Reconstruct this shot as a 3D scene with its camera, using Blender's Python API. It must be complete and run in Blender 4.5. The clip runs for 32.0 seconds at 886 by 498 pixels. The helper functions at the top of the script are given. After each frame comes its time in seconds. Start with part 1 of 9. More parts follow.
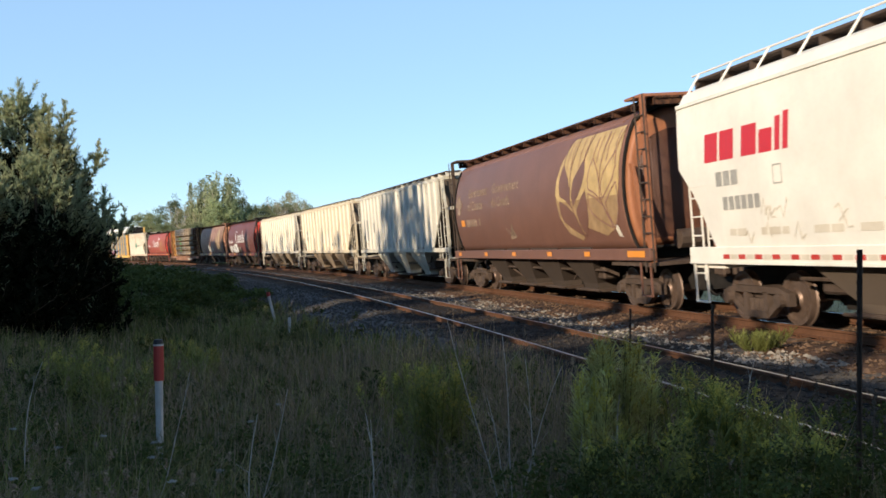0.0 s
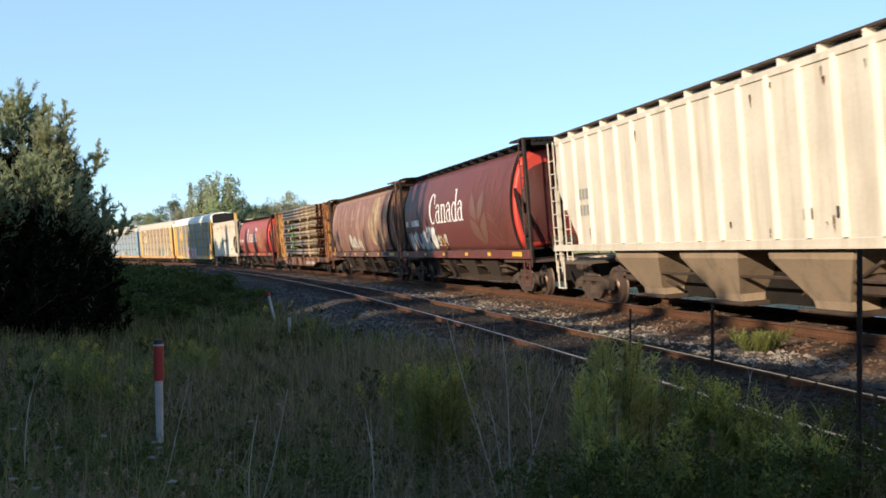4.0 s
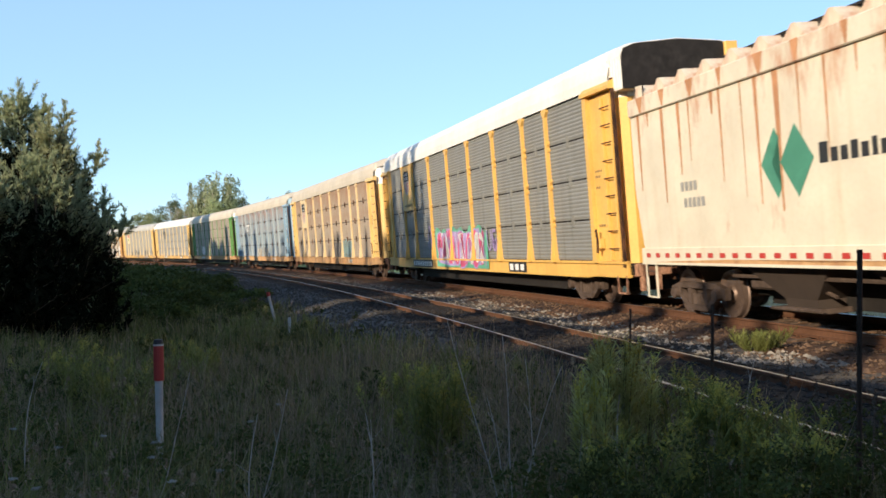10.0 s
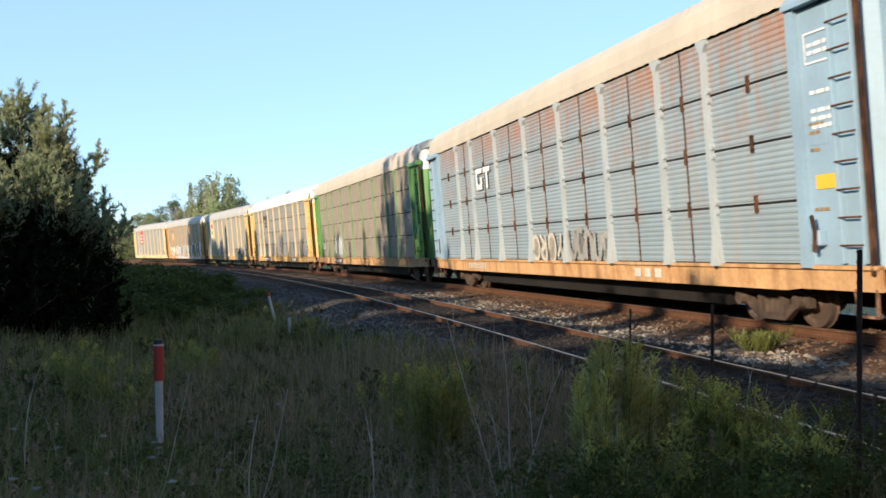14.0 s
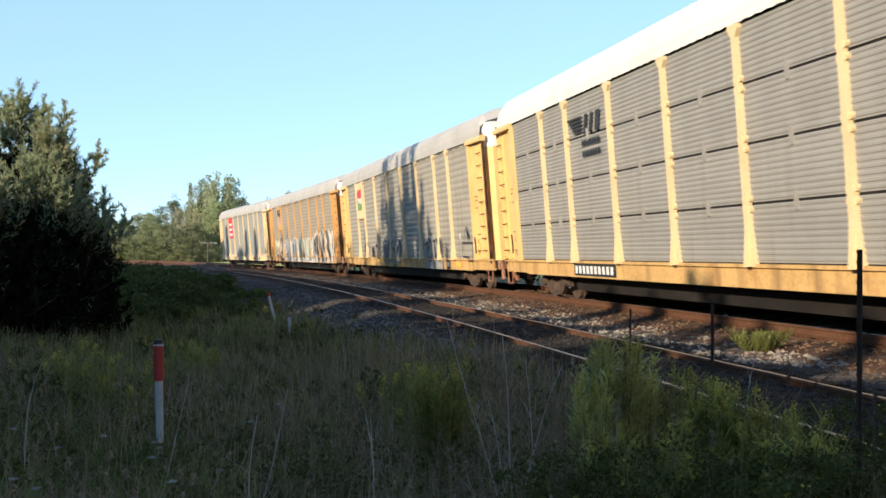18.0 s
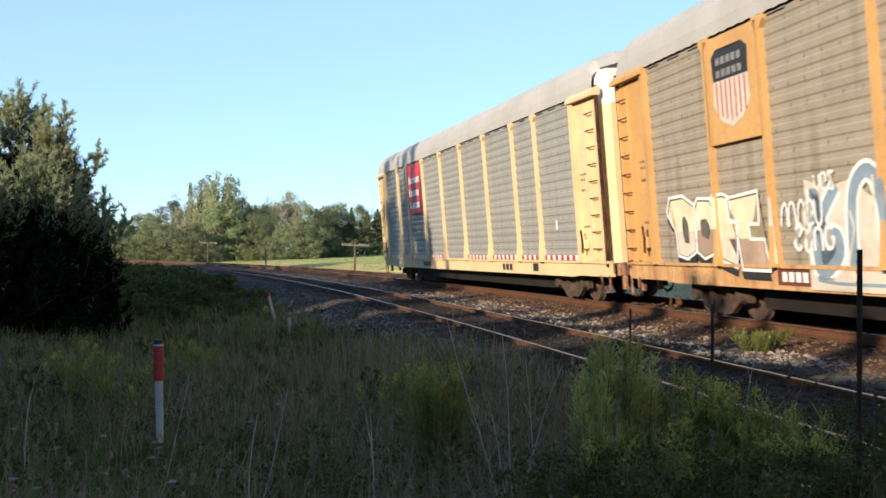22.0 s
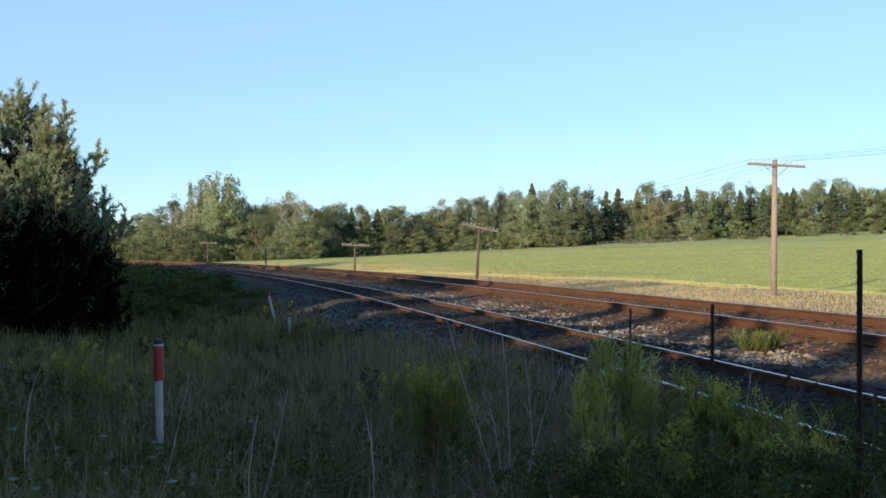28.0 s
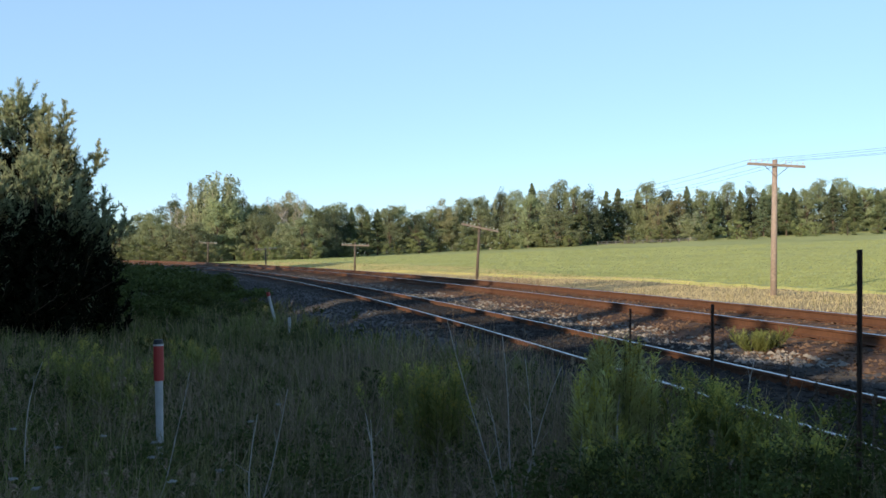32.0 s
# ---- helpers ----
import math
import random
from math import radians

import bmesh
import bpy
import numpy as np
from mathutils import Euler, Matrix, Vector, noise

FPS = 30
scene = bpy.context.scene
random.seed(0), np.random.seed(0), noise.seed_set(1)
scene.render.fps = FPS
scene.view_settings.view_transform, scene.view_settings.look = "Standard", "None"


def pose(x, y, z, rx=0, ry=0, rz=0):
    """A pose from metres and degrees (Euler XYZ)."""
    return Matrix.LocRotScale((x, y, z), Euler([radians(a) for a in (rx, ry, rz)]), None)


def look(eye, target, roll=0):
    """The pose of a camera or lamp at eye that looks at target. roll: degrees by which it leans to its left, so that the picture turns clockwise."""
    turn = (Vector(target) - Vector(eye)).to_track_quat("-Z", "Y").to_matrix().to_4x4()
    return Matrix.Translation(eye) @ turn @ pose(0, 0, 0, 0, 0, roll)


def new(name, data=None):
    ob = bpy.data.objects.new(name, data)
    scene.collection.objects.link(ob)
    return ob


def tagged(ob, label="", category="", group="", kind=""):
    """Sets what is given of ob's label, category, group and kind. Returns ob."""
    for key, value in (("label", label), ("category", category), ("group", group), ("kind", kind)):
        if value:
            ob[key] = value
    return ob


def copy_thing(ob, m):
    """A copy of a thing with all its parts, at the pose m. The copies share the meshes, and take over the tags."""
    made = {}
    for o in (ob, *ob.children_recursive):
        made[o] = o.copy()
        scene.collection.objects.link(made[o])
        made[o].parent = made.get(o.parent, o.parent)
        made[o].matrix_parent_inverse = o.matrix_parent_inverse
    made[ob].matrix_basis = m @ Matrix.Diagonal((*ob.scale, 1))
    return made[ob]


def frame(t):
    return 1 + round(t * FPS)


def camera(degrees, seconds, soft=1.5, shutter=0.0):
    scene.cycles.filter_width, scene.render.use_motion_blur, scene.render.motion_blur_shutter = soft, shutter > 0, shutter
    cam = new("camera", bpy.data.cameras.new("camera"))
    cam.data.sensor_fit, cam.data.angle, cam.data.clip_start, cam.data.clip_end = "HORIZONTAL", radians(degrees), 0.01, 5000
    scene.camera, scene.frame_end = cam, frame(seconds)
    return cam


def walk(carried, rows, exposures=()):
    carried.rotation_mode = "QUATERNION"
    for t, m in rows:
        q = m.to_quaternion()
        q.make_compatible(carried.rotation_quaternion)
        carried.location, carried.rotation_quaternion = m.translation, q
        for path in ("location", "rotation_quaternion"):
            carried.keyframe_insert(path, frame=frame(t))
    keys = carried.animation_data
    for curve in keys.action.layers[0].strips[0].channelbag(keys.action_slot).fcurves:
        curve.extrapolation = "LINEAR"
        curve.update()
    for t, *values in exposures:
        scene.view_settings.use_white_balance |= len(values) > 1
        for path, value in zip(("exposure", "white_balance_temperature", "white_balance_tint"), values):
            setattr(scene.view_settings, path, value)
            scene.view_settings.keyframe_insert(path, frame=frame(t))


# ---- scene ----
cam = camera(48.32, 32.0, soft=1.6, shutter=0.12)
EYE = (0.0, 0.0, 1.2527)
walk(cam, [(0.0, look(EYE, (0, 100, EYE[2] + 0.452), -0.156)), (32.0, look(EYE, (0, 100, EYE[2] + 0.452), -0.156))],
     exposures=[(0.0, 0.70), (0.4, 0.90), (1.0, 0.94), (2.0, 0.82), (3.5, 0.80), (6.0, 1.0), (7.5, 1.0), (9.0, 0.94), (10.0, 0.82), (11.5, 0.92), (12.5, 0.96), (14.0, 0.94), (19.0, 0.95), (23.0, 0.90), (24.5, 0.78), (28.0, 0.73), (32.0, 0.73)])

# ---- daylight: a low, warm sun behind the camera ----
SUN_EL, SUN_AZ = radians(16.0), math.atan2(-0.60, -0.80)
TO_SUN = Vector((math.sin(SUN_AZ) * math.cos(SUN_EL), math.cos(SUN_AZ) * math.cos(SUN_EL), math.sin(SUN_EL)))
world = bpy.data.worlds.new("world")
scene.world = world
world.use_nodes = True
wn = world.node_tree.nodes
sky = wn.new("ShaderNodeTexSky")
sky.sky_type, sky.sun_disc = "NISHITA", False
sky.sun_elevation, sky.sun_rotation = SUN_EL, SUN_AZ % (2 * math.pi)
sky.air_density, sky.dust_density, sky.ozone_density = 0.8, 0.0, 3.5
wn["Background"].inputs["Strength"].default_value = 0.15
haze = wn.new("ShaderNodeMix")          # thin even haze over the clear sky
haze.data_type = "RGBA"
haze.inputs[7].default_value = (1.90, 2.90, 3.92, 1)
way_up = wn.new("ShaderNodeTexCoord")   # the haze thins from the horizon to the zenith
split = wn.new("ShaderNodeSeparateXYZ")
thin = wn.new("ShaderNodeMapRange")
thin.interpolation_type = "SMOOTHSTEP"
for i, v in ((1, 0.16), (2, 0.62), (3, 0.62), (4, 0.16)):
    thin.inputs[i].default_value = v
world.node_tree.links.new(way_up.outputs["Generated"], split.inputs[0])
world.node_tree.links.new(split.outputs["Z"], thin.inputs[0])
world.node_tree.links.new(thin.outputs[0], haze.inputs[0])
world.node_tree.links.new(sky.outputs[0], haze.inputs[6])
world.node_tree.links.new(haze.outputs[2], wn["Background"].inputs["Color"])
sun = new("sun", bpy.data.lights.new("sun", "SUN"))
sun.data.energy, sun.data.angle, sun.data.color = 3.9, radians(0.53), (1.0, 0.83, 0.62)
sun.matrix_world = look(TO_SUN * 300, (0, 0, 0))

# ---- the railway line in plan: distance along the track, towards the camera's right ----
GAUGE = 0.755
SPEED = 16.659
STATION = np.arange(-900.0, 900.1, 1.0)


def curvature_heading(s):
    c = np.clip(s, -460, 60)
    return -0.25103 + 0.0019006 * c + 4.1328e-06 * c * c / 2


HEADING = curvature_heading(STATION)
_i0 = int(np.argmin(abs(STATION)))
LINE_X, LINE_Y = np.cumsum(-np.sin(HEADING)), np.cumsum(-np.cos(HEADING))
LINE_X, LINE_Y = LINE_X - LINE_X[_i0] + 3.0272, LINE_Y - LINE_Y[_i0] + 33.4477
CANT = 0.11862 / (2 * GAUGE)      # banking of the main line in the curve
CANT2 = 0.0209 / (2 * GAUGE)
SIDING_Z = -0.1664


def siding_offset(s):
    return -4.936 - 0.00149 * np.clip(s, -300, 60)


def rail_place(s, off, z, siding=False):
    """World places at station s, off metres from the track's centre (away from the camera is positive), z above the rail head."""
    s = np.asarray(s, float)
    x, y, h = np.interp(s, STATION, LINE_X), np.interp(s, STATION, LINE_Y), np.interp(s, STATION, HEADING)
    c = CANT2 if siding else CANT
    o = off + GAUGE
    oo, zz = -GAUGE + o * np.cos(c) - z * np.sin(c), o * np.sin(c) + z * np.cos(c)
    if siding:
        oo, zz = oo + siding_offset(s), zz + SIDING_Z
    return x + oo * np.cos(h), y - oo * np.sin(h), zz + 0 * s


def car_pose(s, length):
    a = np.array([v[0] if np.ndim(v) else v for v in map(float, rail_place(s + length * 0.33, 0, 0))])
    b = np.array([float(v) for v in rail_place(s - length * 0.33, 0, 0)])
    t = Vector((a - b)).normalized()
    left = Vector((-t.y, t.x, 0)).normalized()
    m = Matrix((t, left, Vector((0, 0, 1)))).transposed().to_4x4()
    m = Matrix.Translation(Vector((a + b) / 2)) @ m
    return m @ Matrix.Rotation(CANT, 4, "X")


# ---- materials ----
def material(name, rough=0.7, metal=0.0):
    m = bpy.data.materials.new(name)
    m.use_nodes = True
    b = m.node_tree.nodes["Principled BSDF"]
    b.inputs["Roughness"].default_value, b.inputs["Metallic"].default_value = rough, metal
    b.inputs["Specular IOR Level"].default_value = 0.5 if rough < 0.7 else 0.15
    return m, m.node_tree.nodes, m.node_tree.links, b


def ramp_between(n, l, fac, lo, hi):
    r = n.new("ShaderNodeMapRange")
    r.inputs[1].default_value, r.inputs[2].default_value = lo, hi
    l.new(fac, r.inputs[0])
    return r.outputs[0]


def blend(n, l, fac, a, b, mode="MIX"):
    x = n.new("ShaderNodeMix")
    x.data_type, x.blend_type = "RGBA", mode
    for sock, val in ((x.inputs[0], fac), (x.inputs[6], a), (x.inputs[7], b)):
        if hasattr(val, "links"):
            l.new(val, sock)
        elif isinstance(val, (int, float)):
            sock.default_value = val
        else:
            sock.default_value = (*val, 1)
    return x.outputs[2]


def grain(n, l, scale, detail=4, stretch=None, coord="Object", rough=0.55):
    tc = n.new("ShaderNodeTexCoord")
    out = tc.outputs[coord]
    if stretch:
        mp = n.new("ShaderNodeMapping")
        mp.inputs["Scale"].default_value = stretch
        l.new(out, mp.inputs[0])
        out = mp.outputs[0]
    t = n.new("ShaderNodeTexNoise")
    t.inputs["Scale"].default_value, t.inputs["Detail"].default_value, t.inputs["Roughness"].default_value = scale, detail, rough
    l.new(out, t.inputs["Vector"])
    return t.outputs[0]


def relief(n, l, b, height, strength=0.3, dist=0.02):
    x = n.new("ShaderNodeBump")
    x.inputs["Strength"].default_value, x.inputs["Distance"].default_value = strength, dist
    l.new(height, x.inputs["Height"])
    l.new(x.outputs[0], b.inputs["Normal"])


def paint(name, col, rust=0.25, dirt=0.35, rough=0.55, streak=0.35, rust_col=(0.20, 0.075, 0.03), dirt_col=(0.10, 0.085, 0.07), high=0.0):
    """Weathered railway paint: broad fading, vertical dirt streaks, rust blooms."""
    m, n, l, b = material(name, rough)
    fade = ramp_between(n, l, grain(n, l, 0.9, 5), 0.3, 0.75)
    c = blend(n, l, fade, tuple(v * 0.86 for v in col), tuple(min(1, v * 1.08) for v in col))
    s = ramp_between(n, l, grain(n, l, 1.0, 6, (2.6, 2.6, 0.22)), 0.52, 0.80)
    mul = n.new("ShaderNodeMath")
    mul.operation, mul.inputs[1].default_value = "MULTIPLY", streak
    l.new(s, mul.inputs[0])
    c = blend(n, l, mul.outputs[0], c, dirt_col)
    d = ramp_between(n, l, grain(n, l, 14, 5), 0.45, 0.8)
    mul2 = n.new("ShaderNodeMath")
    mul2.operation, mul2.inputs[1].default_value = "MULTIPLY", dirt * 0.6
    l.new(d, mul2.inputs[0])
    c = blend(n, l, mul2.outputs[0], c, dirt_col)
    if rust > 0:
        spots = grain(n, l, 1.7, 8, (1.3, 1.3, 0.45), rough=0.7)
        if high:
            tc, sep, up = n.new("ShaderNodeTexCoord"), n.new("ShaderNodeSeparateXYZ"), n.new("ShaderNodeMath")
            l.new(tc.outputs["Object"], sep.inputs[0])
            up.operation = "MULTIPLY_ADD"
            up.inputs[1].default_value = high
            l.new(ramp_between(n, l, sep.outputs["Z"], 3.2, 5.2), up.inputs[0])
            l.new(spots, up.inputs[2])
            spots = up.outputs[0]
        r = ramp_between(n, l, spots, 0.70 - 0.22 * rust, 0.86 - 0.1 * rust)
        c = blend(n, l, r, c, rust_col)
    l.new(c, b.inputs["Base Color"])
    relief(n, l, b, grain(n, l, 30, 3), 0.12, 0.01)
    return m


def plain(name, col, rough=0.7, metal=0.0, scale=8.0, amount=0.25, bump=0.15):
    m, n, l, b = material(name, rough, metal)
    f = ramp_between(n, l, grain(n, l, scale, 5), 0.3, 0.7)
    c = blend(n, l, f, tuple(v * (1 - amount) for v in col), tuple(min(1, v * (1 + amount)) for v in col))
    f2 = ramp_between(n, l, grain(n, l, scale * 0.13, 3), 0.35, 0.7)
    c = blend(n, l, f2, c, tuple(v * (1 - amount * 0.7) for v in col))
    l.new(c, b.inputs["Base Color"])
    relief(n, l, b, grain(n, l, scale * 3, 4), bump, 0.02)
    return m


def foliage(name, col, col2, back=0.35, rough=0.6, vary=0.35, patchy=0.0):
    m, n, l, b = material(name, max(rough, 0.75))
    g = n.new("ShaderNodeNewGeometry")
    o = n.new("ShaderNodeObjectInfo")
    mixed = g.outputs["Random Per Island"]
    if patchy:      # blades of one patch share most of their colour
        share = n.new("ShaderNodeMath")
        share.operation = "MULTIPLY_ADD"
        l.new(ramp_between(n, l, grain(n, l, patchy, 2), 0.36, 0.60), share.inputs[0])
        l.new(mixed, share.inputs[1])
        share.inputs[2].default_value = 0.0
        mixed = share.outputs[0]
    c = blend(n, l, mixed, col, col2)
    hv = n.new("ShaderNodeHueSaturation")
    mr = n.new("ShaderNodeMapRange")
    mr.inputs[3].default_value, mr.inputs[4].default_value = 1 - vary, 1 + vary
    l.new(o.outputs["Random"], mr.inputs[0])
    l.new(mr.outputs[0], hv.inputs["Value"])
    mh = n.new("ShaderNodeMapRange")
    mh.inputs[3].default_value, mh.inputs[4].default_value = 0.485, 0.515
    l.new(o.outputs["Random"], mh.inputs[0])
    l.new(mh.outputs[0], hv.inputs["Hue"])
    l.new(c, hv.inputs["Color"])
    c = blend(n, l, ramp_between(n, l, grain(n, l, 0.6, 3), 0.3, 0.75), hv.outputs[0], tuple(v * 0.75 for v in col))
    l.new(c, b.inputs["Base Color"])
    tr = n.new("ShaderNodeBsdfTranslucent")
    l.new(c, tr.inputs["Color"])
    mx = n.new("ShaderNodeMixShader")
    mx.inputs[0].default_value = back
    l.new(b.outputs[0], mx.inputs[1])
    l.new(tr.outputs[0], mx.inputs[2])
    l.new(mx.outputs[0], n["Material Output"].inputs["Surface"])
    return m


def rusted(name, dark, mid, light):
    """Bare rusting steel: blotches of three rusts, runs and fine pitting."""
    m, n, l, b = material(name, 0.85)
    c = blend(n, l, ramp_between(n, l, grain(n, l, 2.6, 8, (1.2, 1.2, 0.6), rough=0.65), 0.44, 0.56), light, mid)
    c = blend(n, l, ramp_between(n, l, grain(n, l, 5.0, 8, (1.4, 1.4, 0.45), rough=0.7), 0.48, 0.60), c, dark)
    c = blend(n, l, ramp_between(n, l, grain(n, l, 24, 4), 0.5, 0.8), c, dark)
    l.new(c, b.inputs["Base Color"])
    relief(n, l, b, grain(n, l, 30, 4), 0.3, 0.01)
    return m


def ground_mix(name, a, b_col, c_col, s1, s2, bump, rough=0.95):
    m, n, l, b = material(name, rough)
    c = blend(n, l, ramp_between(n, l, grain(n, l, s1, 6), 0.35, 0.68), a, b_col)
    c = blend(n, l, ramp_between(n, l, grain(n, l, s2, 5), 0.45, 0.72), c, c_col)
    l.new(c, b.inputs["Base Color"])
    relief(n, l, b, grain(n, l, s1 * 2, 6), 0.6, bump)
    return m


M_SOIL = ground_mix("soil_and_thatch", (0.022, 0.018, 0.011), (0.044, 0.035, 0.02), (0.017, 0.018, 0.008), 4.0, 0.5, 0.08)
M_BALLAST = ground_mix("ballast_bed", (0.086, 0.080, 0.072), (0.130, 0.121, 0.108), (0.060, 0.054, 0.047), 14.0, 0.9, 0.05)
M_DARKBED = ground_mix("oily_dark_bed", (0.026, 0.021, 0.018), (0.042, 0.032, 0.025), (0.016, 0.014, 0.012), 12.0, 0.8, 0.05)
M_RUSTBED = ground_mix("iron_stained_ballast", (0.095, 0.056, 0.036), (0.155, 0.088, 0.054), (0.062, 0.039, 0.029), 14.0, 0.8, 0.05)
M_STRAW = ground_mix("dry_verge_grass", (0.34, 0.26, 0.135), (0.27, 0.215, 0.10), (0.40, 0.31, 0.175), 1.1, 0.25, 0.12)
M_FIELD = ground_mix("green_crop", (0.35, 0.37, 0.13), (0.42, 0.42, 0.17), (0.30, 0.32, 0.11), 0.8, 0.07, 0.10)
M_STUBBLE = ground_mix("yellow_field_margin", (0.78, 0.68, 0.17), (0.70, 0.63, 0.17), (0.56, 0.53, 0.15), 1.5, 0.3, 0.08)
M_STONE_DARK = plain("oily_crushed_stone", (0.045, 0.038, 0.033), 0.85, 0, 5, 0.5)
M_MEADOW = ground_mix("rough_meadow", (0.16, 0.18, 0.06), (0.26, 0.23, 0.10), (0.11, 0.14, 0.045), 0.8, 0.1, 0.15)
M_STONE = plain("crushed_stone", (0.072, 0.065, 0.058), 0.9, 0, 5, 0.45)
M_STONE_RUST = plain("rusty_crushed_stone", (0.15, 0.094, 0.060), 0.9, 0, 5, 0.4)
M_RAIL = plain("rusty_rail_steel", (0.135, 0.066, 0.038), 0.8, 0.2, 9, 0.3)
M_RAILTOP = plain("polished_rail_head", (0.45, 0.44, 0.43), 0.36, 1.0, 20, 0.15, 0.03)
M_TIE = plain("weathered_tie_wood", (0.085, 0.06, 0.045), 0.9, 0, 6, 0.45, 0.4)
M_STEEL = plain("dirty_truck_steel", (0.10, 0.072, 0.057), 0.75, 0.2, 6, 0.4)
M_WHEEL = plain("worn_wheel_steel", (0.20, 0.14, 0.11), 0.5, 0.6, 12, 0.3)
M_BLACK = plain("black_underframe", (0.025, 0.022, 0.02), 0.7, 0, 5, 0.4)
M_POLE_DARK = plain("tarred_pole_wood", (0.12, 0.095, 0.075), 0.9, 0, 10, 0.3, 0.4)
M_POLE = plain("grey_pole_wood", (0.33, 0.26, 0.21), 0.9, 0, 10, 0.3, 0.4)
M_BARK = plain("tree_bark", (0.13, 0.10, 0.075), 0.95, 0, 8, 0.4, 0.6)
M_FENCE = plain("old_fence_wood", (0.16, 0.155, 0.145), 0.95, 0, 8, 0.3, 0.3)
M_DEADWOOD = plain("dead_grey_wood", (0.44, 0.39, 0.33), 0.95, 0, 8, 0.3, 0.3)
M_WIRE = plain("line_wire", (0.12, 0.12, 0.12), 0.5, 0.5)
M_INSUL = plain("glass_insulator", (0.55, 0.62, 0.60), 0.2)
M_TPOST = plain("dark_steel_post", (0.075, 0.050, 0.036), 0.8, 0.1, 12, 0.4)
M_WHITE = plain("white_marker_plastic", (0.47, 0.455, 0.43), 0.6, 0, 9, 0.25, 0.06)
M_RED = plain("red_marker_plastic", (0.36, 0.035, 0.028), 0.5, 0, 5, 0.15, 0.03)
M_CAP = plain("black_cap", (0.012, 0.012, 0.013), 0.6)
LEAF_A = foliage("broad_leaf_green", (0.285, 0.335, 0.175), (0.395, 0.435, 0.24), 0.4, 0.6, 0.46)
LEAF_A2 = foliage("dull_leaf_green", (0.245, 0.285, 0.152), (0.355, 0.385, 0.22), 0.38, 0.6, 0.4)
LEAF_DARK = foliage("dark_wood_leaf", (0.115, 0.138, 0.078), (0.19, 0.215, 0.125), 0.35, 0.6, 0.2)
LEAF_B = foliage("poplar_leaf", (0.30, 0.335, 0.185), (0.48, 0.50, 0.31), 0.45, 0.6, 0.15)
LEAF_C = foliage("yellowing_leaf", (0.37, 0.35, 0.19), (0.31, 0.315, 0.16), 0.45)
LEAF_D = foliage("bush_leaf", (0.055, 0.072, 0.019), (0.115, 0.130, 0.034))
LEAF_E = foliage("edge_bush_leaf", (0.22, 0.255, 0.11), (0.34, 0.365, 0.17), 0.45)
NEEDLE = foliage("pine_needle", (0.135, 0.175, 0.083), (0.245, 0.28, 0.15), 0.35)
# verge pine light put into colour: pale lit tops, near-black shaded needles below
NEEDLE_LIT = foliage("sunlit_pine_needle", (0.32, 0.36, 0.195), (0.52, 0.55, 0.33), 0.42, 0.6, 0.1)
NEEDLE_SHADE = foliage("shaded_pine_needle", (0.007, 0.0085, 0.004), (0.016, 0.018, 0.008), 0.12, 0.7, 0.1)
NEEDLE_SHADE.node_tree.nodes["Principled BSDF"].inputs["Specular IOR Level"].default_value = 0.03
STRAW = foliage("straw_blade", (0.70, 0.56, 0.31), (0.50, 0.42, 0.20), 0.3, 0.7, 0.1)
SPRUCE = foliage("spruce_needle", (0.14, 0.185, 0.10), (0.23, 0.27, 0.16), 0.3)
LEAF_SHADE = foliage("wood_shade_leaf", (0.06, 0.072, 0.035), (0.12, 0.13, 0.065), 0.3)
CROP = foliage("crop_leaf", (0.40, 0.43, 0.165), (0.49, 0.50, 0.215), 0.4, 0.7, 0.0)
GRASS = foliage("grass_blade", (0.104, 0.118, 0.040), (0.58, 0.48, 0.215), 0.35, 0.6, 0.0, 1.1)
TUSSOCK = foliage("tussock_blade", (0.16, 0.19, 0.055), (0.34, 0.345, 0.11), 0.35, 0.6, 0.0)
DRY = foliage("dry_stem", (0.42, 0.31, 0.205), (0.10, 0.073, 0.048), 0.25, 0.7, 0.1)
GOLDEN = foliage("goldenrod_leaf", (0.54, 0.56, 0.21), (0.74, 0.71, 0.32), 0.4, 0.6, 0.1)
GOLDEN_DIM = foliage("dull_goldenrod_leaf", (0.19, 0.215, 0.06), (0.38, 0.385, 0.12), 0.4, 0.6, 0.1)
BLOOM = foliage("goldenrod_bloom", (0.55, 0.47, 0.10), (0.42, 0.38, 0.09), 0.3)
UMBEL = foliage("white_umbel", (0.42, 0.42, 0.38), (0.30, 0.31, 0.27), 0.2)


# ---- mesh helpers ----
def mesh_of(name, bm, mat=None, smooth=False):
    me = bpy.data.meshes.new(name)
    if smooth:
        for f in bm.faces:
            f.smooth = True
    bm.to_mesh(me)
    bm.free()
    for m in (mat if isinstance(mat, (list, tuple)) else [mat]):
        if m:
            me.materials.append(m)
    return me


def part(name, bm, mat, parent, label="", smooth=False):
    """Links a bmesh (or a ready mesh) as one mesh object under a thing or a part."""
    me = bm if isinstance(bm, bpy.types.Mesh) else mesh_of(name, bm, mat, smooth)
    ob = new(name, me)
    ob.parent = parent
    if label:
        ob["label"] = label
    return ob


def put(ob, x=0, y=0, z=0, rz=0):
    ob.matrix_basis = pose(x, y, z, 0, 0, rz)
    return ob


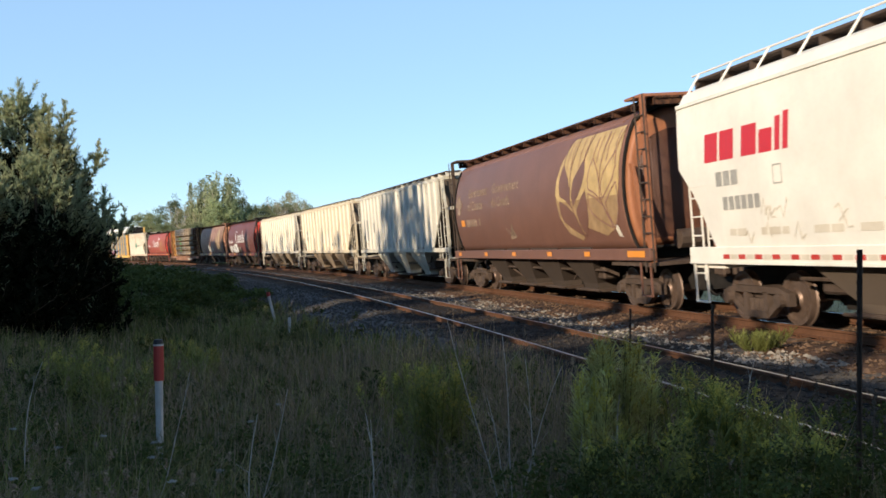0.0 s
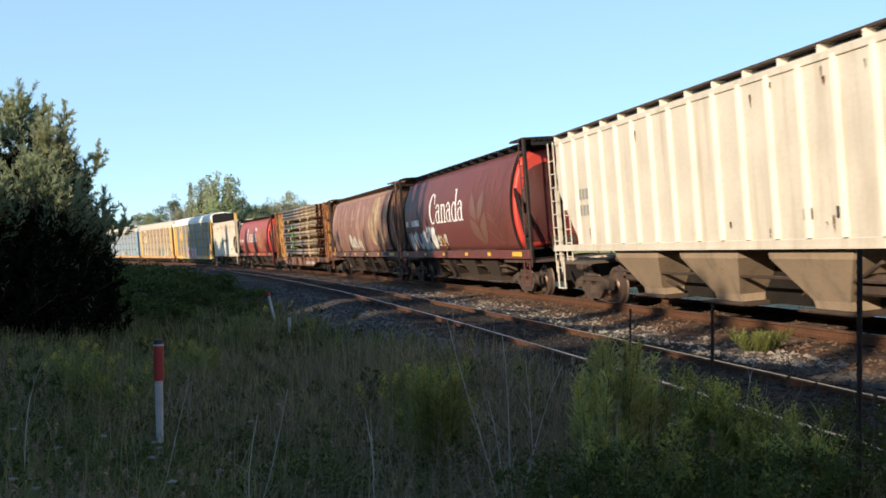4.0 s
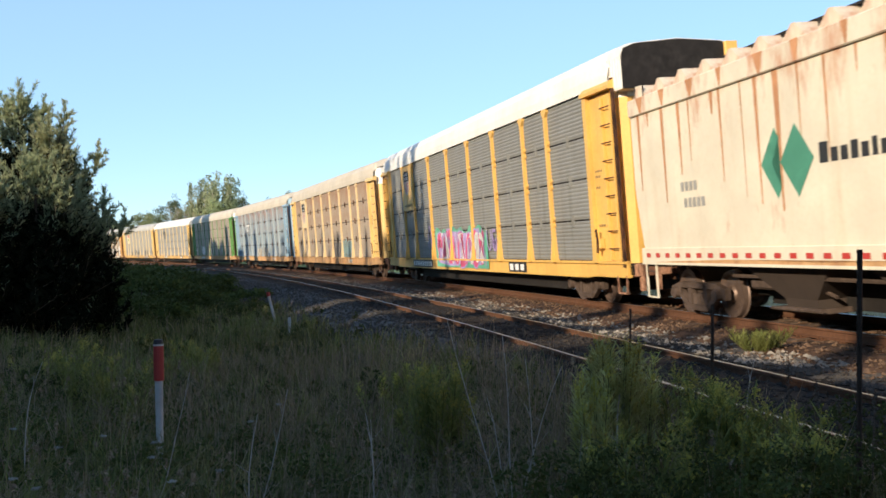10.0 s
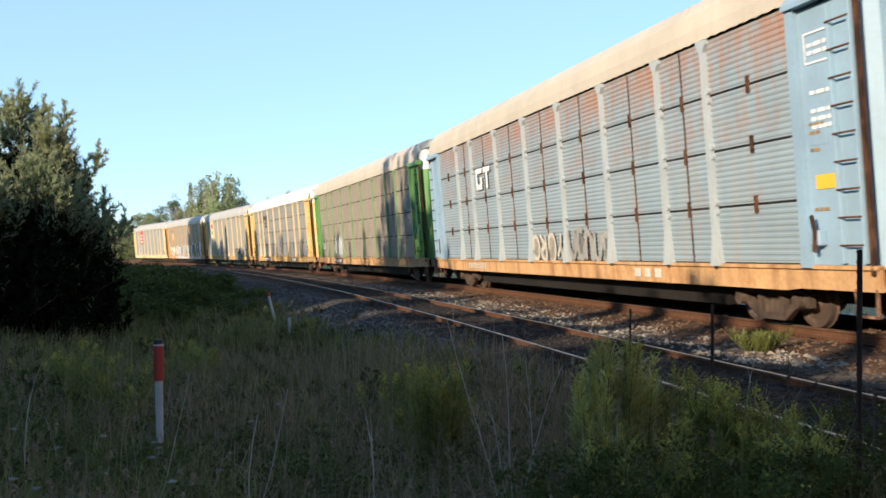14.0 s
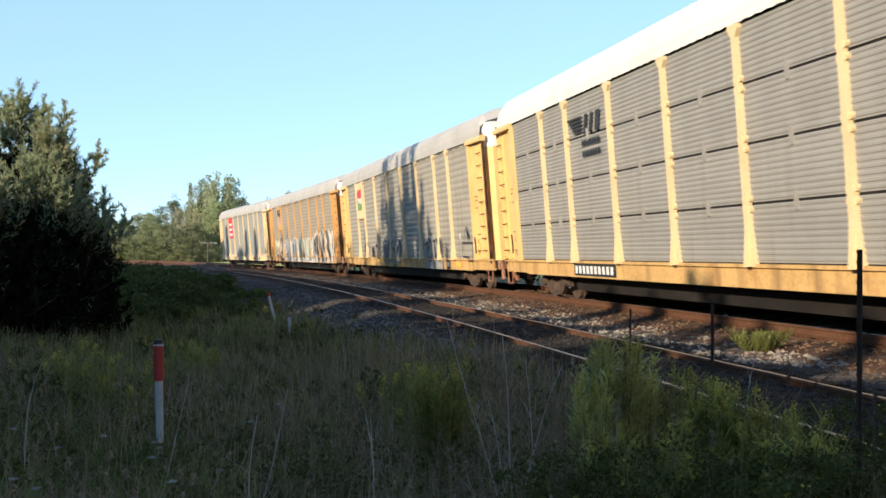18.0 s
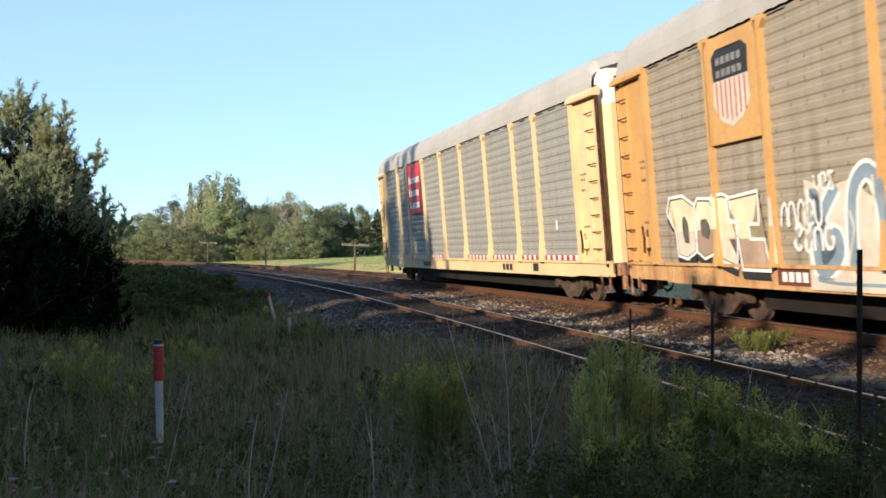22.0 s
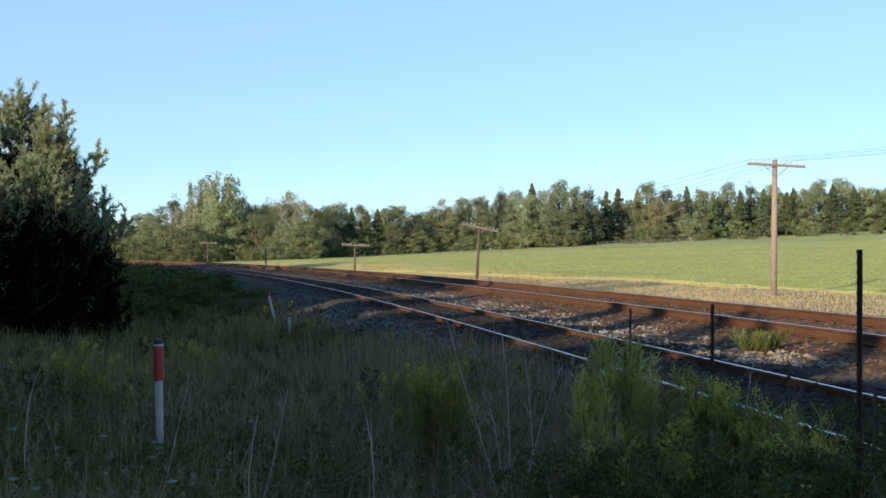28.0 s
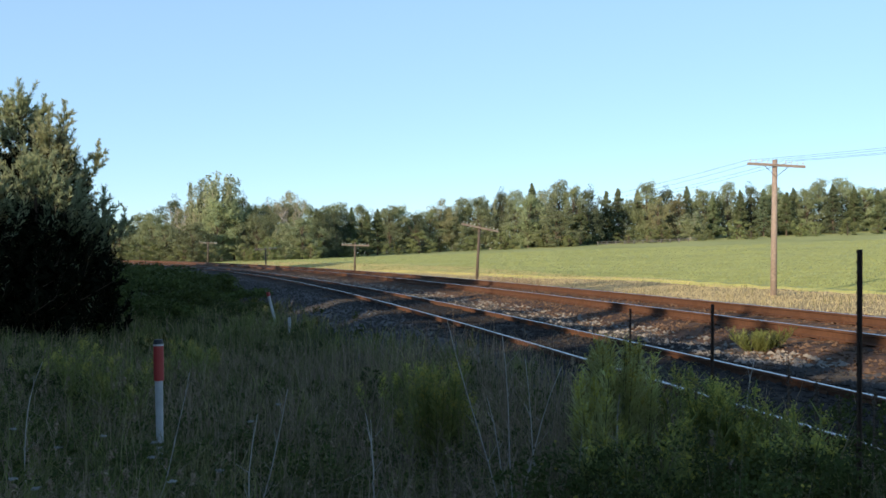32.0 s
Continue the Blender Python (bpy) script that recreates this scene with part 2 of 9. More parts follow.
def box(bm, x0, x1, y0, y1, z0, z1, bev=0.0):
    vs = [bm.verts.new((x, y, z)) for x in (x0, x1) for y in (y0, y1) for z in (z0, z1)]
    fs = [bm.faces.new([vs[i] for i in f]) for f in ((0, 1, 3, 2), (4, 6, 7, 5), (0, 4, 5, 1), (2, 3, 7, 6), (0, 2, 6, 4), (1, 5, 7, 3))]
    if bev:
        es = list({e for f in fs for e in f.edges})
        bmesh.ops.bevel(bm, geom=es, offset=bev, segments=1, affect="EDGES")
    return bm


def prism(bm, pts, lo, hi, axis="y"):
    """Extrudes a closed outline: axis y takes (x, z) points, x takes (y, z), z takes (x, y)."""
    def at(p, d):
        return {"y": (p[0], d, p[1]), "x": (d, p[0], p[1]), "z": (p[0], p[1], d)}[axis]
    a, b = [bm.verts.new(at(p, lo)) for p in pts], [bm.verts.new(at(p, hi)) for p in pts]
    bm.faces.new(a), bm.faces.new(b[::-1])
    for i in range(len(pts)):
        j = (i + 1) % len(pts)
        bm.faces.new((a[j], a[i], b[i], b[j]))
    return bm


def rod(bm, p, q, r, n=8, r2=None, caps=True):
    p, q = Vector(p), Vector(q)
    d = q - p
    u = d.orthogonal().normalized()
    w = d.normalized().cross(u)
    r2 = r if r2 is None else r2
    ring = []
    for c, rr in ((p, r), (q, r2)):
        ring.append([bm.verts.new(c + (u * math.cos(2 * math.pi * i / n) + w * math.sin(2 * math.pi * i / n)) * rr) for i in range(n)])
    for i in range(n):
        j = (i + 1) % n
        bm.faces.new((ring[0][i], ring[0][j], ring[1][j], ring[1][i]))
    if caps:
        bm.faces.new(ring[0][::-1]), bm.faces.new(ring[1])
    return bm


def loft(bm, rings, close=True, caps=True):
    vs = [[bm.verts.new(p) for p in r] for r in rings]
    m = len(rings[0])
    for a, b in zip(vs, vs[1:]):
        for i in range(m if close else m - 1):
            j = (i + 1) % m
            bm.faces.new((a[i], a[j], b[j], b[i]))
    if caps and close:
        bm.faces.new(vs[0][::-1]), bm.faces.new(vs[-1])
    bmesh.ops.recalc_face_normals(bm, faces=bm.faces)
    return bm


def B():
    return bmesh.new()


def quick_mesh(name, verts, faces, mats, index=None, smooth=False):
    me = bpy.data.meshes.new(name)
    verts, faces = np.asarray(verts, np.float32), np.asarray(faces, np.int32)
    k = faces.shape[1]
    me.vertices.add(len(verts)), me.loops.add(faces.size), me.polygons.add(len(faces))
    me.vertices.foreach_set("co", verts.ravel())
    me.loops.foreach_set("vertex_index", faces.ravel())
    me.polygons.foreach_set("loop_start", np.arange(0, faces.size, k, dtype=np.int32))
    if index is not None:
        me.polygons.foreach_set("material_index", np.asarray(index, np.int32))
    me.polygons.foreach_set("use_smooth", np.full(len(faces), smooth))
    for m in (mats if isinstance(mats, (list, tuple)) else [mats]):
        me.materials.append(m)
    me.update(calc_edges=True)
    me.validate()
    return me


# ---- the ground: one sheet to the horizon ----
def spread(breaks):
    out = [breaks[0][0]]
    for a, b, step in breaks:
        n = max(1, int(round((b - a) / step)))
        out += list(a + (b - a) * (np.arange(1, n + 1) / n))
    return np.array(out)


GX = spread([(-3500, -900, 400), (-900, -300, 60), (-300, -110, 12), (-110, -40, 0.9), (-40, 16, 0.36), (16, 40, 1.2), (40, 160, 8), (160, 500, 40), (500, 3500, 400)])
GY = spread([(-3500, -600, 400), (-600, -100, 50), (-100, -20, 5), (-20, 4, 0.4), (4, 62, 0.36), (62, 140, 0.8), (140, 260, 1.6), (260, 420, 8), (420, 900, 40), (900, 3500, 400)])


def track_coords(x, y):
    """Nearest station and the offset from the main line's centre of many places."""
    ss, oo = np.empty(len(x)), np.empty(len(x))
    sel = slice(None, None, 3)
    lx, ly, st, hd = LINE_X[sel], LINE_Y[sel], STATION[sel], HEADING[sel]
    for i in range(0, len(x), 20000):
        px, py = x[i:i + 20000, None], y[i:i + 20000, None]
        k = np.argmin((px - lx) ** 2 + (py - ly) ** 2, axis=1)
        dx, dy = px[:, 0] - lx[k], py[:, 0] - ly[k]
        h = hd[k]
        ss[i:i + 20000] = st[k] - (dx * np.sin(h) + dy * np.cos(h))
        oo[i:i + 20000] = dx * np.cos(h) - dy * np.sin(h)
    return ss, oo


def lumps(x, y, scale, seed=0):
    """Smooth uneven ground from a few waves."""
    r = np.random.RandomState(seed)
    z = 0
    for i in range(7):
        a, f, p = r.uniform(0, 6.3), r.uniform(0.6, 2.2) / scale, r.uniform(0, 6.3)
        z = z + np.sin((x * math.cos(a) + y * math.sin(a)) * f + p)
    return z / 7


def ground_height(x, y, s=None, o=None):
    x, y = np.atleast_1d(np.asarray(x, float)), np.atleast_1d(np.asarray(y, float))
    if s is None:
        s, o = track_coords(x, y)
    so = siding_offset(s)
    near = np.interp(o - so, [-60, -9, -4.2, -3.2, -1.65, 1.6, 2.0], [-0.45, -0.50, -0.70, -0.58, -0.26, -0.25, -0.31])
    cant = np.clip((o + GAUGE) * math.sin(CANT), -0.05, 0.22)
    main = np.interp(o, [-3.1, -1.85, 1.85, 3.6, 5.0, 60], [-0.36, -0.20, -0.20, -0.60, -0.80, -0.72]) + np.where(abs(o) < 2.6, cant, 0)
    z = np.where(o < so + 2.0, near, np.where(o < -3.1, -0.36, main))
    rise = np.clip((y - 48) / 200, 0, 1.6) * np.clip(2.4 + 0.042 * x, 0.8, 8.0) * np.clip((o - 9) / 14, 0, 1)
    z = z + np.where(o > 9, rise, 0)
    rough = np.clip((-(o - so) - 4.0) / 3, 0, 1) * 0.10 + np.clip((o - 5) / 4, 0, 1) * 0.08
    z = z + rough * (lumps(x, y, 2.5, 1) + 1.5 * lumps(x, y, 9, 2))
    z = z + np.where((o < so - 2) | (o > 5), 0, 0.02 * lumps(x, y, 0.35, 3) + 0.03 * lumps(x, y, 0.9, 4))
    return z


def make_ground():
    xx, yy = np.meshgrid(GX, GY)
    x, y = xx.ravel(), yy.ravel()
    s, o = track_coords(x, y)
    z = ground_height(x, y, s, o)
    nx, ny = len(GX), len(GY)
    i = (np.arange(ny - 1)[:, None] * nx + np.arange(nx - 1)).ravel()
    faces = np.stack([i, i + 1, i + nx + 1, i + nx], 1)
    fx, fy, fs, fo = x[faces].mean(1), y[faces].mean(1), s[faces].mean(1), o[faces].mean(1)
    fso = fo - siding_offset(fs)
    wob = 0.35 * lumps(fx, fy, 1.2, 6)
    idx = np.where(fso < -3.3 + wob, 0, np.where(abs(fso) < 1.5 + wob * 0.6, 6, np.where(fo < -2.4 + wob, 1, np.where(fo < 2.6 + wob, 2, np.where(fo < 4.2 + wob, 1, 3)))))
    edge = 15.6 + 0.315 * np.clip(fx, -20, 60) + 0.6 * wob
    idx = np.where((fo > edge - 1.7) & (fo < edge + 0.25) & (fx > -8 + wob * 8), 7, idx)
    idx = np.where((fo > edge) & (fx > -45 + wob * 8), 4, idx)
    idx = np.where((fo > 14) & (fx <= -45 + wob * 8), 5, idx)
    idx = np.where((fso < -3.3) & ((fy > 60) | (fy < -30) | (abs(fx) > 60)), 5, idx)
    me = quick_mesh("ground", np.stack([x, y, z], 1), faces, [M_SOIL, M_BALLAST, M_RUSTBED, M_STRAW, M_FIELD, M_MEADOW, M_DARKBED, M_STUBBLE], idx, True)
    tagged(new("ground", me), "rough grassland, ballast bed and green field beside the railway", "ground", kind="structure")


make_ground()


def ground_z(x, y):
    return float(ground_height(x, y)[0])


# ---- the two tracks ----
RAIL_OUTLINE = [(-0.070, -0.172), (0.070, -0.172), (0.070, -0.160), (0.014, -0.138), (0.010, -0.050), (0.036, -0.036), (0.036, -0.008), (0.026, 0.0),
                (-0.026, 0.0), (-0.036, -0.008), (-0.036, -0.036), (-0.010, -0.050), (-0.014, -0.138), (-0.070, -0.160)]


def make_rail(parent, side, siding):
    st = np.concatenate([np.arange(-700, -120, 6.0), np.arange(-120, 40, 1.5), np.arange(40, 620, 6.0)])
    rings = []
    for a, z in RAIL_OUTLINE:
        rings.append(np.stack(rail_place(st, side * GAUGE + a, z, siding), 1))
    v = np.stack(rings, 1)
    m = len(RAIL_OUTLINE)
    n = len(st)
    i = (np.arange(n - 1)[:, None] * m + np.arange(m)).ravel()
    j = (np.arange(n - 1)[:, None] * m + (np.arange(m) + 1) % m).ravel()
    f = np.stack([i, i + m, j + m, j], 1)
    idx = np.tile([1 if k in (7,) else 0 for k in range(m)], n - 1)
    part("rail", quick_mesh("rail", v.reshape(-1, 3), f, [M_RAIL, M_RAILTOP], idx), None, parent, "steel rail with rusty web and polished head")


def make_track(name, siding, label):
    track = tagged(new(name), label, "railway track", kind="structure")
    make_rail(track, -1, siding), make_rail(track, 1, siding)
    return track


main_track = make_track("main_track", False, "banked main line track on rust-stained ballast")
side_track = make_track("side_track", True, "siding track with bright rails on grey ballast")


def make_ties(track, siding):
    bm = box(B(), -0.11, 0.11, -1.30, 1.30, -0.19, 0.0, 0.012)
    me = mesh_of("tie", bm, M_TIE)
    plate = B()
    for sy in (-GAUGE, GAUGE):
        box(plate, -0.10, 0.10, sy - 0.18, sy + 0.18, 0.0, 0.018)
        for px, py in ((0.06, 0.10), (-0.06, 0.10), (0.06, -0.10), (-0.06, -0.10)):
            box(plate, px - 0.012, px + 0.012, sy + py - 0.014, sy + py + 0.014, 0.018, 0.05)
    plate = mesh_of("tie_plates", plate, M_RAIL)
    rnd = random.Random(3 + siding)
    for s in np.arange(-78, 36, 0.53):
        s = float(s) + rnd.uniform(-0.04, 0.04)
        x, y, z = (float(v) for v in rail_place(s, rnd.uniform(-0.06, 0.06), -0.19, siding))
        ob = part("tie", me, None, track)
        away = (Vector([float(v) for v in rail_place(s, 1, -0.19, siding)]) - Vector([float(v) for v in rail_place(s, -1, -0.19, siding)])).normalized()
        along = away.cross(Vector((0, 0, 1))).normalized()
        ob.matrix_basis = Matrix.Translation((x, y, z)) @ Matrix((along, away, along.cross(away))).transposed().to_4x4() @ Matrix.Rotation(rnd.uniform(-0.02, 0.02), 4, "Z")
        if s > -40:
            p = part("tie_plates", plate, None, ob)
    # the rest, far along the line
    v, f = [], []
    cube = np.array([(a, b, c) for a in (-0.11, 0.11) for b in (-1.3, 1.3) for c in (-0.19, 0.0)])
    quad = np.array([(0, 1, 3, 2), (4, 6, 7, 5), (0, 4, 5, 1), (2, 3, 7, 6), (1, 5, 7, 3)])
    for s in list(np.arange(-330, -78.3, 0.55)) + list(np.arange(36.2, 120, 0.55)):
        pts = np.stack(rail_place(s + cube[:, 0], cube[:, 1], -0.19 + cube[:, 2], siding), 1)
        f.append(quad + len(v) * 8)
        v.append(pts)
    tagged(part("tie_rows", quick_mesh("tie_rows", np.concatenate(v), np.concatenate(f), M_TIE), None, track), kind="stuff")


def make_stones():
    """Crushed stone on the shoulders and between the ties."""
    r = np.random.RandomState(5)
    base = np.array([(1, 0, 0.1), (0.2, 0.9, -0.1), (-0.9, 0.2, 0.15), (-0.1, -1, 0), (0.1, 0.1, 0.8), (0, 0, -0.7)])
    tri = np.array([(0, 1, 4), (1, 2, 4), (2, 3, 4), (3, 0, 4), (1, 0, 5), (2, 1, 5), (3, 2, 5), (0, 3, 5)])

    def scatter(n, s0, s1, o0, o1, lo, hi, mat, name, label, rel):
        s = s1 - (s1 - s0) * r.rand(n) ** 1.7
        o = r.uniform(o0, o1, n)
        oo = o + (siding_offset(s) if rel else 0)
        h = np.interp(s, STATION, HEADING)
        x, y = np.interp(s, STATION, LINE_X) + oo * np.cos(h), np.interp(s, STATION, LINE_Y) - oo * np.sin(h)
        z = ground_height(x, y, s, oo)
        size = r.uniform(lo, hi, n)
        a = r.uniform(0, 6.3, n)
        p = base[None] * (1 + 0.35 * r.randn(n, 6, 3)) * size[:, None, None]
        q = np.stack([p[..., 0] * np.cos(a)[:, None] - p[..., 1] * np.sin(a)[:, None], p[..., 0] * np.sin(a)[:, None] + p[..., 1] * np.cos(a)[:, None], p[..., 2] * 0.8], -1)
        q += np.stack([x, y, z + size * 0.25], 1)[:, None]
        f = tri[None] + (np.arange(n) * 6)[:, None, None]
        tagged(new(name, quick_mesh(name, q.reshape(-1, 3), f.reshape(-1, 3), mat)), label, "gravel", kind="stuff")
    scatter(9000, -60, 25, -1.35, 1.35, 0.02, 0.045, M_STONE_DARK, "oily_stones", "dark oily crushed stone between the siding's rails", True)
    scatter(9000, -60, 25, 1.3, 2.4, 0.022, 0.05, M_STONE, "ballast_stones", "grey crushed stone between the tracks", True)
    scatter(19000, -70, 42, -4.0, -1.3, 0.022, 0.05, M_STONE, "ballast_stones", "loose grey crushed stone on the siding's shoulder", True)
    scatter(15000, -60, 25, -2.9, 2.4, 0.022, 0.05, M_STONE_RUST, "rusty_ballast_stones", "rust-stained crushed stone on the main line", False)
    scatter(2600, -55, 20, -3.7, -2.0, 0.025, 0.06, plain("pale_limestone", (0.26, 0.23, 0.19), 0.9, 0, 5, 0.3), "pale_stones", "pale limestone pieces between the tracks", False)


# ---- plants ----
def leaf_quads(centres, radii, count, size, rng, flat=1.0, shell=0.55):
    """Many small leaves spread through ellipsoid clumps."""
    k = len(centres)
    n = k * count
    d = rng.randn(n, 3)
    d /= np.linalg.norm(d, axis=1)[:, None]
    rr = (shell + (1 - shell) * rng.rand(n)) ** 0.8
    c = np.repeat(np.asarray(centres, float), count, 0) + d * rr[:, None] * np.repeat(np.asarray(radii, float), count, 0)
    nrm = d * 1.0 + rng.randn(n, 3) * 0.42
    nrm /= np.linalg.norm(nrm, axis=1)[:, None]
    t = np.cross(nrm, rng.randn(n, 3))
    t /= np.linalg.norm(t, axis=1)[:, None]
    b = np.cross(nrm, t)
    sz = size * rng.uniform(0.6, 1.35, n)[:, None]
    v = np.stack([c - t * sz, c - b * sz * 0.55 * flat, c + t * sz, c + b * sz * 0.55 * flat], 1)
    f = np.arange(n * 4).reshape(n, 4)
    return v.reshape(-1, 3), f


def tube_list(segs, sides=6):
    """Tapered limbs from (p, q, r0, r1) rows."""
    bm = B()
    for p, q, r0, r1 in segs:
        rod(bm, p, q, r0, sides, r1, caps=False)
    return bm


def broad_tree(seed, height, width, leaf, leaf_size, boughs=24, tufts=9, per=34, bare=0.04, top=0.0):
    """Trunk, limbs and an uneven crown: boughs of different reach, each a heap of small leaf tufts."""
    rng, rnd = np.random.RandomState(seed), random.Random(seed)
    segs = [((0, 0, -0.3), (0.1, 0.05, height * 0.35), height * 0.022, height * 0.016), ((0.1, 0.05, height * 0.35), (0.0, 0.2, height * 0.8), height * 0.016, height * 0.005)]
    centres, radii = [], []
    for i in range(boughs):
        u = (i + rnd.uniform(0.1, 0.9)) / boughs
        prof = math.sqrt(max(0.04, 1 - ((u - 0.42) / 0.64) ** 2)) * (1 - 0.35 * u * top)
        a = i * 2.4 + rnd.uniform(-0.6, 0.6)
        d = width * 0.5 * prof * rnd.uniform(0.35, 1.0) * (1.0 if u < 0.85 else 0.5)
        big = height * rnd.uniform(0.11, 0.18) * (1.1 - 0.35 * u)
        bough = Vector((d * math.cos(a), d * math.sin(a), height * (bare + (0.89 - bare) * u)))
        segs.append(((0, 0, max(height * 0.12, bough.z * 0.6)), tuple(bough), height * 0.007, height * 0.002))
        for k in range(tufts):
            v = Vector((rnd.gauss(0, 1), rnd.gauss(0, 1), rnd.gauss(0.2, 0.8))).normalized()
            c = bough + v * big * rnd.uniform(0.3, 0.9)
            rad = height * rnd.uniform(0.045, 0.07)
            centres.append(c), radii.append((rad * 1.25, rad * 1.25, rad * 0.9))
    tree = new("tree")
    part("trunk", tube_list(segs), M_BARK, tree)
    v, f = leaf_quads(centres, radii, per, leaf_size, rng, 1.0, 0.45)
    part("crown", quick_mesh("crown", v, f, leaf), None, tree)
    return tree


def poplar(seed, height, leaf, leaf_size):
    """Open tree of steep limbs that end in ragged tops of their own, bushy below."""
    rng, rnd = np.random.RandomState(seed), random.Random(seed)
    segs = [((0, 0, -0.3), (0.1, 0.0, height * 0.5), height * 0.02, height * 0.012)]
    centres, radii = [], []
    for i in range(25):
        a = i * 2.4 + rnd.uniform(-0.4, 0.4)
        reach = height * rnd.uniform(0.08, 0.30)
        z0 = height * rnd.uniform(0.12, 0.5)
        top = height * (rnd.uniform(0.72, 1.0) if i % 5 < 3 else rnd.uniform(0.5, 0.7)) * (1 - 0.25 * reach / height)
        p, q = Vector((0, 0, z0)), Vector((reach * math.cos(a), reach * math.sin(a), top * 0.97))
        elbow = p.lerp(q, 0.45) + Vector((math.cos(a), math.sin(a), 0)) * reach * 0.35
        segs += [(tuple(p), tuple(elbow), height * 0.008, height * 0.005), (tuple(elbow), tuple(q), height * 0.005, height * 0.001)]
        for g in np.linspace(0.1, 1, 10):
            c = (p.lerp(elbow, g / 0.45) if g < 0.45 else elbow.lerp(q, (g - 0.45) / 0.55)) + Vector((rnd.uniform(-1, 1), rnd.uniform(-1, 1), rnd.uniform(-0.6, 0.6))) * height * 0.035
            r = height * (0.082 - 0.016 * g) * rnd.uniform(0.6, 1.3)
            centres.append(c), radii.append((r, r, r * 1.1))
    for i in range(46):
        a, d, z = rnd.uniform(0, 6.283), height * 0.42 * rnd.uniform(0.2, 1) ** 0.6, height * rnd.uniform(0.03, 0.62)
        r = height * rnd.uniform(0.05, 0.09)
        d *= 1 - 0.7 * max(0, z / height - 0.25)
        centres.append(Vector((d * math.cos(a), d * math.sin(a), z))), radii.append((r * 1.2, r * 1.2, r))
    tree = new("tree")
    part("trunk", tube_list(segs, 5), M_DEADWOOD, tree)
    v, f = leaf_quads(centres, radii, 44, leaf_size, rng, 1.0, 0.2)
    part("crown", quick_mesh("crown", v, f, leaf), None, tree)
    return tree


def conifer(seed, height, width, leaf, leaf_size, tiers=24, per=24, droop=0.12, bare=0.04):
    """Spire-shaped tree: whorls of branches that carry flat needle sprays."""
    rng, rnd = np.random.RandomState(seed), random.Random(seed)
    segs = [((0, 0, -0.3), (0, 0, height * 0.98), height * 0.018, 0.01)]
    centres, radii = [], []
    for t in range(tiers):
        u = t / (tiers - 1)
        reach = width * 0.5 * (1 - u) ** 0.85 + 0.02 * width
        for k in range(rnd.randint(5, 7)):
            z = height * (bare + (0.95 - bare) * min(1, max(0, u + rnd.uniform(-0.03, 0.03))))
            a = rnd.uniform(0, 6.283)
            d = reach * rnd.uniform(0.6, 1.15)
            tip = Vector((d * math.cos(a), d * math.sin(a), z - d * droop))
            segs.append(((0, 0, z), tuple(tip), height * 0.004, 0.006))
            for g in (0.45, 0.8):
                c = Vector((0, 0, z)).lerp(tip, g)
                centres.append(c), radii.append((d * 0.27 + 0.12, d * 0.27 + 0.12, height * 0.038))
    tree = new("tree")
    part("trunk", tube_list(segs, 5), M_BARK, tree)
    v, f = leaf_quads(centres, radii, per, leaf_size, rng, 0.5, 0.2)
    part("crown", quick_mesh("crown", v, f, leaf), None, tree)
    return tree


def bare_tree(seed, height):
    """Half-dead tree: pale forked limbs with a few leaf tufts left."""
    rnd, rng = random.Random(seed), np.random.RandomState(seed)
    segs, tips = [], []

    def grow(p, d, ln, r, level):
        q = p + d * ln
        segs.append((tuple(p), tuple(q), r, r * 0.62))
        if level == 0:
            tips.append(q)
            return
        for k in range(3):
            nd = (d + Vector((rnd.uniform(-0.7, 0.7), rnd.uniform(-0.7, 0.7), rnd.uniform(-0.1, 0.5)))).normalized()
            grow(p.lerp(q, 1.0 if k < 2 else 0.55), nd, ln * rnd.uniform(0.55, 0.8), r * 0.62, level - 1)
    grow(Vector((0, 0, -0.3)), Vector((0.05, 0, 1)), height * 0.32, height * 0.014, 5)
    k = height / max(t.z for t in tips)
    segs = [(tuple(v * k for v in p), tuple(v * k for v in q), a, b) for p, q, a, b in segs]
    tree = new("tree")
    part("trunk", tube_list(segs, 5), M_DEADWOOD, tree)
    v, f = leaf_quads([t * k for t in tips[::9]], [(0.7, 0.7, 0.5)] * len(tips[::9]), 18, 0.14, rng)
    part("crown", quick_mesh("crown", v, f, LEAF_C), None, tree)
    return tree


def stand(tree, x, y, scale, turn, label, group="", z=None, wide=1.0):
    ob = copy_thing(tree, pose(x, y, ground_z(x, y) if z is None else z, 0, 0, turn))
    ob.scale = (scale * wide, scale * wide, scale)
    return tagged(ob, label, "tree", group)


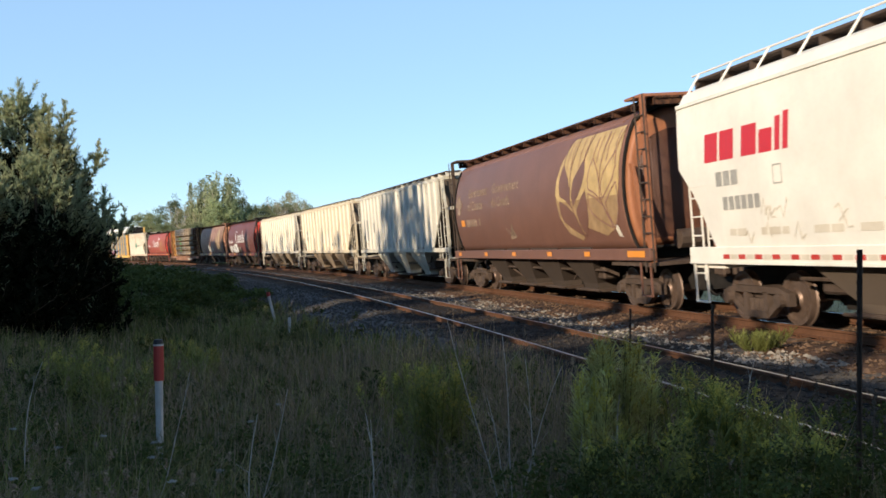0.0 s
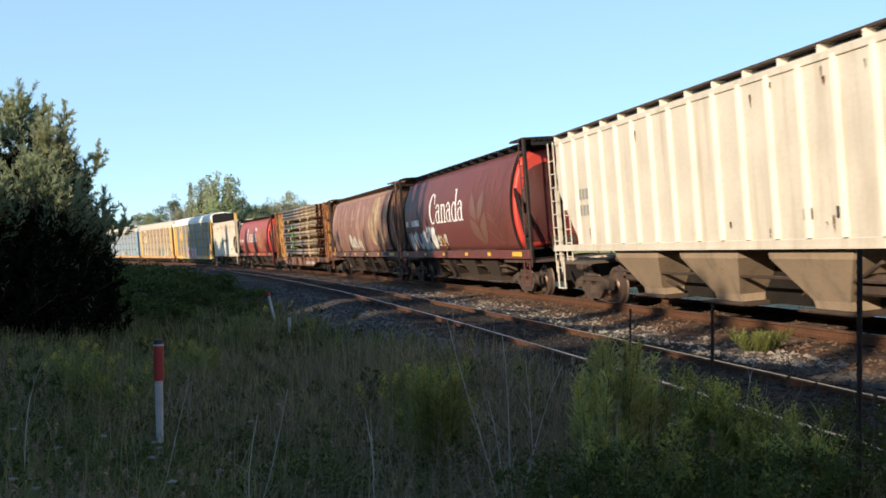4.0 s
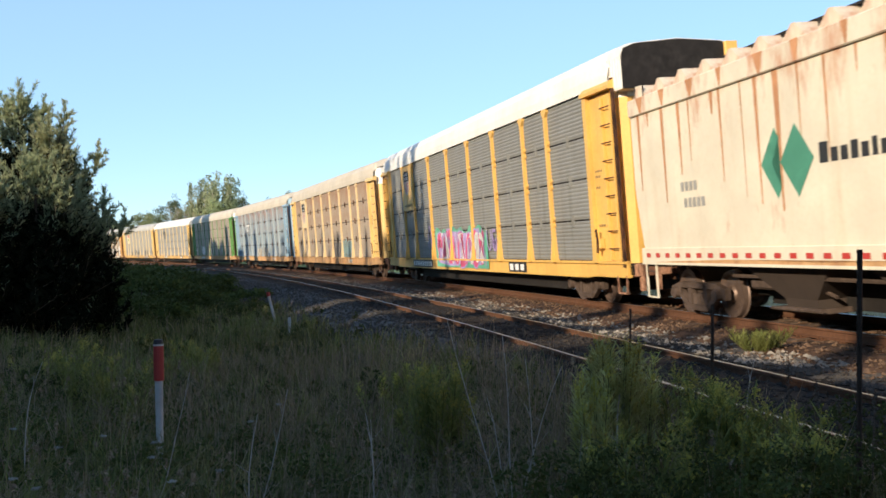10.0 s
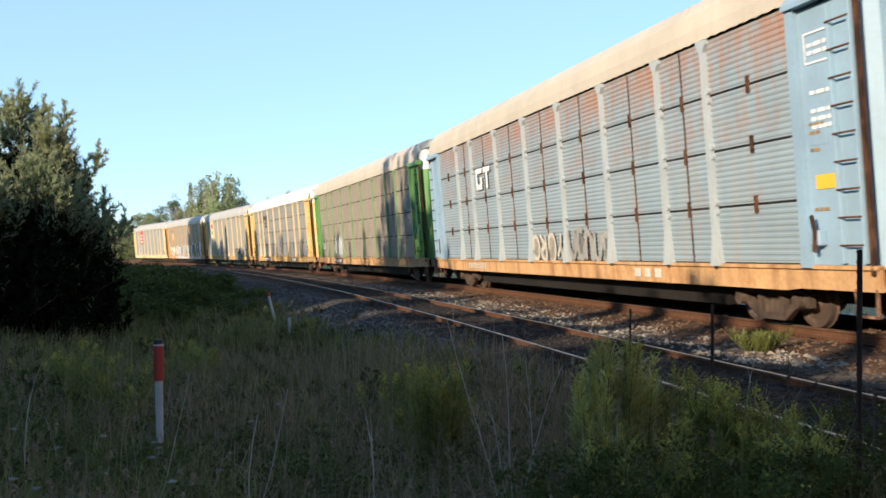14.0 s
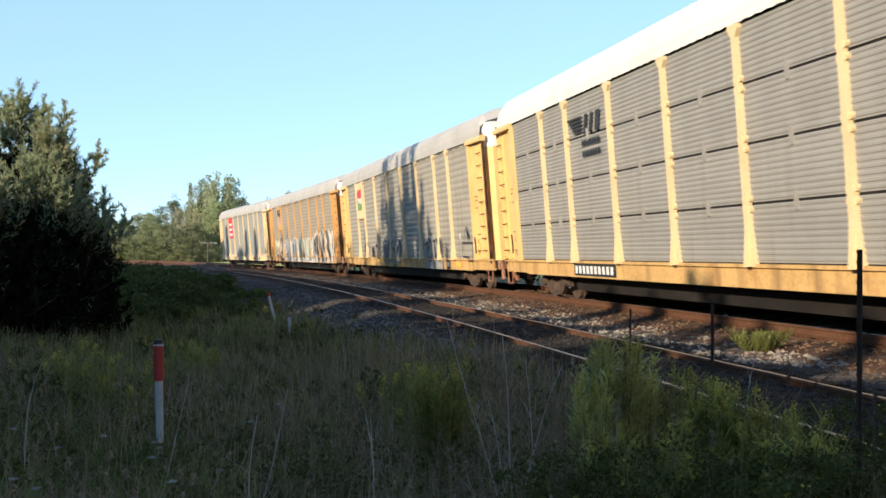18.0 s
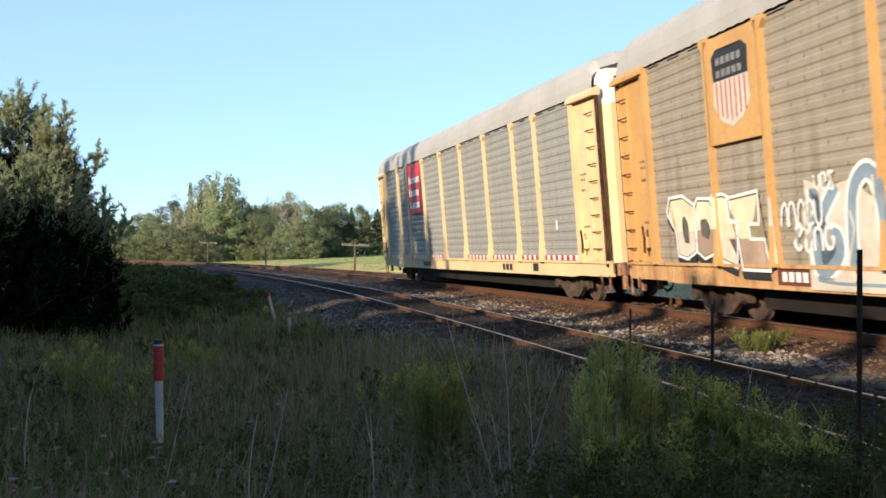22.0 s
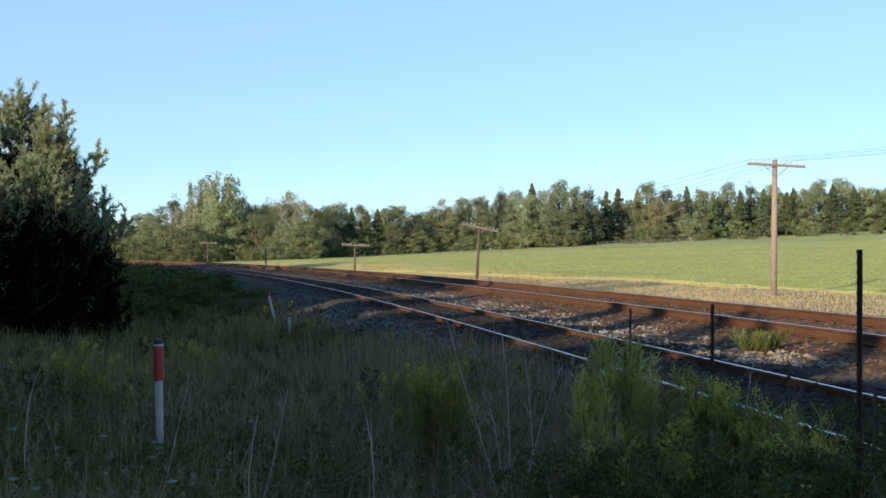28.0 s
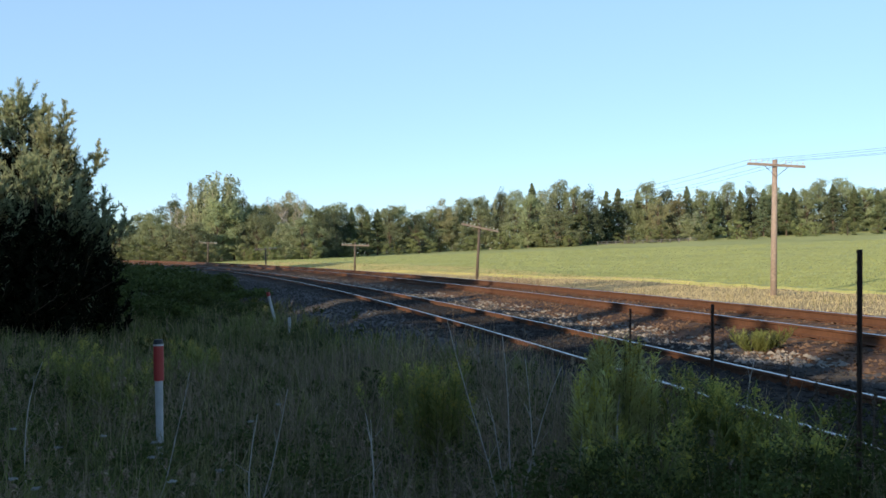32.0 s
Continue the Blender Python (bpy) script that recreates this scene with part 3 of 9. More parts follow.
def make_woods():
    kinds = {
        "a": broad_tree(1, 14, 9.5, LEAF_A, 0.16, 27, 10, 40), "b": broad_tree(2, 14, 11.5, LEAF_A2, 0.16, 32, 10, 40), "c": poplar(3, 14, LEAF_B, 0.2),
        "d": broad_tree(4, 14, 8, LEAF_C, 0.17, 18, 9, 32), "e": conifer(5, 14, 8.0, SPRUCE, 0.24), "f": conifer(6, 14, 7.5, NEEDLE, 0.26, 18, 44, 0.02, 0.12),
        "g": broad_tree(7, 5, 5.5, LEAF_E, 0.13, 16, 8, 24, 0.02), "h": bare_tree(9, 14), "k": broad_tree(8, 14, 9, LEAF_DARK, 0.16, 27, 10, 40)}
    words = {"a": "full green deciduous tree at the field's far edge", "b": "broad green deciduous tree in the far wood", "c": "tall pale-green poplar with an open crown",
             "d": "thin yellowing deciduous tree in the wood", "e": "dark green spruce with a pointed top", "f": "pine with a clear lower trunk in the far wood", "g": "low rounded green bush at the wood's edge",
             "h": "half-dead tree with bare pale branches", "k": "dark green deciduous tree deep in the wood"}
    rnd = random.Random(11)
    # bearing, distance, top, kind
    rows = [(212, 215, 392, "a"), (250, 225, 378, "b"), (270, 205, 375, "a"), (305, 235, 352, "k"), (330, 228, 356, "d"), (292, 200, 392, "a"), (340, 198, 395, "b"),
            (364, 214, 306, "c"), (392, 210, 293, "c"), (385, 205, 352, "a"), (425, 235, 347, "k"), (455, 205, 378, "b"), (440, 240, 356, "e"), (470, 238, 358, "k"), (492, 214, 352, "h"), (500, 236, 345, "d"), (526, 212, 342, "h"), (316, 204, 362, "h"), (345, 226, 366, "b"), (415, 208, 356, "a"), (448, 212, 362, "a"), (480, 214, 366, "b"), (515, 220, 362, "b"), (548, 214, 362, "a"), (570, 214, 372, "k"), (595, 222, 372, "k"),
            (520, 232, 340, "d"), (535, 200, 385, "b"), (505, 205, 388, "c"), (560, 240, 366, "e"), (580, 238, 362, "a"), (600, 244, 360, "b"), (622, 225, 366, "f"), (650, 222, 372, "f"),
            (640, 245, 362, "a"), (668, 224, 368, "f"), (690, 240, 365, "b"), (706, 246, 364, "a"), (735, 240, 378, "k"), (742, 220, 410, "g"), (760, 246, 372, "a"), (778, 246, 354, "d"),
            (800, 248, 357, "c"), (820, 250, 352, "b"), (845, 250, 348, "a"), (868, 252, 342, "c"), (888, 252, 340, "k"), (912, 250, 338, "b"), (942, 254, 322, "e"), (935, 246, 345, "a"),
            (965, 250, 328, "c"), (990, 254, 322, "b"), (985, 240, 372, "b"), (1015, 252, 330, "a"), (1040, 252, 336, "k"), (1073, 266, 336, "e"), (1028, 246, 362, "f"),
            (1094, 266, 332, "e"), (1112, 244, 408, "g"), (1128, 262, 336, "f"), (1145, 258, 323, "a"), (1165, 250, 352, "d"), (1180, 262, 336, "k"),
            (1200, 258, 345, "d"), (1222, 250, 372, "c"), (1216, 264, 328, "e"), (1245, 262, 336, "a"), (1262, 256, 344, "f"), (1288, 262, 326, "b"), (1310, 256, 336, "f"), (1330, 262, 330, "k"),
            (1352, 258, 334, "e"), (1368, 264, 330, "b"), (1392, 256, 340, "f"), (1405, 262, 332, "e"), (1428, 258, 336, "a"), (1450, 264, 320, "b"), (1475, 256, 326, "e"), (1490, 264, 318, "b"),
            (1512, 258, 330, "f"), (1530, 262, 332, "a"), (1555, 260, 340, "f"), (1580, 262, 330, "b"), (1610, 262, 335, "a"), (1640, 262, 330, "e"), (185, 222, 385, "b"), (150, 220, 370, "a"), (110, 226, 360, "b")]
    for px, dist, top, k in rows:
        x, y = (px - 784) / 1748 * dist, dist
        z = ground_z(x, y)
        h = (EYE[2] + (449 - top) / 1748 * dist - z) * (1.06 if k in "abdgk" else 1.0)
        stand(kinds[k], x, y, h / (5.0 if k == "g" else 14.0), rnd.uniform(0, 360), words[k], "far wood", z - 0.1, rnd.uniform(0.9, 1.15) * min(1.6, max(0.75, 12 / h)) * (1.35 if k == "e" else 1.0))
    # undergrowth along the wood's foot
    for i in range(40):
        px = 205 + i * 36 + rnd.uniform(-26, 26)
        if 1040 < px < 1120:
            continue
        dist = (196 if px < 560 else 216 if px < 720 else 238) + rnd.uniform(-4, 6)
        x = (px - 784) / 1748 * dist
        ob = stand(kinds["g"], x, dist, rnd.uniform(0.3, 1.0), rnd.uniform(0, 360), "low rounded green bush at the wood's edge", "wood edge bushes", None, 1.2)
        ob.name = "bush"
    # depth of the wood behind the front trees, coloured dark as the shade between
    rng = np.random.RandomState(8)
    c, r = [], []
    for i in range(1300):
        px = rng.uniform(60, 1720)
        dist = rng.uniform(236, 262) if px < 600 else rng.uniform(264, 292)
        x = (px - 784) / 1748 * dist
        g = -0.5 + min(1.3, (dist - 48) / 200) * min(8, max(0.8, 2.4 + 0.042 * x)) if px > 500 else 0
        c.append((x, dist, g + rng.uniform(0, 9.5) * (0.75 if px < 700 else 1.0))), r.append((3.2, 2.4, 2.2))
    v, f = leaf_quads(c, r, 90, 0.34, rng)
    tagged(new("woodland", quick_mesh("woodland", v, f, LEAF_SHADE)), "dense woodland behind the field, leaves darkened as shade between trees", "woods", kind="stuff")
    for t in kinds.values():
        for o in (*t.children_recursive, t):
            bpy.data.objects.remove(o)


def ragged_tree(seed, height, width):
    """Slim open tree: a few steep limbs with broken tufts of leaves, much sky between them."""
    rng, rnd = np.random.RandomState(seed), random.Random(seed)
    segs, centres, radii = [((0, 0, -0.3), (0.05, 0, height * 0.97), 0.10, 0.02)], [], []
    for i in range(7):
        a, d = i * 2.4 + rnd.uniform(-0.5, 0.5), width * rnd.uniform(0.1, 0.5)
        top = height * rnd.uniform(0.62, 1.0) if i else height
        p, q = Vector((0, 0, height * rnd.uniform(0.1, 0.4))), Vector((d * math.cos(a), d * math.sin(a), top))
        segs.append((tuple(p), tuple(q), 0.05, 0.015))
        n = int((top - p.z) / 0.55)
        for k in range(n):
            if rnd.random() < 0.84:
                g = (k + rnd.uniform(0.2, 0.8)) / n
                r = rnd.uniform(0.20, 0.42) * (1.15 - 0.55 * g)
                centres.append(p.lerp(q, g) + Vector((rnd.uniform(-0.2, 0.2), rnd.uniform(-0.2, 0.2), 0))), radii.append((r, r, r * 1.9))
    for i in range(int(height * 5)):
        a, d, z = rnd.uniform(0, 6.283), width * 0.55 * rnd.random(), height * rnd.uniform(0.05, 0.5)
        centres.append((d * math.cos(a), d * math.sin(a), z)), radii.append((0.3, 0.3, 0.5))
    tree = new("tree")
    part("trunk", tube_list(segs, 5), M_BARK, tree)
    v, f = leaf_quads(centres, radii, 36, 0.16, rng, 1.0, 0.1)
    part("crown", quick_mesh("crown", v, f, LEAF_A), None, tree)
    return tree


def make_shade_trees():
    """The belt of trees behind the camera that shades the verge and throws the shadows on the train."""
    big = conifer(21, 14, 5.0, SPRUCE, 0.40, 18, 46)
    round_ = broad_tree(22, 14, 10, LEAF_A, 0.40, 24, 7, 46, 0.02)
    slim = [ragged_tree(23 + i, 14, 1.5) for i in range(3)]
    u, w = Vector((0.6, 0.8, 0)), Vector((0.8, -0.6, 0))
    rnd = random.Random(4)
    for at, back, h, k in SHADE_BELT:
        p = w * at - u * back
        z = ground_z(p.x, p.y)
        wide = 0.9
        if k == 3:
            stand(slim[int(abs(at) * 10) % 3], p.x, p.y, h / 14, rnd.uniform(0, 360), "slim open leafy tree in the belt beside the verge", "tree belt", z, 14 / h)
        elif k:
            stand(round_, p.x, p.y, h / 14, rnd.uniform(0, 360), "leafy deciduous tree in the belt beside the verge", "tree belt", z, 1.0 if k == 1 else 0.24)
        else:
            stand(big, p.x, p.y, h / 14, rnd.uniform(0, 360), "tall narrow spruce in the belt beside the verge", "tree belt", z, wide)
    for t in (big, round_, *slim):
        for o in (*t.children_recursive, t):
            bpy.data.objects.remove(o)


# distance across the light, distance behind the camera along the light, leafy, shade height wanted at a distance ahead
TAN = math.tan(SUN_EL)
SHADE_BELT = [(w_, back, z_ + TAN * (back + d_), leafy) for w_, back, leafy, z_, d_ in (
    [(-21.5, 17, 1, -0.4, 23.5), (-18.0, 18, 1, -0.4, 22.3)] + [(-14.5 + 3.4 * i, 18 + (i % 3), 1, -0.4, (23.4, 21.4, 19.0)[i] if i < 3 else 17.6) for i in range(10)]
    + [(-20.5, 22, 1, -0.6, 20), (-17.0, 22, 1, -0.6, 19.5), (-23, 20, 1, -0.6, 21.5), (-14.0, 17, 0, 0.0, 24.6), (-11.4, 18, 0, 0.45, 23.9), (-9.6, 19, 0, 0.3, 22.7), (-7.9, 18, 3, 0.5, 21), (-6.2, 18, 0, 0.0, 20.2), (-3.9, 17, 0, 0.0, 19.0)]
    + [(-24.7, 15, 1, -0.4, 27.2), (-22.8, 15, 1, 3.1, 11.4), (-19.6, 15, 1, 2.9, 11.4)]
    + [(-23.4, 14, 3, 2.0, 30), (-24.3, 13, 3, 2.6, 30.5), (-27.5, 14, 1, 0.3, 32), (-31, 12, 1, 0.4, 34)]
    + [(-25.2 - 0.78 * i, 12 + (i * 5) % 4, 3, (5.0, 6.9, 4.4, 7.3, 6.2, 4.8, 7.0, 5.6, 6.4, 3.6)[i], 32 + 0.5 * i) for i in range(10)]
    + [(-33.3 - 0.95 * i, 11 - 0.3 * i, 3, (2.6, 1.2, 3.4, 1.8, 0.9, 2.9, 1.5, 2.2, 0.8, 3.1, 1.6)[i % 11], 37 + 0.76 * i) for i in range(34)]
    + [(-33, 11, 1, 0.3, 36), (-38, 9, 1, 0.3, 40), (-43, 7, 1, 0.4, 44), (-48, 6, 1, 0.4, 47), (-53, 5, 1, 0.6, 51), (-58.5, 3, 1, 0.8, 55), (-62, 2, 1, 1.0, 58), (-66, 0, 1, 1.5, 62), (-70, -3, 0, 3.4, 66),
       (-74, -6, 0, 3.0, 70), (-79, -10, 1, 1.6, 74), (-84, -14, 0, 3.2, 78), (-90, -18, 1, 2.0, 84), (-96, -22, 0, 6.0, 90), (-102, -26, 1, 5.0, 96)])]


def make_left_pine():
    """The young pines beside the camera's view: upright shoots like bottle brushes along the branch ends."""
    def pine(seed, height, width, n_br, limbs=()):
        rng, rnd = np.random.RandomState(seed), random.Random(seed)
        segs = [((0, 0, -0.3), (0.03, 0, height * 0.97), height * 0.02, 0.012)]
        shoots = [(Vector((0.03, 0, height * 0.93)), Vector((0, 0, 1)), height * 0.085)]
        for i in range(n_br):
            u = (i / n_br) ** 0.92
            z = height * (0.02 + 0.88 * u)
            reach = width * 0.5 * ((1 - u) ** 0.95) * rnd.uniform(0.5, 1.2) + 0.10
            a = i * 2.4 + rnd.uniform(-0.5, 0.5)
            out = Vector((math.cos(a), math.sin(a), 0))
            mid = out * reach * 0.6 + Vector((0, 0, z + reach * 0.10))
            tip = out * reach * (1.0 if u < 0.45 else 0.92) + Vector((0, 0, z + reach * (0.34 if u < 0.45 else 0.62)))
            segs.append(((0, 0, z), tuple(mid), 0.022 * (1.3 - u), 0.012)), segs.append((tuple(mid), tuple(tip), 0.012, 0.006))
            shoots.append((tip, (out * rnd.uniform(0.1, 0.6) + Vector((0, 0, 1))).normalized(), rnd.uniform(0.28, 0.5) * (1.35 if u > 0.55 else 1.0)))
            if u > 0.45:
                for k in range(2):
                    d = (out * rnd.uniform(-0.5, 1.0) + Vector((rnd.uniform(-0.7, 0.7), rnd.uniform(-0.7, 0.7), 0.9))).normalized()
                    shoots.append((tip - Vector((0, 0, 0.05 * k)), d, rnd.uniform(0.2, 0.36)))
            for g in (0.35, 0.55, 0.7, 0.85, 0.95) if u < 0.5 else (0.45, 0.8):
                base = Vector((0, 0, z)).lerp(mid, g / 0.6) if g < 0.6 else mid.lerp(tip, (g - 0.6) / 0.4)
                for k in range(2 if u < 0.5 else 1):
                    d = (out * rnd.uniform(-0.1, 0.6) + Vector((rnd.uniform(-0.8, 0.8), rnd.uniform(-0.8, 0.8), rnd.uniform(0.5, 1.1)))).normalized()
                    shoots.append((base, d, rnd.uniform(0.18, 0.34)))
        # a few long limbs that curve up out of the outline
        for reach, z, a in limbs:
            out = Vector((math.cos(a), math.sin(a), 0))
            line = [Vector((0, 0, z - 0.75)), out * reach * 0.6 + Vector((0, 0, z - 0.5)), out * reach * 0.9 + Vector((0, 0, z - 0.2)), out * reach + Vector((0, 0, z))]
            for p, q in zip(line, line[1:]):
                segs.append((tuple(p), tuple(q), 0.016, 0.01))
                for k in range(2):
                    shoots.append((p.lerp(q, 0.3 + k * 0.4), (out * rnd.uniform(-0.3, 0.6) + Vector((rnd.uniform(-0.5, 0.5), rnd.uniform(-0.5, 0.5), 1))).normalized(), rnd.uniform(0.14, 0.24)))
            shoots.append((line[3], Vector((0, 0, 1)), 0.36))
            for k, side in enumerate((0.9, -0.8, 0.8)):
                shoots.append((line[3] - Vector((0, 0, 0.04 + 0.09 * k)), (out * side + Vector((rnd.uniform(-0.3, 0.3), 0, 0.9))).normalized(), 0.24))
        for p, d, ln in shoots:
            segs.append((tuple(p), tuple(p + d * ln), 0.006, 0.004))
        per = 64
        # inner leaves of the lower crown, all in the near-black shade colour
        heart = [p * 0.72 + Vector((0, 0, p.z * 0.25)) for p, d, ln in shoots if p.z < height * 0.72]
        c = np.repeat(np.array([p for p, d, l in shoots]), per, 0)
        d = np.repeat(np.array([d for p, d, l in shoots]), per, 0)
        l = np.repeat(np.array([l for p, d, l in shoots]), per)
        n = len(c)
        g = rng.rand(n)
        c = c + d * (l * g)[:, None]
        r = rng.randn(n, 3)
        r -= d * (r * d).sum(1)[:, None]
        r /= np.linalg.norm(r, axis=1)[:, None]
        way = d * rng.uniform(0.8, 1.5, n)[:, None] + r
        way /= np.linalg.norm(way, axis=1)[:, None]
        side = np.cross(way, rng.randn(n, 3))
        side /= np.linalg.norm(side, axis=1)[:, None]
        ln = rng.uniform(0.07, 0.115, n)[:, None]
        v = np.stack([c - side * 0.008, c + side * 0.008, c + way * ln + side * 0.007, c + way * ln - side * 0.007], 1)
        # chance of the pale lit colour, rising with height; the rest are shade-coloured
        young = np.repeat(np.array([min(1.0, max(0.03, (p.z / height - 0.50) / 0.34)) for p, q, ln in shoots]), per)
        tree = new("pine_tree")
        part("trunk", tube_list(segs, 4), M_BARK, tree)
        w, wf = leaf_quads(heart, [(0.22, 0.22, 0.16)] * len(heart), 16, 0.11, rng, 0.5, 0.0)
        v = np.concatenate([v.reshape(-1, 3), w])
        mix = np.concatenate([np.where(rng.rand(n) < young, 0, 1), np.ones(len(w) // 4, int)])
        part("crown", quick_mesh("crown", v, np.arange(len(v)).reshape(-1, 4), [NEEDLE_LIT, NEEDLE_SHADE], mix), None, tree)
        return tree
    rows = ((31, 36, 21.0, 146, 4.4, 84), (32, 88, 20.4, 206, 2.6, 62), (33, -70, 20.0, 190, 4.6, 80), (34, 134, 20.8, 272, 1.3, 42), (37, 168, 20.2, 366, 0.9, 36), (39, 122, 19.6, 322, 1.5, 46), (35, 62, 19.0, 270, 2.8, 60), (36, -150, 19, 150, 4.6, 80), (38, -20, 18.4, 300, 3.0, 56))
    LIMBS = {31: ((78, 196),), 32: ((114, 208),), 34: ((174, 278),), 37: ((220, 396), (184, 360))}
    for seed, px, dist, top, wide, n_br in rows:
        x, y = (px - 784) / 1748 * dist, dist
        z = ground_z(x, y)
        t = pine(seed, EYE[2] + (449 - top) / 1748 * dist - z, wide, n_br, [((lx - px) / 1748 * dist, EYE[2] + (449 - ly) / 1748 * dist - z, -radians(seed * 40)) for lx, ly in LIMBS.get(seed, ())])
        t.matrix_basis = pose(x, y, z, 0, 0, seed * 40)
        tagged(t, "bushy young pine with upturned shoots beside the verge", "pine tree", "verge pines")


def blades(n, place, lo, hi, width, mat, rng, lean=0.35):
    """Bent grass blades, each a strip of two quads."""
    x, y = place(n)
    z = ground_height(x, y)
    n = len(x)
    h = rng.uniform(lo, hi, n)
    a = rng.uniform(0, 6.283, n)
    bend = np.abs(rng.randn(n)) * lean * h
    f = rng.uniform(0, 6.283, n)
    dx, dy = np.cos(a) * width, np.sin(a) * width
    bx, by = np.cos(f) * bend, np.sin(f) * bend
    p0, p1, p2 = np.stack([x, y, z - 0.03], 1), np.stack([x + bx * 0.35, y + by * 0.35, z + h * 0.6], 1), np.stack([x + bx, y + by, z + h * (1 - 0.25 * bend / h)], 1)
    w = np.stack([dx, dy, 0 * dx], 1)
    v = np.stack([p0 - w, p0 + w, p1 + w * 0.8, p1 - w * 0.8, p2 + w * 0.25, p2 - w * 0.25], 1)
    k = (np.arange(n) * 6)[:, None, None]
    fa = k + np.array([(0, 1, 2, 3), (3, 2, 4, 5)])[None]
    return quick_mesh("blades", v.reshape(-1, 3), fa.reshape(-1, 4), mat)


def verge(n, y0, y1, rng, power=1.0, keep=None):
    """Random places on the near verge, in front of the siding's shoulder."""
    y = y0 + (y1 - y0) * rng.rand(n) ** power
    x = rng.uniform(-0.5, 0.5, n) * (y * 0.95 + 1.5)
    s, o = track_coords(x, y)
    ok = (o - siding_offset(s)) < np.interp(s, [3, 12, 18, 24], [-3.3, -2.9, -2.1, -1.8]) + rng.uniform(-0.9, 0.4, n)
    if keep is not None:
        ok &= keep(x, y, rng)
    return x[ok], y[ok]


def patch(x, y, rng, seed, bias):
    return lumps(x, y, 1.3, seed) + rng.randn(len(x)) * 0.18 > bias


def make_grass():
    rng = np.random.RandomState(9)
    rows = [("grass", 34000, 3.2, 13, 0.15, 0.52, 0.0052, GRASS, 0.7, None, "tall mixed green grass on the shaded verge"),
            ("grass", 34000, 12, 34, 0.2, 0.6, 0.007, GRASS, 0.7, None, "tall mixed green grass further along the verge"),
            ("long_grass", 9000, 3.2, 14, 0.5, 0.95, 0.0026, DRY, 0.75, 7, "long arching brown grass leaning over the verge"),
            ("dry_grass", 15000, 3.2, 16, 0.3, 0.85, 0.0028, DRY, 0.8, 1, "dry grey-brown stems leaning among the green"),
            ("dry_grass", 5000, 12, 30, 0.3, 0.8, 0.005, DRY, 0.7, 3, "dry pale stems further along the verge"),
            ("long_stalks", 2600, 3.6, 12, 0.55, 1.05, 0.0022, DRY, 1.1, 12, "long grey stalks leaning across the verge"),
            ("weeds", 12000, 5, 30, 0.15, 0.45, 0.011, LEAF_D, 0.6, 2, "broad-leaved green weeds on the verge")]
    for name, n, y0, y1, lo, hi, w, mat, lean, seed, label in rows:
        keep = None if seed is None else (lambda x, y, r, q=seed: patch(x, y, r, q + 20, 0.0))
        me = blades(n, lambda k: verge(k, y0, y1, rng, 1.15, keep), lo, hi, w, mat, rng, lean)
        tagged(new(name, me), label, "grass", kind="stuff")
    # tussocks: arching blades that fan out of one root
    def tussocks(count, y0, y1, per, lo, hi, width, mat, seed):
        cx, cy = verge(count, y0, y1, rng, 1.1, lambda x, y, r: patch(x, y, r, seed, 0.05))
        k, n = len(cx), len(cx) * per
        size = np.repeat(rng.uniform(lo, hi, k), per) * rng.uniform(0.6, 1.1, n)
        drift = np.repeat(rng.uniform(0, 6.283, k), per)
        a = drift + rng.randn(n) * 1.1
        out = size * np.abs(rng.normal(0.45, 0.22, n))
        x, y = np.repeat(cx, per) + rng.randn(n) * 0.035, np.repeat(cy, per) + rng.randn(n) * 0.035
        z = np.repeat(ground_height(cx, cy), per) - 0.02
        rows = []
        for g, w in ((0, 1.0), (0.4, 0.95), (0.75, 0.7), (1.0, 0.15)):
            px, py, pz = x + np.cos(a) * out * g ** 1.8, y + np.sin(a) * out * g ** 1.8, z + size * (g - 0.32 * g ** 3 * out / size * 1.6)
            wx, wy = -np.sin(a) * width * w, np.cos(a) * width * w
            rows += [np.stack([px - wx, py - wy, pz], 1), np.stack([px + wx, py + wy, pz], 1)]
        v = np.stack(rows, 1)
        f = (np.arange(n) * 8)[:, None, None] + np.array([(0, 1, 3, 2), (2, 3, 5, 4), (4, 5, 7, 6)])[None]
        return quick_mesh("tussocks", v.reshape(-1, 3), f.reshape(-1, 4), mat)
    for name, count, y0, y1, per, lo, hi, w, mat, seed, label in (
            ("green_tussocks", 420, 3.4, 13, 34, 0.35, 0.75, 0.0048, TUSSOCK, 51, "arching tussocks of fresh green grass on the verge"),
            ("green_tussocks", 420, 12, 30, 26, 0.4, 0.8, 0.008, TUSSOCK, 52, "arching tussocks of green grass further along the verge"),
            ("straw_tussocks", 300, 3.4, 14, 26, 0.4, 0.85, 0.0034, DRY, 53, "pale dry tussocks arching over the verge"),
            ("dark_tussocks", 260, 3.4, 14, 30, 0.3, 0.55, 0.005, LEAF_D, 54, "low dark green tussocks in the verge")):
        tagged(new(name, tussocks(count, y0, y1, per, lo, hi, w, mat, seed)), label, "grass", kind="stuff")
    def at_post(n):
        return -2.24 + rng.randn(n) * 0.22, 7.55 + rng.randn(n) * 0.18
    tagged(new("grass", blades(420, at_post, 0.25, 0.62, 0.004, GRASS, rng, 0.6)), "grass grown up round the marker post", "grass", kind="stuff")
    # the same grass round and behind the camera
    def around(n):
        x, y = rng.uniform(-14, 9, n), rng.uniform(-14, 7, n)
        s, o = track_coords(x, y)
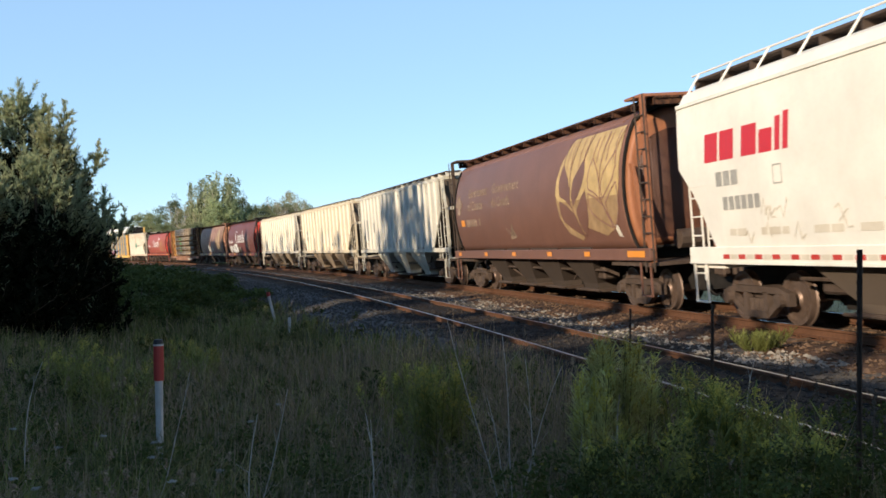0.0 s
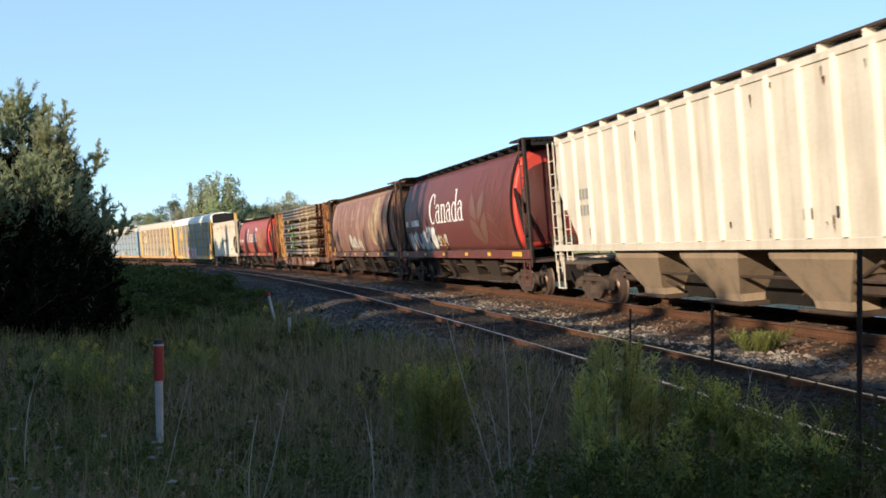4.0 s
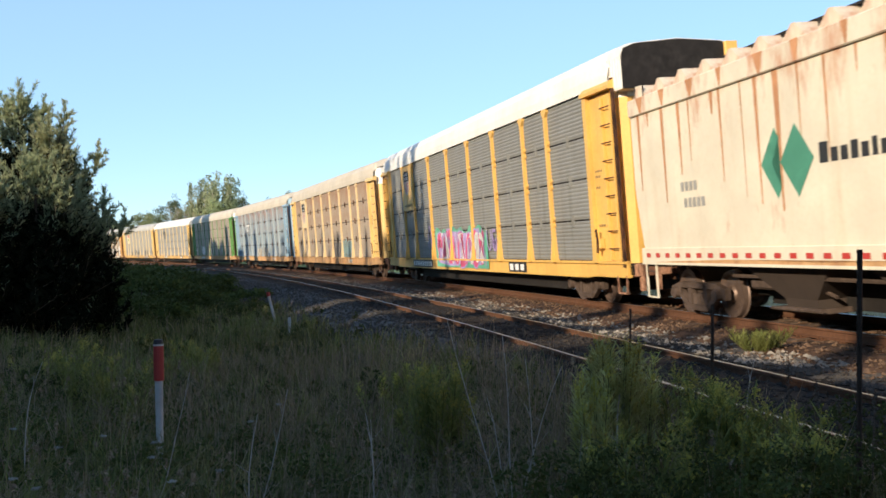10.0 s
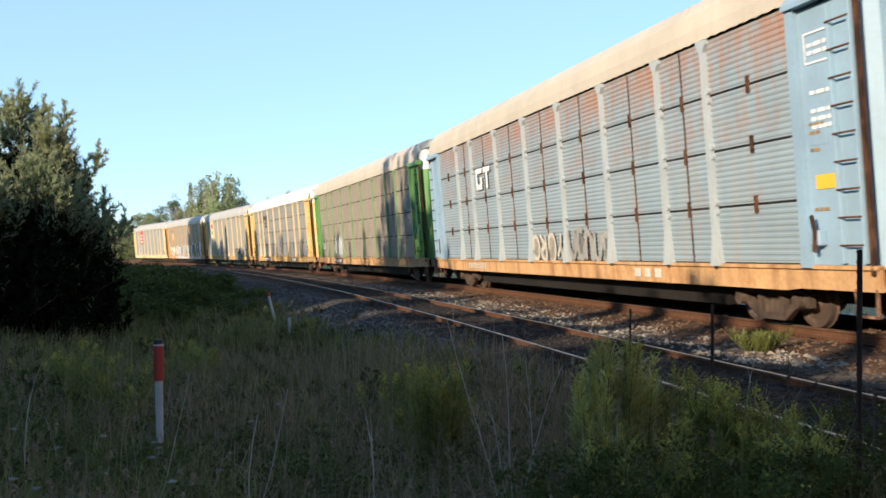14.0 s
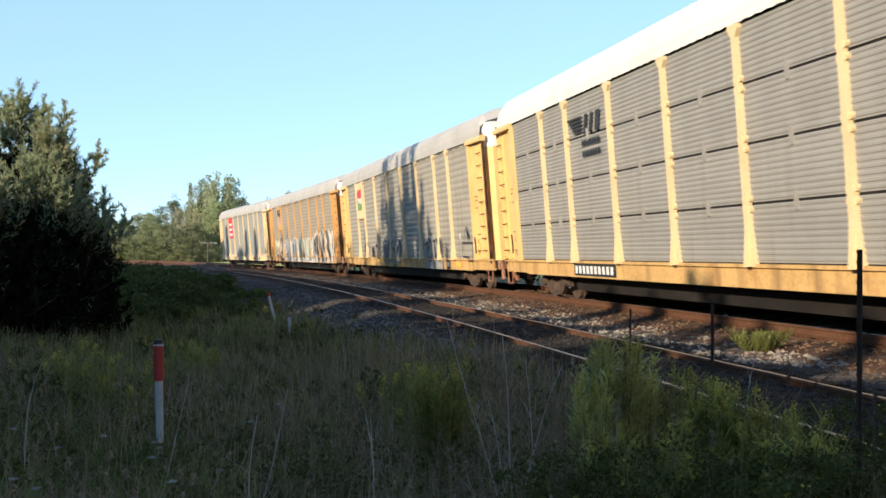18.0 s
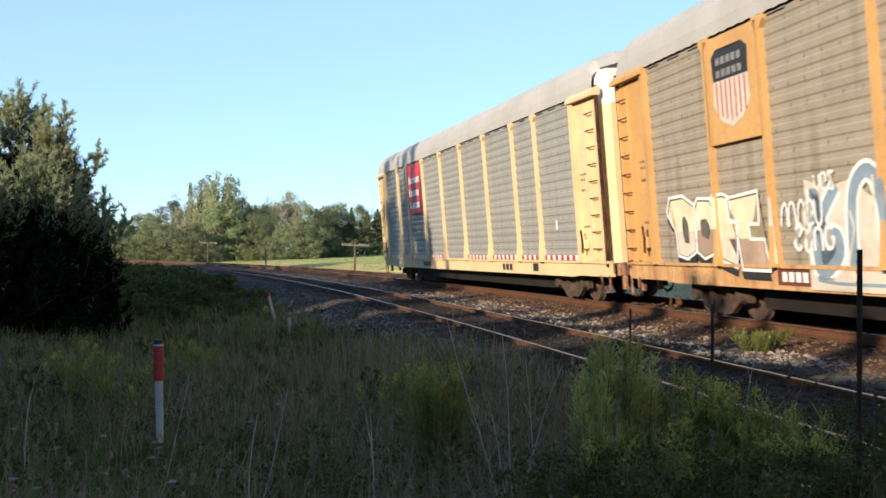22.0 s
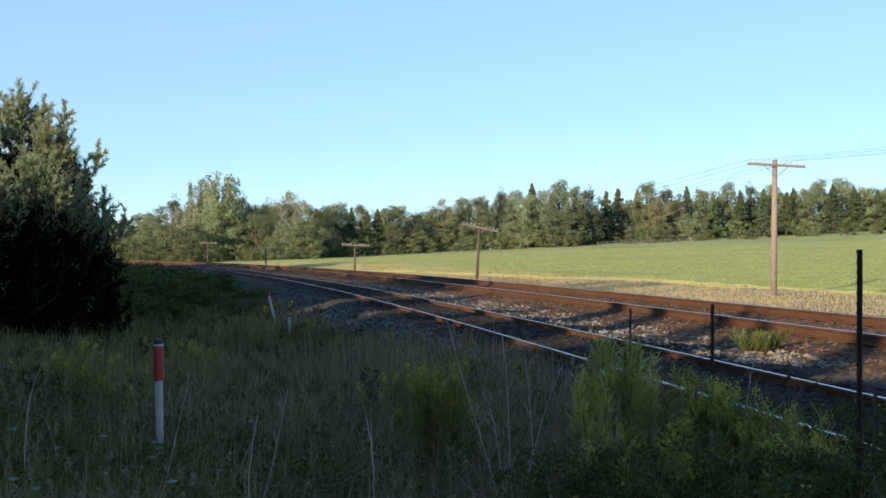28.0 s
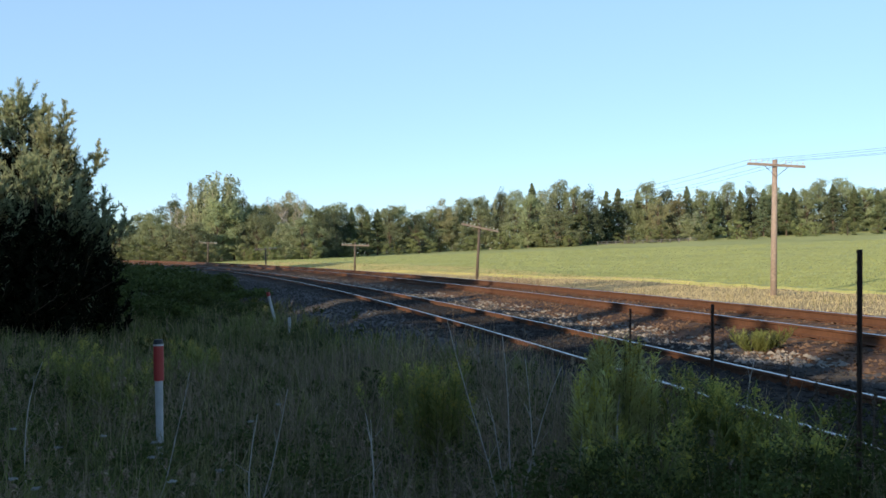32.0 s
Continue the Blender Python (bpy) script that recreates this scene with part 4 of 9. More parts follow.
        ok = ((o - siding_offset(s)) < -3.0 + rng.uniform(-0.9, 0.5, n)) & ((y < 3.2) | (abs(x) > y * 0.5 + 0.8)) & (x * x + y * y > 0.5)
        return x[ok], y[ok]
    tagged(new("grass", blades(30000, around, 0.15, 0.5, 0.006, GRASS, rng, 0.7)), "mixed green grass of the verge", "grass", kind="stuff")
    # small leaves of low herbs
    for name, y0, y1, n, size, mat, seed in (("herb_leaves", 3.6, 12, 2600, 0.022, LEAF_D, 31), ("herb_leaves", 11, 30, 1800, 0.04, LEAF_D, 32), ("seed_heads", 4, 15, 700, 0.012, DRY, 33)):
        x, y = verge(n, y0, y1, rng, 1.1, lambda x, y, r, q=seed: patch(x, y, r, q, -0.05))
        z = ground_height(x, y)
        c = np.stack([x, y, z + (rng.uniform(0.08, 0.42, len(x)) if size > 0.015 else rng.uniform(0.35, 0.75, len(x)))], 1)
        v, f = leaf_quads(c, [(0.10, 0.10, 0.13) if size > 0.015 else (0.02, 0.02, 0.05)] * len(c), 22, size, rng, 1.0, 0.1)
        tagged(new(name, quick_mesh(name, v, f, mat)), "small leaves of low herbs in the verge" if size > 0.015 else "brown seed heads on thin stems", "weeds", kind="stuff")
    # straw verge and crop edge beyond the line
    def beyond(n):
        s = rng.uniform(-150, 5, n)
        o = rng.uniform(4.5, 20, n)
        h = np.interp(s, STATION, HEADING)
        return np.interp(s, STATION, LINE_X) + o * np.cos(h), np.interp(s, STATION, LINE_Y) - o * np.sin(h)
    tagged(new("verge_straw", blades(120000, beyond, 0.05, 0.13, 0.008, STRAW, rng, 0.7)), "dry yellow grass strip beyond the main line", "grass", kind="stuff")
    def weedy(n):
        x, y = beyond(n)
        ok = patch(x, y, rng, 44, 0.12)
        return x[ok], y[ok]
    tagged(new("verge_weeds", blades(13000, weedy, 0.10, 0.42, 0.009, GRASS, rng, 0.5)), "green and brown weeds in the dry strip beyond the line", "grass", kind="stuff")
    # the crop: upright leafy tufts over the whole field
    def crop(n):
        y = 46 + 150 * rng.rand(n) ** 1.6
        x = rng.uniform(-0.36, 0.50, n) * y + rng.uniform(-2, 2, n)
        s, o = track_coords(x, y)
        ok = (o > 15.9 + 0.315 * np.clip(x, -20, 60)) & (x > -45)
        return x[ok], y[ok]
    x, y = crop(230000)
    z, n = ground_height(x, y), len(x)
    wide, tall, a = 0.015 + 0.00022 * y * rng.uniform(0.6, 1.4, n), rng.uniform(0.04, 0.085, n) * (1 + 0.15 * lumps(x, y, 6, 9)), rng.uniform(0, math.pi, n)
    dx, dy, lx, ly = np.cos(a) * wide, np.sin(a) * wide, rng.uniform(-0.06, 0.06, n), rng.uniform(-0.06, 0.06, n)
    v = np.stack([np.stack([x - dx, y - dy, z - 0.02], 1), np.stack([x + dx, y + dy, z - 0.02], 1), np.stack([x + dx * 0.5 + lx, y + dy * 0.5 + ly, z + tall], 1), np.stack([x - dx * 0.7 + lx, y - dy * 0.7 + ly, z + tall * 0.8], 1)], 1)
    tagged(new("field_crop", quick_mesh("field_crop", v.reshape(-1, 3), np.arange(4 * n).reshape(n, 4), CROP)), "low green crop covering the field", "crop", kind="stuff")
    def tufts(n):
        k = rng.randint(0, 6, n)
        c = np.array([(2.6, 66.0), (3.6, 65.0), (4.4, 66.5), (1.6, 68.0), (5.6, 63.0), (-1.0, 74.0)])[k]
        return c[:, 0] + rng.randn(n) * 0.9, c[:, 1] + rng.randn(n) * 0.8
    tagged(new("weed_tufts", blades(900, tufts, 0.2, 0.62, 0.010, DRY, rng, 0.5)), "dark dry weed tufts beside the leaning pole", "weeds", kind="stuff")


def make_bushes():
    rnd = random.Random(17)
    shapes = []
    for i in range(3):
        rng = np.random.RandomState(60 + i)
        c = [(rng.uniform(-0.8, 0.8), rng.uniform(-0.8, 0.8), rng.uniform(0.15, 0.95)) for _ in range(34)]
        v, f = leaf_quads(c, [(0.28, 0.28, 0.22)] * 34, 70, 0.055, rng, 0.9, 0.3)
        bush = new("bush")
        st = B()
        for p in c[::2]:
            rod(st, (p[0] * 0.15, p[1] * 0.15, -0.1), p, 0.012, 4, 0.004, False)
        part("stem", st, M_BARK, bush)
        part("foliage", quick_mesh("foliage", v, f, LEAF_D), None, bush)
        shapes.append(bush)
    rows = [(-13.5, 31, 1.3), (-11.6, 30, 1.25), (-9.9, 32, 1.2), (-8.4, 33.5, 1.05), (-12.8, 36, 1.4), (-10.8, 37, 1.35), (-8.9, 37.5, 1.1), (-14.5, 27, 1.2), (-11.5, 25.5, 1.0), (-9.3, 27.5, 0.95),
            (-7.4, 29, 0.9), (-6.6, 33, 0.8), (-7.2, 24.5, 0.8), (-9.8, 22, 0.85), (-12, 21, 1.0), (-5.6, 27.5, 0.62), (-14.2, 41, 1.45), (-12.2, 43, 1.35), (-16.4, 38, 1.5), (-10.2, 44, 1.1), (-17, 46, 1.5), (-14.4, 49, 1.3), (-19.5, 52, 1.5), (-17, 55, 1.3), (-21, 60, 1.5), (-24, 66, 1.6)]
    for i, (x, y, k) in enumerate(rows):
        ob = copy_thing(shapes[i % 3], pose(x, y, ground_z(x, y) - 0.05, 0, 0, rnd.uniform(0, 360)))
        ob.scale = (k * 1.15, k * 1.15, k)
        tagged(ob, "low dark green leafy bush on the verge", "bush", "verge bushes")
    for t in shapes:
        for o in (*t.children_recursive, t):
            bpy.data.objects.remove(o)


def goldenrod(name, seed, x, y, height, spread_, stems, label, leaf=None, bloom=True):
    rng, rnd = np.random.RandomState(seed), random.Random(seed)
    plant = new(name)
    st, leaf_c, tops = B(), [], []
    for i in range(stems):
        a, d = rnd.uniform(0, 6.283), spread_ * math.sqrt(rnd.random())
        h = height * rnd.uniform(0.6, 1.0)
        p, q = Vector((d * 0.5 * math.cos(a), d * 0.5 * math.sin(a), -0.05)), Vector((d * math.cos(a) * 1.3, d * math.sin(a) * 1.3, h))
        rod(st, p, q, 0.005, 4, 0.003, False)
        for k in range(16):
            leaf_c.append(p.lerp(q, 0.15 + 0.85 * k / 16))
        tops.append(q)
    tagged(part("stem", st, GRASS, plant), kind="stuff")
    c = np.repeat(np.array(leaf_c), 6, 0) + rng.randn(len(leaf_c) * 6, 3) * 0.006
    n = len(c)
    ang = rng.uniform(0, 6.283, n)
    d = np.stack([np.cos(ang), np.sin(ang), rng.uniform(0.5, 1.6, n)], 1)
    side = np.stack([-np.sin(ang), np.cos(ang), 0 * ang], 1) * 0.006
    ln = rng.uniform(0.06, 0.13, n)[:, None]
    droop = np.stack([0 * ang, 0 * ang, rng.uniform(0.0, 0.5, n)], 1) * ln
    v = np.stack([c, c + d * ln * 0.5 + side, c + d * ln - droop, c + d * ln * 0.5 - side], 1)
    tagged(part("foliage", quick_mesh("foliage", v.reshape(-1, 3), np.arange(n * 4).reshape(n, 4), leaf or GOLDEN), None, plant), kind="stuff")
    if bloom:
        v, f = leaf_quads(tops, [(0.05, 0.05, 0.10)] * len(tops), 80, 0.012, rng, 0.5, 0.0)
        tagged(part("bloom", quick_mesh("bloom", v, f, BLOOM), None, plant, "yellowish plume-like flower heads"), kind="stuff")
    plant.matrix_basis = pose(x, y, ground_z(x, y), 0, 0, seed * 30)
    return tagged(plant, label, "plant", "goldenrod plants")


def make_plants():
    def at(px, dist):
        return (px - 784) / 1748 * dist, dist
    for i, (px, dist, top, spread_, stems) in enumerate(((1082, 6.6, 606, 0.15, 56), (1128, 6.9, 632, 0.10, 18), (775, 7.6, 645, 0.24, 40), (1282, 6.0, 676, 0.20, 40), (1205, 7.0, 655, 0.16, 10), (1345, 15.6, 622, 0.42, 22), (1050, 6.3, 660, 0.10, 16), (1340, 5.7, 730, 0.2, 20),
                                                         (170, 10.5, 612, 0.5, 12), (110, 12, 600, 0.5, 9), (215, 9.6, 632, 0.3, 9), (700, 9.5, 650, 0.3, 12), (1150, 5.2, 760, 0.3, 20), (1420, 5.4, 735, 0.3, 16), (424, 20.0, 546, 0.6, 12), (345, 13, 600, 0.4, 18))):
        x, y = at(px, dist)
        h = EYE[2] + (449 - top) / 1748 * dist - ground_z(x, y)
        goldenrod("goldenrod", 70 + i, x, y, max(0.3, h), spread_, stems, "clump of yellow-green goldenrod in the verge" if dist < 15 else "dull green weed clump among the ballast", TUSSOCK if dist > 15 else GOLDEN if 1000 < px < 1140 else GOLDEN_DIM, dist < 15)
    # leafy herbs with small yellow flowers near the siding's fence
    for i, (px, dist, top) in enumerate(((1020, 5.2, 800), (1120, 4.9, 815), (1210, 5.0, 790), (1310, 4.7, 790), (1400, 4.6, 800), (1480, 4.9, 790), (1545, 4.6, 780), (1180, 4.4, 840), (1350, 4.2, 845), (1060, 5.4, 790), (1500, 5.6, 730), (1560, 6.2, 720), (960, 4.8, 850))):
        x, y = at(px, dist)
        z = ground_z(x, y)
        h = max(0.25, EYE[2] + (449 - top) / 1748 * dist - z)
        rng = np.random.RandomState(130 + i)
        herb = new("leafy_weed")
        c = [(rng.uniform(-0.26, 0.26), rng.uniform(-0.26, 0.26), rng.uniform(0.1, 1.0) * h) for _ in range(40)]
        st = B()
        for p in c[::3]:
            rod(st, (p[0] * 0.4, p[1] * 0.4, -0.03), p, 0.004, 4, 0.002, False)
        tagged(part("stem", st, GRASS, herb), kind="stuff")
        v, f = leaf_quads(c, [(0.09, 0.09, 0.08)] * 40, 34, 0.017, rng, 0.8, 0.1)
        tagged(part("foliage", quick_mesh("foliage", v, f, LEAF_D), None, herb), kind="stuff")
        v, f = leaf_quads(rng.uniform(-1, 1, (5, 3)) * (0.26, 0.26, 0.1) + (0, 0, h * 0.9), [(0.008, 0.008, 0.004)] * 5, 10, 0.006, rng, 1.5, 0.0)
        tagged(part("bloom", quick_mesh("bloom", v, f, BLOOM), None, herb), kind="stuff")
        herb.matrix_basis = pose(x, y, z)
        tagged(herb, "dark leafy weed with tiny yellow flowers", "plant", "leafy weeds")
    # bare dead stalks
    rnd = random.Random(23)
    # foot, bearing at half height, bearing and elevation of the tip, distance
    for px0, pxm, px1, top, dist in ((915, 852, 790, 566, 6.0), (912, 902, 890, 593, 6.1), (905, 892, 861, 704, 5.8), (968, 946, 930, 637, 6.0), (908, 938, 996, 651, 6.2), (990, 1018, 1031, 772, 5.6), (642, 660, 646, 733, 5.4), (668, 660, 656, 745, 5.5),
                                     (250, 300, 330, 660, 6.4), (60, 40, 70, 640, 7.0), (400, 470, 505, 690, 5.8), (470, 440, 450, 735, 5.2), (1102, 1090, 1100, 700, 5.9), (1330, 1322, 1338, 640, 6.6)):
        x, y = at(px0, dist)
        z = ground_z(x, y)
        topz = EYE[2] + (449 - top) / 1748 * dist
        tip, mid = (px1 - px0) / 1748 * dist, (pxm - px0) / 1748 * dist
        stalk = new("dead_stalk")
        bm = B()
        bow = 2 * mid - 0.5 * tip
        pts = [Vector((2 * g * (1 - g) * bow + g * g * tip + 0.006 * math.sin(g * 9 + px0), 0.05 * g, -0.03 + g * (topz - z + 0.03))) for g in np.linspace(0, 1, 8)]
        loft(bm, [[p + Vector((r * math.cos(k * 1.257), r * math.sin(k * 1.257), 0)) for k in range(5)] for p, r in zip(pts, np.linspace(0.0055, 0.0022, 8))])
        part("stem", bm, M_DEADWOOD, stalk)
        tw = B()
        for k in range(5):
            p = pts[3 + k % 4]
            rod(tw, p, p + Vector((rnd.uniform(-0.09, 0.09), rnd.uniform(-0.1, 0.1), rnd.uniform(0.04, 0.12))), 0.0018, 4, 0.0012, False)
        tagged(part("twig", tw, M_DEADWOOD, stalk), kind="stuff")
        stalk.matrix_basis = pose(x, y, z)
        tagged(stalk, "bare grey dead weed stalk standing in grass", "weed", "dead stalks")
    # dark dock stalks with knobbly seed spikes beside the siding
    for px, top, dist in ((1390, 640, 6.6), (1438, 672, 6.2), (1478, 700, 5.6), (1540, 690, 5.4), (1302, 668, 6.8), (1225, 690, 6.6)):
        x, y = at(px, dist)
        z = ground_z(x, y)
        h = EYE[2] + (449 - top) / 1748 * dist - z
        dock = new("dock_plant")
        part("stem", rod(B(), (0, 0, -0.03), (0.02, 0, h), 0.005, 5, 0.003, False), M_BARK, dock)
        rng = np.random.RandomState(px)
        v, f = leaf_quads([(0.02, 0, h * (0.55 + 0.045 * i)) for i in range(10)], [(0.022, 0.022, 0.03)] * 10, 26, 0.008, rng, 1.0, 0.0)
        part("seed_spike", quick_mesh("seed_spike", v, f, M_BARK), None, dock, "rust-brown seed spike")
        dock.matrix_basis = pose(x, y, z)
        tagged(dock, "dead brown dock stalk with seed spike", "weed", "dock stalks")
    # white umbels
    for px, py, dist in ((440, 745, 6.0), (300, 850, 4.6), (385, 832, 4.8), (270, 782, 5.6), (20, 757, 6.2), (18, 845, 4.6), (490, 715, 6.8), (180, 770, 5.8), (265, 808, 5.0), (100, 790, 5.4), (60, 862, 4.5)):
        x, y = at(px, dist)
        z = ground_z(x, y)
        h = max(0.2, EYE[2] - (py - 449) / 1748 * dist - z)
        fl = new("white_wildflower")
        bm = rod(B(), (0, 0, -0.02), (0.01, 0, h), 0.003, 4, 0.002, False)
        part("stem", bm, GRASS, fl)
        rng = np.random.RandomState(px)
        v, f = leaf_quads([(0.01, 0, h)], [(0.026, 0.026, 0.007)], 60, 0.005, rng, 1.6, 0.0)
        part("flower_head", quick_mesh("flower_head", v, f, UMBEL), None, fl)
        fl.matrix_basis = pose(x, y, z)
        tagged(fl, "flat white wildflower head on a thin stem", "flower", "white wildflowers")


# ---- things beside the line ----
def marker(px, dist, top, base, r, lean_px, name, label, cap=True):
    x, y = (px - 784) / 1748 * dist, dist
    h = (base - top) / 1748 * dist
    z1 = EYE[2] + (449 - top) / 1748 * dist
    z0 = ground_z(x + lean_px / 1748 * dist, y) - 0.05
    m = new(name)
    L = z1 - z0
    red = L - (0.38 if cap else 0.14) * h
    bm = rod(B(), (0, 0, 0), (0, 0, red), r * 0.62, 16, r * 0.85, True)
    part("post", bm, M_WHITE, m, smooth=False)
    part("red_sleeve", rod(B(), (0, 0, red), (0, 0, L - 0.035), r * 1.06, 16), M_RED, m, "red plastic sleeve")
    if cap:
        part("cap", rod(B(), (0, 0, L - 0.035), (0, 0, L), r * 1.1, 16, r * 0.9), M_CAP, m, "black cap")
        part("band", rod(B(), (0, 0, L - 0.05), (0, 0, L - 0.034), r * 1.075, 16), M_WHITE, m)
    a = math.degrees(math.atan2(-lean_px / 1748 * dist, h))
    m.matrix_basis = pose(x + lean_px / 1748 * dist, y, z0, 0, a, 0)
    return tagged(m, label, "marker post")


def telegraph_pole(x, y, top, arm_z, arm, lean, roll, label, heading, r=0.095):
    wood = M_POLE if r > 0.11 else M_POLE_DARK
    z0 = ground_z(x, y) - 0.2
    pole = new("telegraph_pole")
    h = top - z0
    part("post", rod(B(), (0, 0, 0), (0, 0, h), r * 1.25, 12, r * 0.95), wood, pole, smooth=True)
    az = arm_z - z0
    bar = box(B(), -arm / 2, arm / 2, -0.20, -0.11, az - 0.06, az + 0.06, 0.008)
    cross = part("crossarm", bar, M_POLE, pole)
    cross.matrix_basis = Matrix.Translation((0, 0, az)) @ Matrix.Rotation(radians(roll), 4, "Y") @ Matrix.Translation((0, 0, -az))
    for sx in (-1, 1):
        part("brace", rod(B(), (sx * arm * 0.20, -0.16, az - 0.06), (0, -0.13, az - 0.55), 0.014, 6), M_WIRE, pole)
    for k in (-0.46, -0.36, -0.26, -0.16, 0.16, 0.26, 0.36, 0.46):
        bm = rod(B(), (k * arm, -0.155, az + 0.06), (k * arm, -0.155, az + 0.13), 0.012, 6)
        rod(bm, (k * arm, -0.155, az + 0.13), (k * arm, -0.155, az + 0.22), 0.04, 8, 0.03)
        part("insulator", bm, M_INSUL, cross)
    pole.matrix_basis = pose(x, y, z0, 0, lean, -math.degrees(heading))
    return tagged(pole, label, "utility pole", "telegraph poles")


def make_insect():
    """A dragonfly that darts through the view."""
    fly = new("dragonfly")
    part("body", rod(B(), (-0.014, 0, 0), (0.007, 0, 0.001), 0.0011, 8, 0.002), M_CAP, fly)
    for x in (0.004, -0.004):
        for sy in (-1, 1):
            w = B()
            prism(w, [(x - 0.002, 0), (x + 0.002, 0), (x + 0.003, sy * 0.012), (x, sy * 0.015), (x - 0.003, sy * 0.012)], 0.0015, 0.0019, "z")
            part("wing", w, M_WIRE, fly)
    tagged(fly, "small dark dragonfly in flight", "insect")

    def at(px, py, d=3.4):
        return pose((px - 784) / 1748 * d, d, EYE[2] + (449 - py) / 1748 * d, 0, -8, 0)
    return fly, [(0.0, at(-900, 300)), (29.6, at(-780, 300)), (29.9, at(58, 250)), (30.0, at(325, 243)), (30.1, at(592, 249)), (30.2, at(946, 227)), (30.5, at(2000, 190)), (32.0, at(2600, 180))]


def make_line_side():
    marker(281, 8.0, 600, 790, 0.039, 3, "marker_post", "white plastic marker post with red top and black cap")
    marker(474, 25.0, 512, 582, 0.046, 18, "marker_post", "leaning white marker post with a red top", False)
    stub = new("survey_stake")
    x, y = (512 - 784) / 1748 * 23.0, 23.0
    part("stake", box(B(), -0.035, 0.035, -0.02, 0.02, 0, EYE[2] + (449 - 560) / 1748 * 23 - ground_z(x, y), 0.006), M_WHITE, stub)
    stub.matrix_basis = pose(x, y, ground_z(x, y) - 0.02)
    tagged(stub, "short white wooden stake in the verge", "stake")
    hd = -0.235
    telegraph_pole(15.45, 46.2, 5.60, 5.33, 3.0, 0.9, 1.0, "tall weathered telegraph pole with one crossarm and braces", hd, 0.125)
    telegraph_pole(2.55, 75, 3.45, 3.20, 3.0, 3.2, 8.0, "leaning telegraph pole with a tilted crossarm", hd - 0.05)
    telegraph_pole(-9.4, 105, 2.45, 2.15, 3.0, 1.0, 1.0, "short old telegraph pole at the field's edge", hd - 0.1)
    telegraph_pole(-23.5, 131, 2.05, 1.90, 3.0, -1.0, -2.0, "short old telegraph pole before the wood", hd - 0.15)
    telegraph_pole(-39.3, 165, 3.40, 3.10, 3.0, 0.5, 1.0, "old telegraph pole before the wood", hd - 0.2)
    telegraph_pole(-57.5, 200, 3.60, 3.10, 3.0, -0.5, 0.0, "old telegraph pole where the line curves away", hd - 0.25)
    telegraph_pole(28.6, 17.0, 5.9, 5.6, 3.0, 0.0, 0.0, "weathered telegraph pole near the road side", hd)
    # sagging wires between the poles
    def wire(p, q, sag):
        bm = B()
        p, q = Vector(p), Vector(q)
        pts = [p.lerp(q, g) - Vector((0, 0, sag * 4 * g * (1 - g))) for g in np.linspace(0, 1, 13)]
        for a, b in zip(pts, pts[1:]):
            rod(bm, a, b, 0.008, 4, None, False)
        w = new("telegraph_wire", mesh_of("telegraph_wire", bm, M_WIRE))
        tagged(w, "thin sagging wire between telegraph poles", "wire", "telegraph wires")
    for k in (-1.35, -0.5, 0.5, 1.1):
        c, s = math.cos(hd), -math.sin(hd)
        a, b, e = (15.45 + k * c, 46.2 + k * s, 5.55), (2.55 + k * c, 75 + k * s, 3.42 - 0.14 * k), (28.6 + k * c, 17 + k * s, 5.82)
        wire(a, b, 0.35), wire(a, e, 0.35)
    # low rail fence at the foot of the far wood
    fence = new("rail_fence")
    line = [((px - 784) / 1748 * 236.0, 236.0) for px in range(1058, 1236, 16)]
    pole_ = mesh_of("fence_rail_post", box(B(), -0.09, 0.09, -0.09, 0.09, -0.2, 0.95, 0.01), M_FENCE)
    for (x0, y0), (x1, y1) in zip(line, line[1:]):
        z0, z1 = ground_z(x0, y0), ground_z(x1, y1)
        put(part("post", pole_, None, fence), x0, y0, z0)
        for hz in (0.4, 0.8):
            part("rail", rod(B(), (x0, y0, z0 + hz), (x1, y1, z1 + hz), 0.055, 6), M_FENCE, fence)
    tagged(fence, "weathered grey rail fence before the far wood", "fence")
    # steel fence posts between the verge and the siding
    for px, dist, top, thick in ((1518, 5.3, 444, 1.0), (1259, 7.6, 540, 0.9), (1114, 10.0, 548, 0.62)):
        x, y = (px - 784) / 1748 * dist, dist
        z = ground_z(x, y)
        h = EYE[2] + (449 - top) / 1748 * dist - z
        post = new("fence_post")
        bm = box(B(), -0.014 * thick, 0.014 * thick, -0.003, 0.003, -0.1, h)
        box(bm, -0.003, 0.003, -0.022, 0.0, -0.1, h)
        part("stem", bm, M_TPOST, post)
        st = B()
        for i in range(int(h / 0.055)):
            box(st, -0.0145 * thick, 0.0145 * thick, 0.003, 0.008, 0.05 + i * 0.055, 0.065 + i * 0.055)
        tagged(part("stud_row", st, M_TPOST, post), kind="stuff")
        post.matrix_basis = pose(x, y, z, 0, 0.4, 12)
        tagged(post, "dark rusty steel fence post without wire", "fence post", "fence posts")


# ---- the train: shared pieces ----
CACHE = {}
wheelsets = []
cars = []


def cached(key, maker):
    if key not in CACHE:
        CACHE[key] = maker()
    return CACHE[key]


